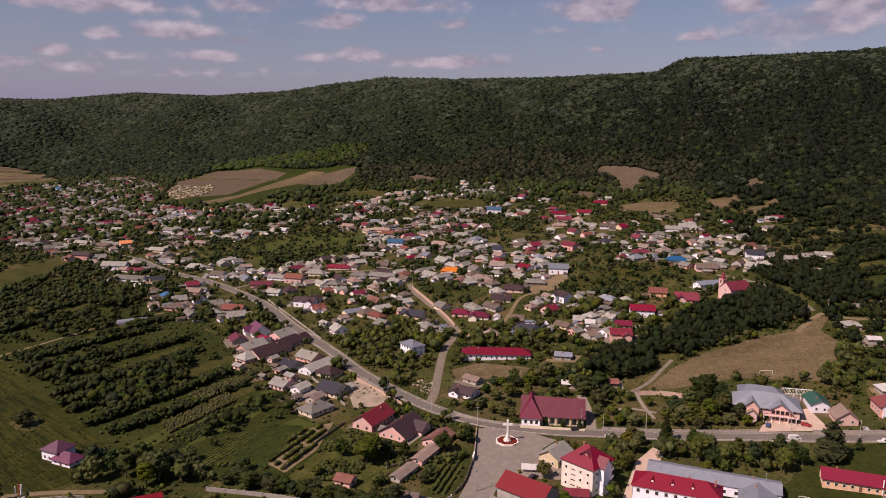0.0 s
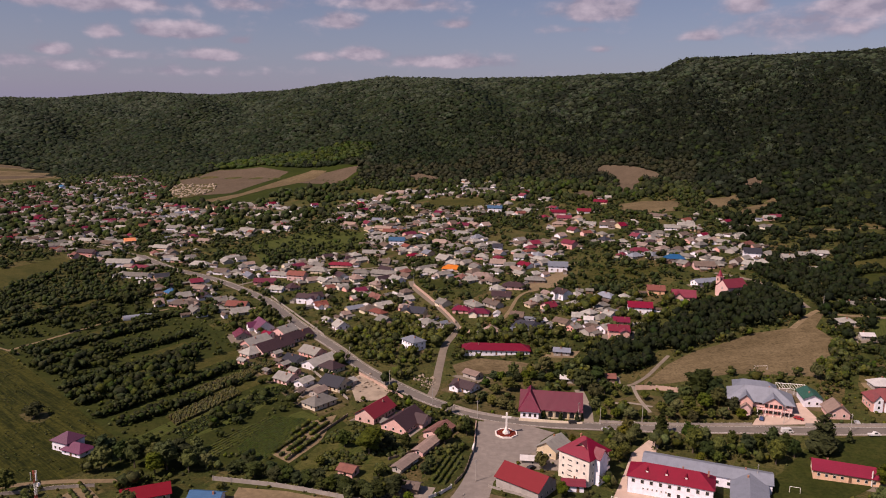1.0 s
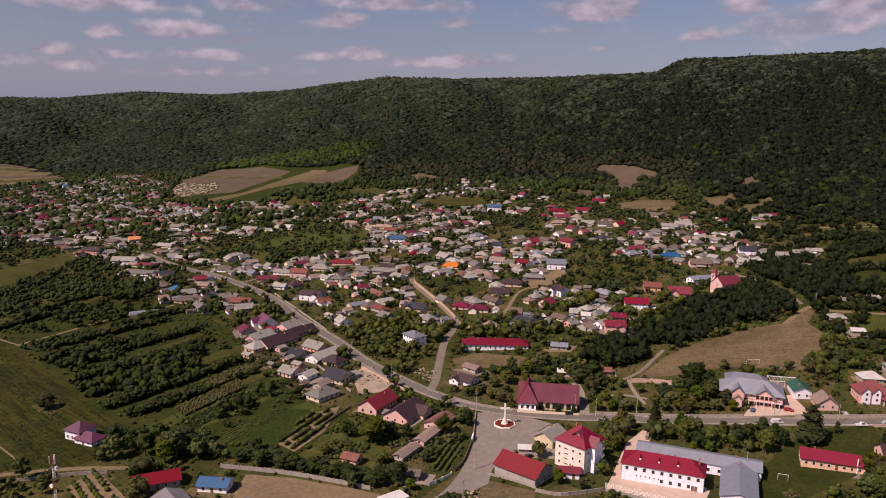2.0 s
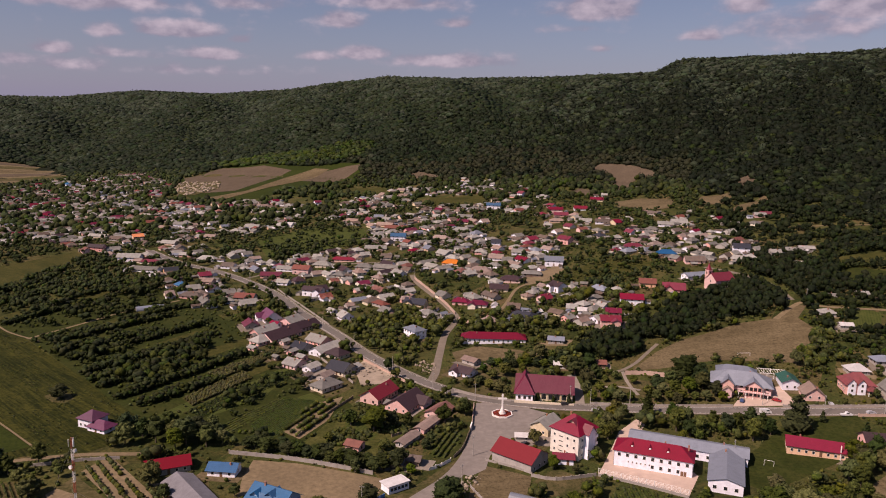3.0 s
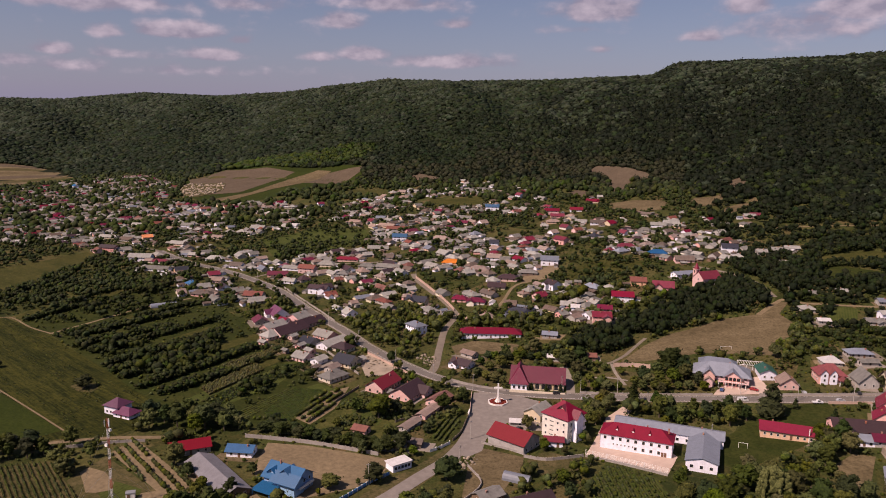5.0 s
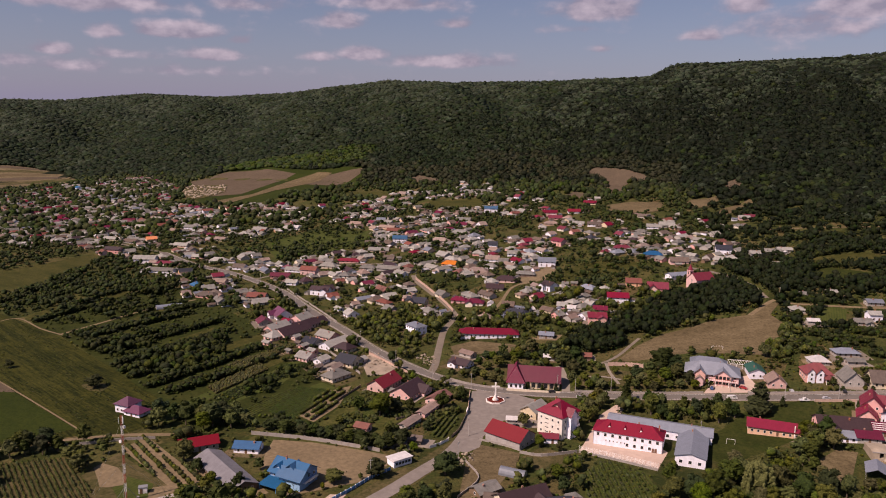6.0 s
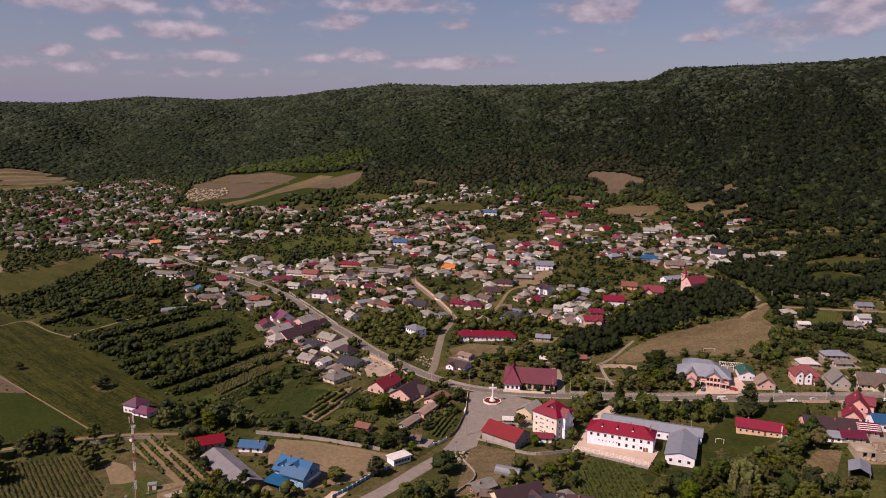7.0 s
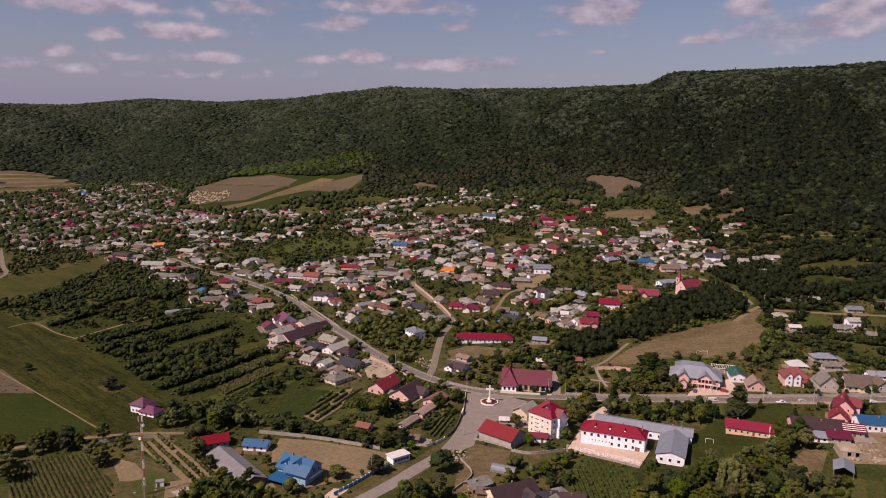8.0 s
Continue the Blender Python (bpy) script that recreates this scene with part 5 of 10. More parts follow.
def mast(x, y, h):
    """Guyed lattice mast, painted in red and white bands."""
    ob = thing("radio_mast", x, y, 20, "slender red and white guyed lattice mast with antennas", "mast")
    HOUSES.append((x, y, 6))
    n = 9
    for i in range(n):
        z0, z1 = h * i / n, h * (i + 1) / n
        g = Geo()
        r = 0.42
        c = [(r * math.cos(t), r * math.sin(t)) for t in (0.5, 2.6, 4.7)]
        for a in c:
            g.tube((*a, z0), (*a, z1), 0.065, sides=5)
        st = 4
        for k in range(st):
            za, zb = z0 + (z1 - z0) * k / st, z0 + (z1 - z0) * (k + 1) / st
            for j in range(3):
                g.tube((*c[j], za), (*c[(j + 1) % 3], zb), 0.035, sides=4)
                g.tube((*c[j], zb), (*c[(j + 1) % 3], zb), 0.03, sides=4)
        part("mast_section", g.mesh("mast_section", M_RED if i % 2 == 0 else M_WHITE), ob, "red painted section" if i % 2 == 0 else "white painted section")
    for k in range(3):
        t = 0.5 + 2.1 * k
        for hh in (0.45, 0.9):
            g = Geo()
            g.tube((0.6 * math.cos(t), 0.6 * math.sin(t), h * hh), (15 * math.cos(t), 15 * math.sin(t), -0.3), 0.025, sides=4)
            part("guy_wire", g.mesh("guy_wire", M_STEEL), ob)
    for k in range(3):
        t = 0.5 + 2.1 * k
        g = Geo()
        g.tube((4.6 * math.cos(t), 4.6 * math.sin(t), -0.2), (0.4 * math.cos(t), 0.4 * math.sin(t), 6.0), 0.09, sides=5)
        g.box(4.6 * math.cos(t) - 0.5, 4.6 * math.cos(t) + 0.5, 4.6 * math.sin(t) - 0.5, 4.6 * math.sin(t) + 0.5, -0.4, 0.35)
        part("base_strut", g.mesh("base_strut", M_STEEL), ob, "steel strut on concrete foot")
    for k in range(3):
        t = 1.2 + 2.1 * k
        g = Geo()
        g.box(-0.2, 0.2, -0.12, 0.12, 0, 2.4)
        part("antenna_panel", g.mesh("antenna_panel", M_WHITE), ob, "", pose(0.95 * math.cos(t), 0.95 * math.sin(t), h - 2.8, 0, 0, math.degrees(t) + 90))
    for hh, t in ((h * 0.86, 0.8), (h * 0.72, 4.0)):
        g = Geo()
        g.tube((0.8 * math.cos(t), 0.8 * math.sin(t), hh), (1.3 * math.cos(t), 1.3 * math.sin(t), hh), 0.6, 0.65, 12)
        part("dish", g.mesh("dish", M_WHITE), ob, "white microwave dish")
    return ob


def equipment_cabin(x, y, rz):
    ob = thing("equipment_cabin", x, y, rz, "small white equipment cabin at the foot of a mast", "cabin")
    HOUSES.append((x, y, 3))
    g = Geo()
    g.box(-1.6, 1.6, -1.1, 1.1, -0.3, 2.5)
    part("body", g.mesh("body", M_WHITE), ob)
    g = Geo()
    g.box(-1.75, 1.75, -1.25, 1.25, 2.5, 2.65)
    part("roof", g.mesh("roof", M_STEEL), ob)
    part("door", door_mesh(), ob, "", pose(-0.6, -1.1, 0))
    return ob


_pole = {}


def utility_pole(x, y, rz, h=9.0, lamp=False):
    ob = thing("street_lamp" if lamp else "utility_pole", x, y, rz, "concrete pole with street lamp arm beside the road" if lamp
               else "concrete utility pole with crossarm beside the road", "pole", "poles along the streets")
    if not _pole:
        g = Geo()
        g.tube((0, 0, -0.5), (0, 0, 9.0), 0.17, 0.1, 7)
        _pole["shaft"] = g.mesh("shaft", M_POLE)
        g = Geo()
        g.box(-0.9, 0.9, -0.06, 0.06, 8.2, 8.34)
        for k in (-0.8, -0.3, 0.3, 0.8):
            g.tube((k, 0, 8.34), (k, 0, 8.55), 0.05, sides=5)
        _pole["crossarm"] = g.mesh("crossarm", M_STEEL)
        g = Geo()
        g.tube((0, 0, 8.4), (0, -1.8, 9.0), 0.045, sides=5)
        g.box(-0.14, 0.14, -2.4, -1.7, 8.93, 9.06)
        _pole["lamp_arm"] = g.mesh("lamp_arm", M_STEEL)
    part("shaft", _pole["shaft"], ob)
    if lamp:
        part("lamp_arm", _pole["lamp_arm"], ob)
    else:
        part("crossarm", _pole["crossarm"], ob)
    return ob


_car = {}


def car(x, y, rz, paint="w", kind="hatchback", z=None):
    word = {"w": "white", "k": "black", "b": "dark blue", "s": "silver", "r": "red"}[paint]
    ob = thing("van" if kind == "van" else "pickup_truck" if kind == "pickup" else "car", x, y, rz,
               f"{word} parked {'delivery van' if kind == 'van' else 'pickup truck' if kind == 'pickup' else 'hatchback car'} on the paving", "car", "parked cars",
               (float(height(x, y)) if z is None else z) + 0.1)
    key = (kind, paint)
    if key not in _car:
        L = 5.2 if kind != "hatchback" else 4.2
        prof = {"hatchback": [(-2.1, .35), (2.1, .35), (2.1, .75), (1.9, .92), (1.05, 1.0), (0.4, 1.45), (-1.3, 1.48), (-2.0, 1.0), (-2.1, .8)],
                "van": [(-2.6, .4), (2.6, .4), (2.6, .95), (2.2, 1.15), (1.6, 2.0), (1.3, 2.1), (-2.55, 2.1)],
                "pickup": [(-2.6, .5), (2.6, .5), (2.6, 1.0), (2.3, 1.15), (1.5, 1.2), (0.9, 1.85), (-0.3, 1.9), (-0.5, 1.1), (-2.6, 1.1)]}[kind]
        g = Geo()
        n = len(prof)
        for s, yy in ((0, -0.86), (1, -0.78), (2, 0.78), (3, 0.86)):
            for px_, pz_ in prof:
                k = 1.0
                w = yy if pz_ < 1.05 else yy * 0.86
                g.v.append((px_, w, pz_))
        for s in range(3):
            for i in range(n):
                j = (i + 1) % n
                g.f.append((s * n + i, s * n + j, (s + 1) * n + j, (s + 1) * n + i))
        g.f.append(tuple(reversed(range(n))))
        g.f.append(tuple(3 * n + i for i in range(n)))
        g.s = [0] * len(g.f)
        body = g.mesh("body", CARPAINT[paint])
        g = Geo()
        zt = {"hatchback": (1.02, 1.4), "van": (1.2, 1.8), "pickup": (1.22, 1.75)}[kind]
        xr = {"hatchback": (-1.55, 0.6), "van": (0.2, 1.75), "pickup": (-0.3, 1.15)}[kind]
        for yy in (-0.80, 0.80):
            g.box(xr[0], xr[1] - 0.25, yy - 0.03, yy + 0.03, *zt)
        x1 = {"hatchback": (1.0, 0.45), "van": (2.2, 1.68), "pickup": (1.45, 0.95)}[kind]
        g.poly([(x1[0] + .03, -0.64, zt[0]), (x1[0] + .03, 0.64, zt[0]), (x1[1] + .05, 0.6, zt[1]), (x1[1] + .05, -0.6, zt[1])])
        glass = g.mesh("windows", M_GLASS)
        g = Geo()
        g.tube((0, -0.1, 0), (0, 0.1, 0), 0.32, sides=12)
        wheel = g.mesh("wheel", M_TYRE)
        g = Geo()
        g.box(-0.05, 0.05, -0.18, 0.18, -0.08, 0.08)
        _car[key] = (body, glass, wheel, g.mesh("headlight", M_FRAME), L)
    body, glass, wheel, light, L = _car[key]
    part("body", body, ob)
    part("windows", glass, ob, "dark glass")
    for sx in (-0.62, 0.62):
        for sy in (-0.8, 0.8):
            part("wheel", wheel, ob, "", pose(sx * L / 2, sy, 0.3))
    for sy in (-0.6, 0.6):
        part("headlight", light, ob, "", pose(L / 2 - 0.02, sy, 0.68))
    return ob


def unfinished_building(x, y, rz):
    """A building shell: block walls half up, posts, lintels and some roof beams."""
    ob = thing("unfinished_building", x, y, rz, "unfinished pale block building with bare posts and roof timbers", "building")
    claim(x, y, 24, 11, rz)
    g = Geo()
    g.box(-12, 12, -5.5, 5.5, -0.8, 0.15)
    part("slab", g.mesh("slab", M_RUBBLE), ob, "dusty concrete slab")
    for x0, x1, y0, y1, h in ((-11.8, 11.8, 5.0, 5.3, 2.6), (-11.8, -11.5, -5.2, 5.0, 2.7), (-3.0, -2.7, -5.0, 5.0, 2.5), (4.0, 4.3, -5.0, 5.0, 1.7),
                              (11.5, 11.8, -5.2, 5.0, 1.4), (-11.5, -9.0, -5.3, -5.0, 2.6), (-7.4, -5.6, -5.3, -5.0, 2.6), (-4.0, 1.0, -5.3, -5.0, 2.6), (3.0, 9.0, -5.3, -5.0, 1.2)):
        g = Geo()
        g.box(x0, x1, y0, y1, 0.15, h)
        part("block_wall", g.mesh("block_wall", M_RUBBLE), ob)
    g = Geo()
    g.box(-11.9, 1.0, -5.4, -4.9, 2.6, 2.9)
    part("lintel", g.mesh("lintel", M_CONC), ob)
    g = Geo()
    g.box(-11.6, -2.9, -4.9, 5.0, 2.62, 2.8)
    part("ceiling_slab", g.mesh("ceiling_slab", M_RUBBLE), ob, "dusty concrete ceiling slab")
    for i in range(6):
        for yy in (-5.1, 5.1):
            g = Geo()
            g.box(-0.14, 0.14, -0.14, 0.14, 0, 3.2)
            part("post", g.mesh("post", M_WOODPOLE), ob, "", pose(-2.0 + 2.7 * i, yy, 0.1))
    for i in range(5):
        g = Geo()
        g.tube((0, -5.4, 3.2), (0, 5.4, 3.2), 0.11, sides=4)
        part("beam", g.mesh("beam", M_WOODPOLE), ob, "", pose(-2.0 + 2.7 * i, 0, 0))
    return ob


def open_shelter(x, y, rz):
    """Roof sheets on steel posts, open at the sides."""
    ob = thing("open_shelter", x, y, rz, "open farm shelter with grey sheet roof on steel posts", "shelter")
    claim(x, y, 11, 8, rz)
    part("roof", roof_shell(11, 8, 2.5, 2.0, False, 0.3).mesh("roof", ROOFS["s"]), ob, "grey translucent sheet roof")
    for i in range(4):
        for yy in (-3.9, 3.9):
            g = Geo()
            g.box(-0.08, 0.08, -0.08, 0.08, -0.4, 2.55)
            part("post", g.mesh("post", M_STEEL), ob, "", pose(-5.2 + 3.45 * i, yy, 0))
    return ob


def mesh_fence(pts, h=3.0):
    """Court fence: steel posts and rails with wires."""
    c = smooth_line(pts, 3.0)
    x0, y0 = c[0]
    ob = thing("court_fence", x0, y0, 0, "tall steel court fence with wires on concrete base", "fence")
    z0 = ob.matrix_basis.translation.z
    for i, a in enumerate(c):
        g = Geo()
        g.tube((a[0] - x0, a[1] - y0, -0.3 + float(height(*a)) - z0), (a[0] - x0, a[1] - y0, h + float(height(*a)) - z0), 0.09, sides=5)
        part("post", g.mesh("post", M_WHITE), ob)
        if i:
            b = c[i - 1]
            for k in range(6):
                zz = h * (k + 0.6) / 6
                g = Geo()
                g.tube((b[0] - x0, b[1] - y0, zz + float(height(*b)) - z0), (a[0] - x0, a[1] - y0, zz + float(height(*a)) - z0), 0.045, sides=4)
                part("rail", g.mesh("rail", M_WHITE), ob)
    return ob


def goal(x, y, rz, h=3.6):
    ob = thing("football_goal", x, y, rz, "white metal football goal on dry grass pitch", "goal")
    g = Geo()
    g.tube((-h, 0, -0.2), (-h, 0, 2.4), 0.08)
    part("upright", g.mesh("upright", M_WHITE), ob)
    g = Geo()
    g.tube((h, 0, -0.2), (h, 0, 2.4), 0.08)
    part("upright", g.mesh("upright", M_WHITE), ob)
    g = Geo()
    g.tube((-h, 0, 2.4), (h, 0, 2.4), 0.08)
    part("crossbar", g.mesh("crossbar", M_WHITE), ob)
    return ob


def rubble(poly, n, seed, big=1.0):
    """Loose pale stone blocks strewn over a plan polygon."""
    rs = np.random.RandomState(seed)
    P = np.array(poly)
    lo, hi = P.min(0), P.max(0)
    x, y = rs.uniform(lo[0], hi[0], n), rs.uniform(lo[1], hi[1], n)
    k = inside(x, y, poly)
    return scatter_mesh("stone_rubble", x[k], y[k], rs.uniform(0.25, 1.1, k.sum()) * big, M_RUBBLE, "heaps of pale broken stone on dry ground", 1, 0.7, 0.4, seed, 1, 0, "stones", 0.35)


def rows_of(poly, spacing, ang, h, w, mat, name, label, seed=0, gapn=0.08):
    """Planted rows across a plan polygon, all in one mesh."""
    rng = np.random.RandomState(seed)
    P = np.array(poly)
    c = P.mean(0)
    d = np.array([math.cos(radians(ang)), math.sin(radians(ang))])
    n = np.array([-d[1], d[0]])
    R = np.abs((P - c) @ d).max()
    Q = np.abs((P - c) @ n).max()
    xs, ys = [], []
    for q in np.arange(-Q, Q, spacing):
        t = np.arange(-R, R, w * 1.1)
        xs.append(c[0] + d[0] * t + n[0] * q)
        ys.append(c[1] + d[1] * t + n[1] * q)
    x, y = np.concatenate(xs), np.concatenate(ys)
    ok = inside(x, y, poly) & (rng.uniform(size=len(x)) > gapn)
    x, y = x[ok] + rng.uniform(-.15, .15, ok.sum()), y[ok] + rng.uniform(-.15, .15, ok.sum())
    return scatter_mesh(name, x, y, w * rng.uniform(0.5, 0.8, len(x)), mat, label, 1, h / w * 0.8, 0.1, seed, 1, 0, "crop")


# ---- the land ----
def spaced(lo, hi, fine_lo, fine_hi, step, grow=1.12):
    a = list(np.arange(fine_lo, fine_hi + step, step))
    d = step
    while a[-1] < hi:
        d = min(d * grow, 60)
        a.append(a[-1] + d)
    d = step
    while a[0] > lo:
        d = min(d * grow, 60)
        a.insert(0, a[0] - d)
    return np.array(a)


def build_ground():
    gx, gy = spaced(-4600, 4600, -560, 420, 8.0), spaced(-900, 4700, 60, 1150, 8.0)
    X, Y = np.meshgrid(gx, gy)
    Z = height(X, Y)
    nx, ny = len(gx), len(gy)
    V = np.stack([X.ravel(), Y.ravel(), Z.ravel()], 1)
    i = np.arange(nx * ny).reshape(ny, nx)
    F = np.stack([i[:-1, :-1], i[:-1, 1:], i[1:, 1:], i[1:, :-1]], -1).reshape(-1, 4)
    me = bpy.data.meshes.new("ground")
    me.from_pydata(V.tolist(), [], F.tolist())
    me.materials.append(M_GROUND)
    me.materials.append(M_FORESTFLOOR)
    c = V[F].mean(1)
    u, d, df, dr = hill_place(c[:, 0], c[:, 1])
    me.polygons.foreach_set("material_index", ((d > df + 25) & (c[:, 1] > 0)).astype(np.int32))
    me.polygons.foreach_set("use_smooth", [True] * len(F))
    me.update()
    tagged(new("ground", me), "valley floor of gardens and grass rising to wooded hills", "ground", "", "structure")


build_ground()

P = [(-394.5, 390.8), (-400.7, 488.2), (-341.4, 465.6), (-295.9, 430.4), (-249.6, 395.2), (-191.8, 337.2), (-159.2, 301.9), (-130.5, 274), (-132, 252.9), (-141.9, 242), (-160.3, 239.7), (-178.7, 232.7), (-201, 224.7), (-256.9, 212)]
drape("meadow", P, M_MEADOW, 0.05, 8, "wide green meadow with dry mown strips")
FIELDS.append(P)
MEADOW = P
P = [(-306.3, 296.7), (-241.1, 293.5), (-221.8, 292.7), (-167.7, 246.9), (-180.2, 235.5), (-204.2, 230.3), (-253.3, 224.4)]
drape("crop_field", P, M_CROP, 0.1, 8, "even dark green crop field")
FIELDS.append(P)
CROP = P
P = [(-335.7, 361.8), (-262, 332.2), (-221.3, 293), (-241.1, 293.5), (-306.3, 296.7)]
drape("ploughed_field", P, M_PLOUGH, 0.1, 8, "reddish brown ploughed field")
FIELDS.append(P)
P = [(-417.6, 544.5), (-410.9, 584.7), (-383.8, 636.1), (-363.8, 693.4), (-341.3, 670.1), (-338.1, 599.8), (-346.4, 524.2), (-361.1, 499.2), (-376.8, 479.6)]
drape("pasture_left", P, M_PASTURE, 0.05, 8, "yellow-green pasture between gardens")
FIELDS.append(P)
P = [(-1161.1, 1609.2), (-1019.6, 1632.1), (-937.7, 1650.3), (-867.1, 1627.9), (-756.3, 1506.9), (-808.7, 1426.3), (-846.4, 1331.4), (-884.1, 1193.2)]
drape("striped_field", P, M_STRAW, 0.3, 20, "harvested straw-coloured strip fields below the wood")
FIELDS.append(P)
P = [(-1152.2, 1595.7), (-1017.6, 1628.6), (-916.6, 1647.8), (-900.1, 1633.5), (-1003.6, 1604), (-1132.2, 1565.3)]
drape("straw_strip", P, M_PLOUGH, 0.6, 20, "long narrow field strip below the wood")
P = [(-1125.5, 1555.2), (-995.6, 1589.9), (-889.5, 1625.4), (-871.4, 1607.5), (-983.6, 1568.7), (-1105.5, 1524.8)]
drape("straw_strip", P, M_MIXED, 0.6, 20, "long narrow field strip below the wood")
P = [(-1098.8, 1514.7), (-975.5, 1554.6), (-860.9, 1599.2), (-843, 1581.2), (-963.5, 1533.5), (-1081.1, 1487.7)]
drape("straw_strip", P, M_DRY, 0.6, 20, "long narrow field strip below the wood")
P = [(-1076.6, 1480.9), (-955.5, 1519.4), (-832.6, 1572.8), (-814.9, 1554.6), (-943.4, 1498.2), (-1058.8, 1453.8)]
drape("straw_strip", P, M_PLOUGH, 0.6, 20, "long narrow field strip below the wood")
P = [(-1054.4, 1447), (-935.4, 1484.1), (-804.6, 1546.1), (-787.1, 1527.7), (-911.1, 1442.4), (-1038.8, 1423.2)]
drape("straw_strip", P, M_MIXED, 0.6, 20, "long narrow field strip below the wood")
P = [(-1034.3, 1416.4), (-892.9, 1411.2), (-770, 1504.8), (-746, 1471.7), (-864.6, 1362.6), (-994, 1356.4)]
drape("straw_strip", P, M_DRY, 0.6, 20, "long narrow field strip below the wood")
P = [(-359.8, 1060.4), (-433.7, 1191.6), (-481.0, 1355.5), (-418.6, 1418.2), (-336.5, 1402.7), (-221.9, 1311.1), (-128.7, 1232.0), (-124.9, 1193.4), (-165.3, 1139.8), (-225.0, 1107.9), (-276.7, 1029.4)]
drape("hill_pasture", P, M_CROP, 0.2, 10, "dry grass between the fields on the hillside")
FIELDS.append(P)
P = [(-387.0, 1140.7), (-475.5, 1352.0), (-416.7, 1411.4), (-332.5, 1385.0), (-263.7, 1311.3), (-291.6, 1248.2), (-322.2, 1138.4)]
drape("brown_field", P, M_PLOUGH, 0.4, 10, "brown ploughed field on the hillside")
FIELDS.append(P)
P = [(-361, 1076), (-301.7, 1129.4), (-262, 1262), (-218.9, 1292.1), (-188.4, 1258.3), (-224.0, 1203.6), (-270, 1150), (-318.5, 1059.6)]
drape("straw_field", P, M_DRY, 0.55, 10, "paler tan field strip on the hillside")
FIELDS.append(P)
P = [(-244.8, 1211.9), (-205, 1256.0), (-130.3, 1228.7), (-130.1, 1207.1), (-170.1, 1161.5)]
drape("brown_field", P, M_PLOUGH, 0.5, 10, "brown ploughed field below the wood")
FIELDS.append(P)
P = [(-198.0, 752.3), (-139.4, 796.3), (-78.1, 774.2), (-77.3, 702.4), (-118.0, 663.3), (-162.3, 661.4)]
drape("green_gardens", P, M_GARDEN, 0.06, 8, "wide green vegetable gardens between the houses")
P = [(-9.6, 946.2), (66.4, 931.5), (55.6, 874.3), (-1.6, 880.5)]
drape("grass_slope", P, M_PASTURE, 0.08, 8, "light green grass slope above the village")
FIELDS.append(P)
P = [(-128.4, 1079.6), (-79.0, 1058.2), (-66.9, 1001.4), (-126.4, 1025.0)]
drape("grass_slope", P, M_PASTURE, 0.08, 8, "light green grass slope above the village")
FIELDS.append(P)
P = [(112.4, 545.5), (142.0, 574.5), (181.1, 556.3), (179.3, 533.1), (141.8, 530.0), (106.3, 510.7)]
drape("terrace_field", P, M_PASTURE, 0.08, 8, "green grass terraces between bushes")
P = [(-4.3, 565.4), (10.2, 561.5), (9.0, 538.7), (-2.6, 541.6)]
drape("lawn", P, M_LAWN, 0.07, 8, "walled green lawn beside a lane")
FIELDS.append(P)
YOUNG = [(-488.9, 1444.6), (-399.9, 1476.9), (-294.0, 1472.1), (-187.2, 1365.4), (-128.2, 1368.2), (-110.3, 1320.2), (-134.5, 1270.2), (-176.4, 1282.0), (-272.9, 1360.0), (-393.6, 1408.6)]
P = [(107.3, 339.8), (128.2, 364.6), (147.5, 380.5), (162.8, 386.9), (189.2, 401.6), (214.5, 405.5), (229.3, 422.2), (246.4, 428.6), (227.7, 403.5), (228.3, 380.1), (210.9, 354.3), (194.9, 335.6), (155.9, 346.7), (122, 339.7)]
drape("football_meadow", P, M_DRY, 0.06, 8, "dry brown grass football pitch and meadow")
FIELDS.append(P)
P = [(225.7, 1042.5), (243.8, 1057.5), (273.3, 1006.3), (293.8, 963.0), (295.6, 941.2), (271.0, 957.2), (244.5, 899.0), (228.6, 893.5), (245.8, 989.5)]
drape("bare_slope", P, M_PLOUGH, 0.5, 8, "bare eroded earth slope below the wood")
FIELDS.append(P)
P = [(353.3, 829.6), (366.1, 850.2), (378.4, 854.4), (377.7, 824.1), (365.2, 822.1)]
drape("bare_slope_2", P, M_PLOUGH, 0.5, 8, "bare earth slope below the wood")
FIELDS.append(P)
P = [(302.1, 720), (326.8, 753.3), (365.4, 776.9), (365.9, 757.8), (336.8, 736.4), (310.9, 714.6)]
drape("hill_field", P, M_DRY, 0.3, 8, "dry yellowish field strip on the hillside")
FIELDS.append(P)
P = [(210.9, 824.3), (244.4, 833.1), (277.7, 811.4), (257.7, 765.3), (233.8, 763.4), (205.8, 781.7)]
drape("plough_strip", P, M_DRY, 0.3, 8, "dry brown field with a hedge")
FIELDS.append(P)
P = [(165.6, 904.9), (190.1, 934.8), (206.8, 910), (196.3, 883.2), (173.8, 884.1)]
drape("brown_strip", P, M_PLOUGH, 0.3, 8, "small brown field strip")
FIELDS.append(P)
P = [(-49, 1125.1), (-30.7, 1140.5), (5.4, 1099.5), (-1.8, 1082)]
drape("brown_patch", P, M_PLOUGH, 0.3, 8, "small brown field")
FIELDS.append(P)
P = [(288.2, 777.4), (311.1, 817), (350.2, 818.7), (340.9, 797.9), (314.1, 764.4)]
drape("vineyard_plot", P, M_DRY, 0.3, 8, "hillside vineyard plot")
FIELDS.append(P)
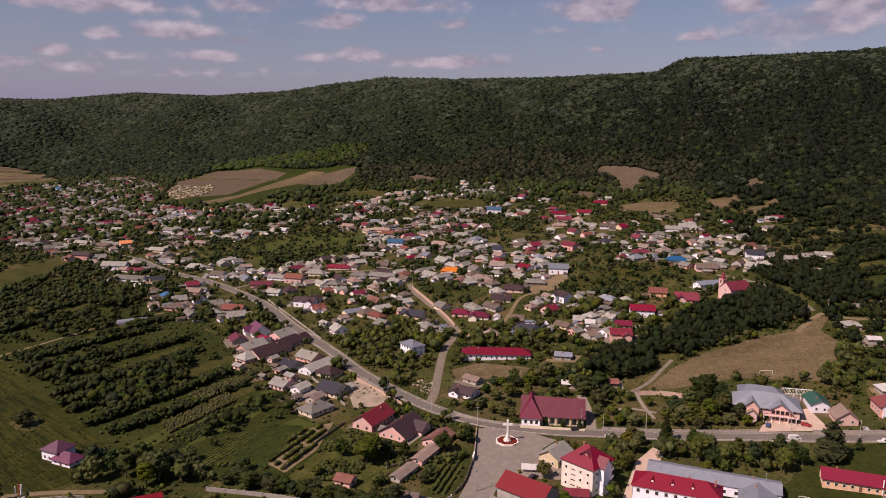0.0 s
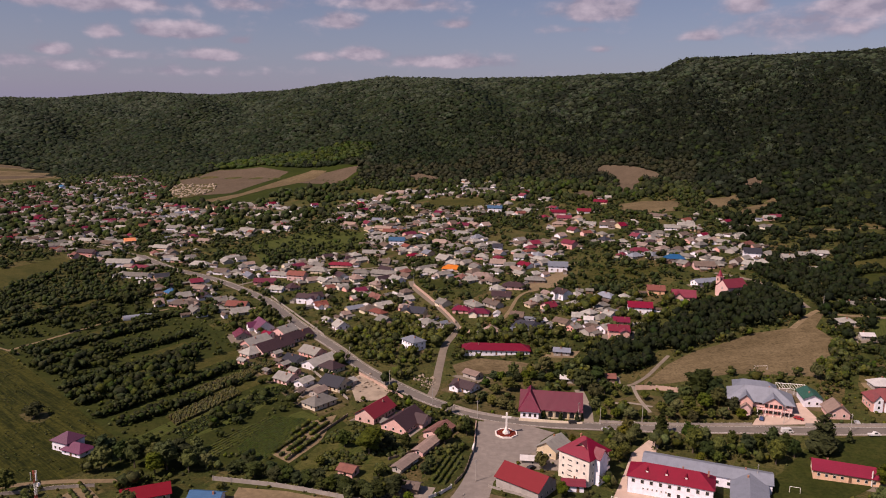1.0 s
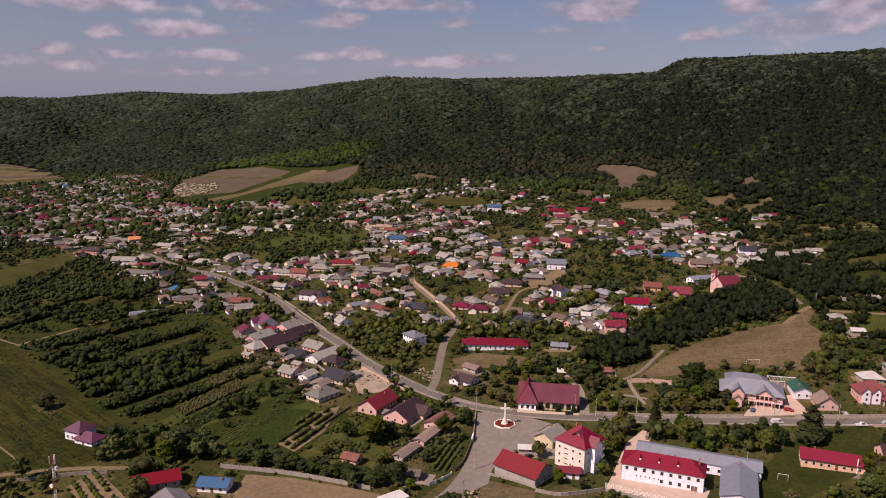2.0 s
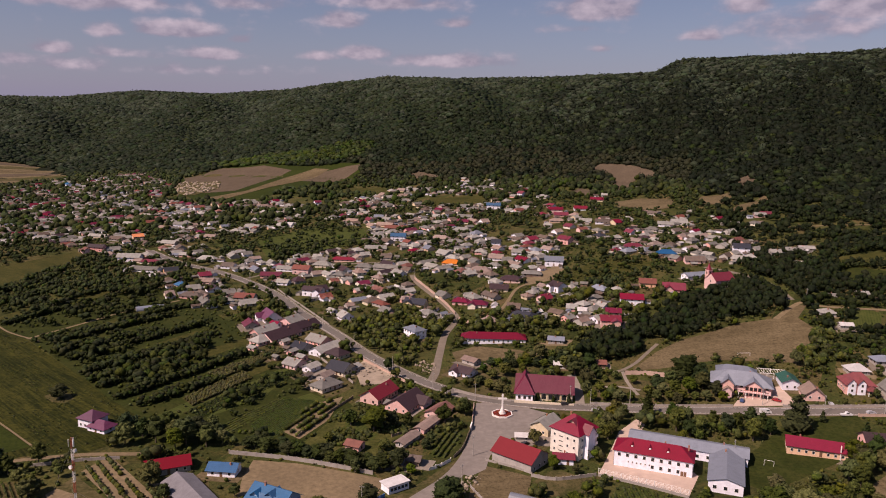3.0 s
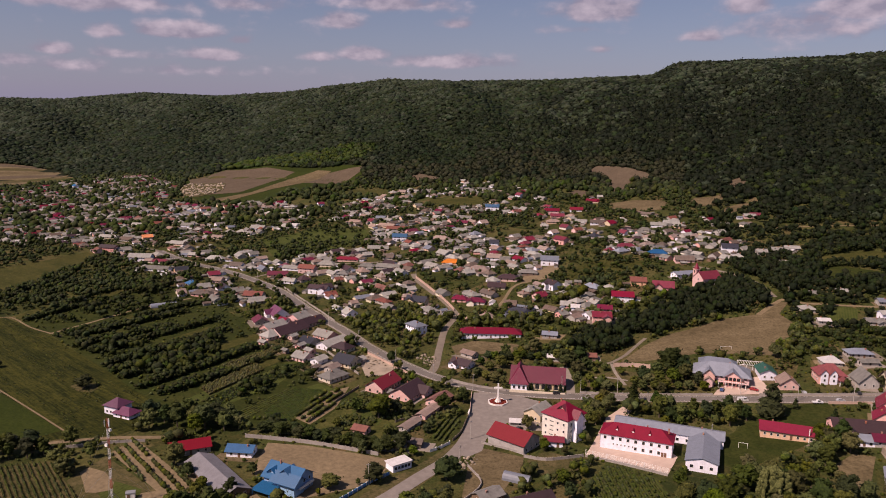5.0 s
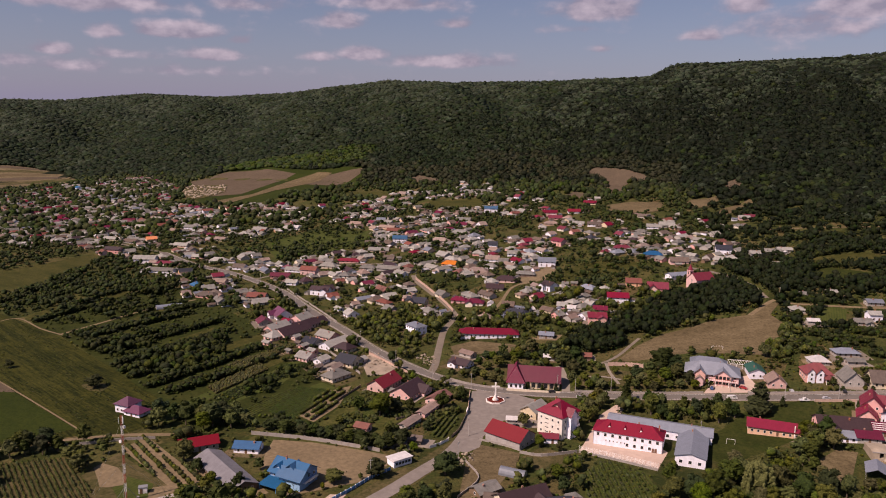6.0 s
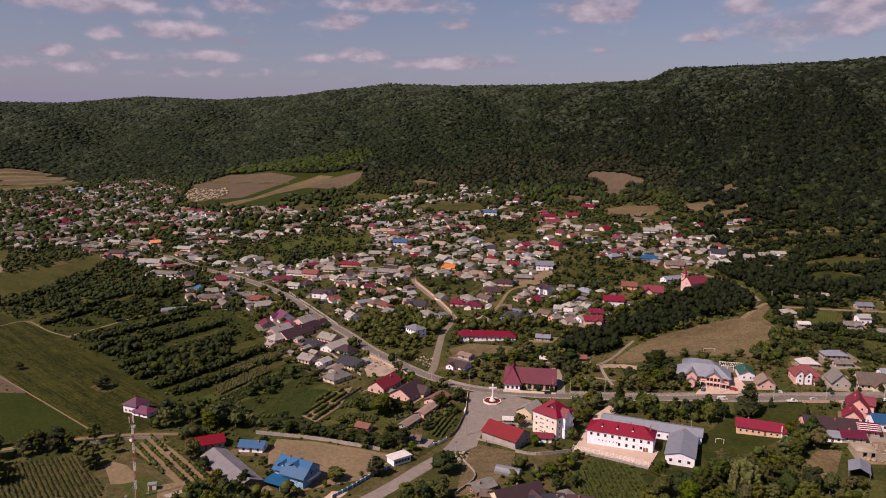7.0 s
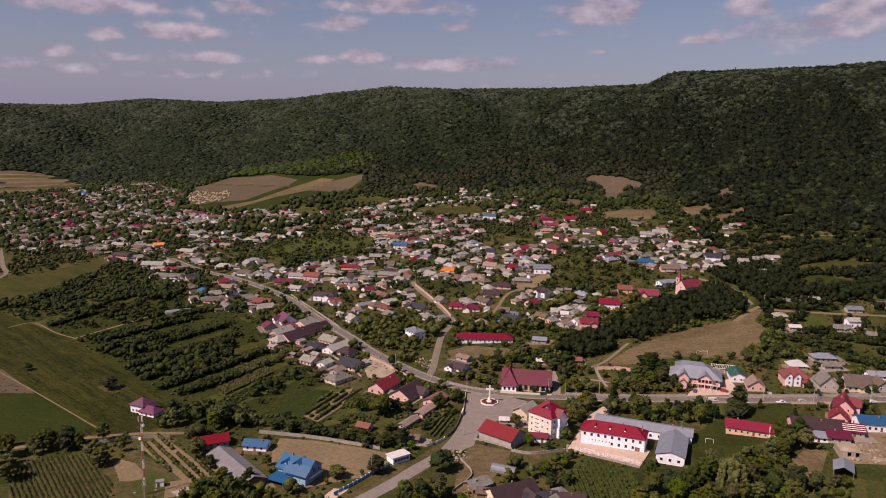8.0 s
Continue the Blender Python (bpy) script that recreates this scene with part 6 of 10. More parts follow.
P = [(-71.7, 208.4), (-73.3, 222.9), (-72.8, 237.7), (-54.8, 235.5), (-29.5, 227.7), (-19.9, 224), (-18, 216.3), (-25.7, 201.2), (-29.2, 198.7), (-47.5, 190.5), (-56.4, 186.7)]
drape("bare_yard", P, M_TRACK, 0.06, 8, "bare brown fenced field beside the blue house")
FIELDS.append(P)
P = [(-142.9, 200.9), (-139.5, 213.4), (-136.5, 221.8), (-103.1, 192.2), (-95.3, 179.5), (-101.9, 168.8), (-120.5, 168.3)]
drape("mast_yard", P, M_MIXED, 0.06, 8, "weedy brown ground round the mast")
FIELDS.append(P)
P = [(-136.4, 225.4), (-131.2, 239.3), (-91.4, 197.3), (-93.9, 180.1), (-100, 188.6)]
drape("row_ground", P, M_TRACK, 0.08, 8, "pale soil between rows of young trees")
FIELDS.append(P)
P = [(-80.7, 266.9), (-77.3, 295.2), (-62.5, 312.8), (-53.2, 305.6), (-62, 279.4), (-69.9, 257.1)]
drape("green_plot", P, M_GARDEN, 0.06, 8, "green vegetable plot")
FIELDS.append(P)
P = [(-115, 293.6), (-98.9, 319.9), (-76.3, 367.4), (-74.5, 345.2), (-85.5, 304.3), (-102.3, 281.6)]
drape("green_plot_2", P, M_GARDEN, 0.06, 8, "green vegetable strip")
P = [(-182.6, 201.6), (-177.7, 210.9), (-157.7, 216.8), (-132.6, 188.6), (-128.3, 168.3), (-165.2, 167.2)]
drape("vine_field", P, M_MIXED, 0.06, 8, "vineyard ground")
FIELDS.append(P)
P = [(112.6, 226.8), (138, 249.5), (163.2, 273.8), (193.2, 273.4), (190.1, 260.3), (164.4, 234.9), (127, 214.6)]
drape("hut_lawn", P, M_LAWN, 0.06, 8, "mown green lawn round a long low building")
FIELDS.append(P)
P = [(165.2, 215.9), (178.8, 225.2), (186.6, 222.1), (170.4, 197.9), (160.7, 198.2)]
drape("allotment", P, M_DRY, 0.06, 8, "dry allotment beds")
FIELDS.append(P)
P = [(64, 209.8), (76.2, 219.7), (89.4, 209.6), (90.4, 194.2), (78.5, 175.3), (57.7, 174.5)]
drape("garden_beds", P, M_GARDEN, 0.06, 8, "green garden beds below the school wall")
FIELDS.append(P)
P = [(14.4, 217.7), (20.5, 236.2), (38.8, 227), (36.4, 215.1), (27.4, 198.1), (9.9, 183.2)]
drape("rough_plot", P, M_DRY, 0.06, 8, "rough dry grass beside the plaza")
FIELDS.append(P)
P = [(305.6, 515.7), (336.8, 530), (366.1, 538.7), (369.7, 527.2), (337, 511.3), (308.5, 501.7)]
drape("terrace_field", P, M_PASTURE, 0.1, 8, "green terrace strip between hedges")
FIELDS.append(P)
P = [(312.1, 529.7), (354.5, 535.7), (383.7, 517.7), (377.0, 501.3), (321.1, 498.7)]
drape("terrace_field", P, M_PASTURE, 0.1, 8, "dry green terrace strip between hedges")
FIELDS.append(P)
P = [(297.0, 492.3), (316.9, 499.7), (343.2, 471.1), (320.6, 454.2), (294.2, 471.8)]
drape("terrace_field", P, M_LAWN, 0.1, 8, "olive green terrace strip between hedges")
FIELDS.append(P)
P = [(353.5, 619), (394.4, 611.9), (450.6, 595.4), (442.1, 581.5), (386.9, 597.4), (349.2, 609.8)]
drape("terrace_field", P, M_MEADOW, 0.1, 8, "green terrace strip between hedges")
FIELDS.append(P)
P = [(258.3, 403.3), (271.8, 408.2), (278.3, 401.3), (261, 371.1), (249.5, 378.3)]
drape("garden_field", P, M_GARDEN, 0.06, 8, "green garden plot with vegetables")
FIELDS.append(P)
P = [(-122, 301.5), (-103.8, 341.4), (-96.6, 332.4), (-114.4, 291.5)]
drape("maize_strip", P, M_MIXED, 0.07, 8, "dry yellowing maize strip")
FIELDS.append(P)
P = [(-136, 264), (-117.3, 301.8), (-112.3, 295.5), (-126.9, 254.7)]
drape("green_plot", P, M_GARDEN, 0.07, 8, "green vegetable strip")
P = [(-97.5, 262.9), (-90.5, 283.5), (-75.8, 304.2), (-69.1, 297.7), (-85, 272.6), (-91.8, 254.4)]
drape("garden_strip", P, M_GARDEN, 0.08, 8, "green garden strip with crops")
FIELDS.append(P)
P = [(-66.2, 265.4), (-60.1, 297), (-45.4, 308.6), (-48.5, 279.1), (-57.9, 258.1)]
drape("row_ground", P, M_TRACK, 0.07, 8, "pale soil between fruit bushes")
FIELDS.append(P)
P = [(-43.8, 261.2), (-38.3, 287.8), (-33.3, 284.1), (-21, 262.2), (-34.8, 253.5)]
drape("green_plot", P, M_GARDEN, 0.07, 8, "green vegetable plot")
P = [(-120.3, 337.2), (-94.9, 386.3), (-89.2, 376.8), (-113.8, 328)]
drape("maize_strip", P, M_MIXED, 0.07, 8, "dry yellowing maize strip")
FIELDS.append(P)
P = [(-146.7, 322.3), (-124.8, 367.6), (-119, 359.4), (-138.6, 312.8)]
drape("green_plot", P, M_GARDEN, 0.07, 8, "green vegetable strip")
P = [(-45.2, 354.6), (-36.4, 371.3), (-21.9, 341.6), (-25.3, 328.6), (-38, 324.3)]
drape("building_plot", P, M_RUBBLE, 0.07, 8, "pale bare building plot with rubble")
FIELDS.append(P)
rubble([(-45.2, 354.6), (-36.4, 371.3), (-21.9, 341.6), (-25.3, 328.6), (-38, 324.3)], 60, 8)
P = [(-447.8, 1210.1), (-459.0, 1296.0), (-380.4, 1266.3), (-359.7, 1180.0), (-380.5, 1125.8), (-408.0, 1121.7)]
drape("quarry", P, M_MIXED, 0.75, 6, "dry ground strewn with rubble")
FIELDS.append(P)
rubble(P, 420, 6, 2.6)
P = [(10.4, 378.3), (25.3, 388.6), (49.8, 379.7), (62.2, 371), (50.3, 364.6), (13.2, 362.4)]
drape("dry_yard", P, M_DRY, 0.06, 8, "dry trodden yard below a long red-roofed building")
FIELDS.append(P)
P = [(77.5, 305), (83.8, 322.4), (102.1, 328.8), (127.1, 319.4), (132.1, 300), (108.3, 297.5)]
drape("weedy_gardens", P, M_MIXED, 0.05, 8, "weedy garden ground behind the road")
P = [(-48, 418.2), (-33.9, 455), (-22.8, 433.3), (-20, 370), (-35, 394)]
drape("weedy_gardens", P, M_MIXED, 0.05, 8, "weedy garden ground above the main road")
P = [(10.8, 325.2), (14.7, 349.6), (31.4, 357.5), (41.1, 341.8), (36.3, 314.3), (22.3, 314.1)]
drape("weedy_gardens", P, M_MIXED, 0.05, 8, "weedy garden ground beside the hall")
P = [(38.4, 222.5), (49, 233.5), (63.7, 223.4), (60.8, 213.9), (43.7, 210.8)]
drape("dry_plot", P, M_MIXED, 0.05, 6, "dry weedy plot below the flats")
FIELDS.append(P)
P = [(65.8, 533.5), (80.9, 557.1), (96.4, 557.4), (105.4, 574), (105.7, 550.9), (91.7, 522.3), (71.2, 513.1)]
drape("lane_yard", P, M_TRACK, 0.06, 6, "bare trodden ground beside a lane")
FIELDS.append(P)
P = [(-43.9, 179.7), (-40, 188.3), (-33.6, 188.1), (-34.5, 185.6), (-40.5, 175.8)]
drape("concrete_apron", P, M_COURT, 0.13, 6, "pinkish concrete apron beside the fence")
P = [(-32.9, 182.5), (-25.2, 195.6), (-6.4, 218.9), (9.5, 240), (11.4, 235.4), (-4.4, 211.4), (-18.1, 195.1), (-29.3, 177.2)]
drape("verge", P, M_MIXED, 0.04, 6, "dry trodden verge of the side road")
FIELDS.append(P)
P = [(-141.0, 207.8), (-139.1, 212.2), (-131.2, 208.5), (-123.8, 199.8), (-123.0, 194.0), (-127.4, 192.0), (-131.5, 192.2), (-134.5, 197.5)]
drape("mast_soil", P, M_TRACK, 0.1, 6, "bare tan earth beside the mast")
P = [(-126.2, 191.4), (-123.7, 201.0), (-111.3, 195.2), (-109.6, 185.1), (-114.5, 179.5), (-119.0, 181.2)]
drape("mast_plot", P, M_GARDEN, 0.09, 6, "green fenced plot at the foot of the mast")
P = [(-110.5, 187.7), (-110.5, 192.1), (-101.6, 195.6), (-98.4, 188.9), (-101.6, 180.9), (-107.4, 178.2)]
drape("mast_soil", P, M_TRACK, 0.1, 6, "bare tan earth beside the mast")
P = [(-106.7, 183.7), (-98.5, 189.1), (-95.6, 185.3), (-101.2, 178.5)]
drape("concrete_pad", P, M_CONC, 0.14, 6, "pale concrete pad")
P = [(-191.6, 303.7), (-183.8, 295.8), (-176.9, 294.3), (-175.1, 299.8), (-180, 306.8), (-188.1, 308.9)]
drape("bush_ring", P, M_MIXED, 0.09, 4, "ring of dry grass round a lone bush")
P = [(-111.7, 389.1), (-108.4, 423.9), (-86.5, 430.2), (-62.6, 406.5), (-40, 357.2), (-41.7, 320.8), (-53.1, 304.4), (-70.2, 329.9), (-92.1, 362.3)]
drape("farmyard", P, M_MIXED, 0.05, 8, "weedy trodden yards between crowded houses")
P = [(191, 221.1), (201.3, 234.3), (210.9, 234.9), (230.2, 226.6), (217.2, 205.8), (189, 210.5)]
drape("building_site", P, M_TRACK, 0.05, 8, "bare trodden earth round a building site")
FIELDS.append(P)
rubble([(191.9, 221.7), (201.6, 232.8), (215.2, 224.5), (205.6, 208.3), (190, 211.3)], 90, 14)

rubble([(9.2, 219.0), (13.9, 227.7), (19.2, 226.4), (17.4, 218.9), (12.0, 213.4)], 60, 31, 0.8)
rubble([(-11.5, 358.0), (-6.2, 366.6), (1.4, 358.2), (0.0, 342.3), (-6.8, 345.3)], 70, 32, 0.9)

# ---- streets ----
MAIN = [(-294.6, 706.6), (-242.7, 646), (-198.3, 607.4), (-165.1, 572.9), (-126.5, 524.8), (-91.9, 463), (-61.5, 413.9), (-39.7, 375.2), (-15.6, 342.9), (4, 322), (25.3, 307.5), (53.9, 298.6), (75.9, 295.3), (106.5, 290.1), (136.7, 285.9), (166, 281), (195.1, 277.3), (243, 271.7), (307.4, 264.8)]
ribbon("road", MAIN, 6.4, M_ASPHALT, 0.12, "grey asphalt main road through the village")
ribbon("pavement", MAIN, 1.2, M_PAVE, 0.20, "pale pavement beside the main road", -3.9)
ribbon("pavement", MAIN, 1.2, M_PAVE, 0.20, "pale pavement beside the main road", 3.9)
ribbon("road_marking", MAIN, 0.14, M_LINE, 0.135, "white edge line of the road", -3.0, False)
ribbon("road_marking", MAIN, 0.14, M_LINE, 0.135, "white edge line of the road", 3.0, False)
L = [(-461.3, 830.8), (-368.1, 762.5), (-294.6, 706.6)]
ribbon("lane", L, 4.4, M_LANE, 0.1, "pale end of the village street")
L = [(-3.9, 325.2), (0.4, 342.3), (3.1, 375.1), (6.7, 411), (13.1, 433.2), (14.7, 447.9), (7, 478.3), (-5, 512.5), (-15.5, 544.3), (-19.5, 566)]
ribbon("lane", L, 4.6, M_LANE, 0.1, "pale lane climbing between the houses")
L = [(24.4, 302.3), (21.6, 283), (19.1, 263.6), (14.4, 243), (6.7, 224.7), (-6.1, 206.9), (-17.6, 190.7), (-33.3, 172.2)]
ribbon("road_south", L, 6.8, M_PLAZA, 0.11, "asphalt side road leaving the square")
P = [(23.9, 305.4), (44.1, 297.5), (54.4, 289.8), (47.3, 281.9), (43.2, 271.5), (31.1, 258.5), (23.7, 244.8), (21.2, 232.9), (14.7, 226.6), (10.7, 229), (17.4, 249.5), (20.1, 275.4)]
drape("plaza", P, M_PLAZA, 0.10, 6, "open asphalt square round a monument")
FIELDS.append(P)
P = [(65.4, 228.7), (72.1, 243), (83.3, 268.5), (97.4, 284.5), (103.1, 286.4), (91.7, 265.5), (104.6, 227), (95.5, 211.2)]
drape("school_yard", P, M_COURT, 0.10, 6, "pinkish paved school yard")
FIELDS.append(P)
P = [(142.6, 289.6), (154.2, 305.2), (173.4, 308.4), (172.8, 286.4)]
drape("forecourt", P, M_COURT, 0.14, 6, "pink paved forecourt of the guest house")
FIELDS.append(P)
L = [(71.7, 299.3), (73.9, 315.4), (74.3, 338.2)]
ribbon("drive", L, 4.5, M_PAVE, 0.09, "paved drive beside the hall")
L = [(-233.8, 215.2), (-198.8, 220.9), (-179.8, 229.5), (-161.1, 235.6), (-141.1, 240), (-119.5, 241.3)]
ribbon("track", L, 3.0, M_TRACK, 0.09, "pale dirt track beside the field")
L = [(-260.6, 327), (-235.7, 306.5), (-195.7, 272.1), (-161.6, 242.6)]
ribbon("track", L, 0.9, M_TRACK, 0.13, "narrow dirt path between fields")
L = [(97.7, 339.0), (102.7, 341.1), (112.2, 349.9), (122.4, 363.7), (132.0, 376.6)]
ribbon("footpath", L, 2.2, M_LANE, 0.12, "narrow trodden path up the meadow")
L = [(84.3, 319.8), (95.4, 319.6), (105.1, 313.8)]
ribbon("garden_path", L, 1.8, M_PAVE, 0.1, "pale paved path across a garden")
L = [(102.2, 339.1), (101.2, 324.9), (102.4, 307.8)]
ribbon("garden_path", L, 1.8, M_PAVE, 0.1, "pale paved path across a garden")
L = [(213.4, 529.1), (229.9, 506), (241.1, 473.9), (239.6, 437.2)]
ribbon("lane", L, 4.0, M_LANE, 0.1, "pale lane past the church")
L = [(14.7, 447.9), (27.2, 435.1), (40.4, 444), (51.1, 470.8), (63.5, 507.6), (85.1, 528.4), (103.4, 571.1), (119, 586.6)]
ribbon("lane", L, 2.6, M_TRACK, 0.1, "narrow dirt lane between house gardens")
L = [(324.8, 644.3), (372.3, 634.9), (411.7, 623.5), (505.3, 596.6)]
ribbon("track", L, 3.0, M_TRACK, 0.12, "dirt track between terraced gardens")
L = [(-165.1, 572.9), (-136.6, 602.7), (-94.6, 617.5), (-49.6, 616.6), (-18, 626.9)]
ribbon("lane", L, 3.0, M_LANE, 0.1, "pale village lane")
L = [(214.2, 404.5), (234.4, 424.7), (245.5, 431.3), (251.2, 420.6), (285.9, 404.4), (314.6, 393.6)]
ribbon("track", L, 3.5, M_TRACK, 0.1, "dirt track along the gardens")
L = [(-509.6, 753.8), (-446.7, 651.1), (-420.2, 610.1), (-414, 572.1)]
ribbon("track", L, 4.5, M_LANE, 0.1, "pale road at the village edge")
L = [(-310, 422.2), (-298.3, 434.9), (-268.7, 409.8), (-240.6, 392.7)]
ribbon("track", L, 1.4, M_TRACK, 0.1, "dirt path along the orchard edge")
L = [(-250.5, 397.1), (-235.9, 427), (-222.8, 457.2), (-211.9, 475.8), (-192.3, 500)]
ribbon("track", L, 2.2, M_TRACK, 0.09, "dirt path between garden strips")

# ---- landmark buildings ----
school(89.6, 236.7, -22.1)
long_wing(106.7, 247.0, -22.1, 47.0, 11.0, 4.2, "long white school annex with blue-grey sheet metal roof", 11)
long_wing(115.6, 227.7, 67.9, 31.0, 12.5, 4.0, "white school wing with broad blue-grey sheet metal roof", 6)
block_of_flats(59.3, 250.1, -45.2)
parish_hall(56.1, 312.7, -9.1)
hotel(153.6, 308.2, -20.0)
pergola(174.8, 320.5, -12.0)
HUT = house(159.2, 244.0, -21.2, 22.6, 9.5, 3.2, "r", "o", near=True, pitch=0.5)
g = Geo()
g.tube((0, 0, -0.5), (0, 0, 6.2), 0.22, sides=8)
part("flue", g.mesh("flue", M_WHITE), HUT, "tall white flue pipe", pose(8.5, -5.0, 0))
house(35.6, 240.2, -40.3, 18.9, 12.5, 4.2, "x", "g", near=True, pitch=0.6, chimney=False, door=False, front=0, label="grey rendered garage hall with red metal tile gable roof")
church(204.8, 474.3, 22.0)
blue_villa(-56.1, 199.3, -28.0)
kiosk(-14.2, 216.1, 36.2)
quonset(33.5, 206.4, -25.0)
monument(32.6, 288.8)
mast(-116.4, 181.2, 34.6)
equipment_cabin(-112.8, 188.4, 15.0)

# ---- houses along the main road and round the square ----
house(-112.9, 449.5, -59, 14.0, 11.5, 3.0, "u", "w", near=True, hip=False, pitch=0.75, wing=3)
house(-122.2, 432.3, -65, 10.8, 8.8, 2.3, "m", "g", near=True, hip=False, pitch=0.57)
house(-88.0, 426.6, 53, 24.5, 9.6, 2.7, "d", "p", near=True, yard=False, hip=False, pitch=0.57)
house(-97.2, 407.0, 56, 25.4, 12.0, 2.7, "d", "p", near=True, yard=False, hip=False, pitch=0.65)
house(-109.3, 415.1, 59, 17.8, 10.1, 2.7, "t", "p", near=True, yard=False, hip=False, pitch=0.65)
house(-96.8, 440.8, 59, 12.8, 10.7, 2.7, "t", "p", near=True, yard=False, hip=False, pitch=0.57)
shed(-105.7, 433.9, -34, 6.0, 4.7, 2.6, "r", "w", True)
house(-105.5, 396.8, 50, 14.2, 9.1, 2.7, "t", "p", near=True, yard=False, hip=True, pitch=0.65)
shed(-107.8, 380.3, -34, 4.8, 3.8, 2.6, "t", "p", True)
shed(-92.0, 394.2, 56, 5.2, 3.9, 2.6, "t", "p", True)
house(-79.2, 382.7, -34, 9.7, 9.6, 2.7, "k", "g", near=True, yard=False, hip=False, pitch=0.51)
house(-71.2, 396.7, -37, 13.1, 9.8, 2.7, "t", "p", near=True, yard=False, hip=False, pitch=0.57)
house(-64.5, 379.7, 56, 18.9, 9.8, 2.7, "t", "w", near=True, yard=False, hip=False, pitch=0.51)
shed(-83.5, 374.6, 59, 5.5, 3.9, 2.6, "t", "p", True)
shed(-75.8, 364.2, -40, 5.5, 4.3, 2.6, "t", "p", True)
house(-77.8, 352.1, -34, 9.5, 9.2, 2.7, "t", "p", near=True, yard=False, hip=False, pitch=0.51)
shed(-67.7, 347.4, 59, 8.5, 6.2, 2.6, "t", "w", True)
house(-56.6, 371.2, -37, 11.3, 9.2, 2.7, "d", "c", near=True, yard=False, hip=True, pitch=0.57)
house(-51.0, 345.4, -31, 11.9, 11.6, 2.7, "k", "c", near=True, yard=False, hip=False, pitch=0.57)
shed(-58.0, 333.9, 59, 7.9, 5.7, 2.6, "f", "g", True)
house(-55.5, 320.3, 50, 13.7, 9.7, 2.7, "g", "c", near=True, yard=False, hip=True, pitch=0.57)
shed(-113.2, 406.7, 59, 4.7, 3.4, 2.6, "g", "n", True)
shed(-87.5, 380.2, -37, 3.6, 3.0, 2.6, "n", "g", True)
shed(-67.3, 333.6, 56, 4.3, 3.1, 2.6, "n", "g", True)
shed(-90.4, 363.6, -40, 3.5, 2.8, 2.6, "g", "n", True)
house(-61.8, 452.6, -60, 9.3, 9.1, 2.3, "t", "w", near=True, hip=False, pitch=0.65)
shed(-72.9, 467.8, -51, 6.8, 4.9, 2.2, "t", "w", True)
shed(-44.5, 348.3, 54, 7, 5, 2.4, "t", "g", True)
shed(-19.4, 295.7, -31, 7, 5, 2.4, "g", "p", True)
house(-27.2, 307.8, 61, 18, 10.5, 3.4, "x", "p", near=True, pitch=0.66)
house(-13.4, 298.2, 61, 18, 13, 2.6, "d", "p", near=True, pitch=0.62, wing=3)
house(-2.6, 273.5, 62, 15, 4.6, 2.2, "f", "p", near=True, pitch=0.34, chimney=False, yard=False)
shed(2.6, 288.5, 58, 13, 8, 2.6, "p", "p", True)
shed(-33.0, 250.0, -24, 6.5, 5.5, 2.6, "p", "p", True)
house(-11.0, 257.5, 60, 13, 4.4, 2.1, "f", "g", near=True, pitch=0.34, chimney=False, yard=False)
shed(-8.4, 237.6, -14, 7, 5, 2.4, "n", "n", True)
shed(-14.3, 234.2, -14, 5, 4, 2.4, "g", "n", True)
house(-12.3, 408.5, -53, 12, 9, 5.6, "s", "w", near=True, hip=True)
quonset(-204.2, 473.1, 30, 19.0, 6.0)
house(36.5, 396.7, -2, 39, 10, 3.0, "r", "w", near=True, pitch=0.5, hip=True)
house(74.0, 389.0, -12, 9, 6, 2.4, "s", "g", near=True)
house(16.4, 343.2, -36, 12, 9, 2.4, "d", "w", near=True, wing=2)
shed(21.2, 360.0, -43, 9, 6, 2.4, "f", "g", True)
house(112.2, 412.9, -7, 12, 10, 4.6, "r", "p", near=True, wing=3)
house(197.4, 503.7, 20, 20, 8, 2.4, "s", "w", near=True)
shed(91.9, 348.3, -6, 6, 6, 2.4, "p", "n", True)
shed(70.5, 349.5, -10, 7, 5, 2.4, "w", "g", True)
house(177.6, 309.1, 79, 12, 8, 3.6, "e", "w", near=True)
house(182.6, 295.0, 79, 10, 9, 2.6, "f", "p", near=True, hip=False, pitch=0.75)
gabled_villa(206.5, 299.5, -9)
house(217.5, 319.0, -5, 10, 8, 2.4, "w", "g", near=True, hip=True, pitch=0.6)
house(221.0, 292.0, 81, 12, 9.5, 2.8, "g", "g", near=True, pitch=1.0)
house(235.0, 287.2, -10, 13, 11, 3.0, "n", "c", near=True, wing=3, pitch=0.85)
house(252.9, 298.4, -6, 10, 7, 2.4, "s", "w", near=True)
house(247.5, 285.0, 82, 10, 8, 2.4, "n", "g", near=True, pitch=0.8)
shed(235.7, 314.7, -2, 9, 5, 2.4, "g", "g", True)
house(246.1, 404.5, -9, 9, 8, 2.4, "t", "g", near=True, hip=True)
house(244.9, 380.6, -6, 7, 5, 2.4, "w", "g", near=True)
house(237.8, 328.1, -4, 13, 8, 2.4, "s", "g", near=True, hip=True)
house(272.6, 373.2, -7, 10, 7, 2.4, "g", "g", near=True, wing=3)
house(283.4, 379.2, -2, 8, 7, 4.4, "t", "w", near=True)
house(299.0, 406.6, -6, 10, 7, 2.4, "s", "g", near=True)
house(262.6, 433.8, -8, 10, 6, 2.4, "g", "g", near=True)
house(284.3, 433.6, -7, 7, 5, 2.4, "t", "g", near=True)
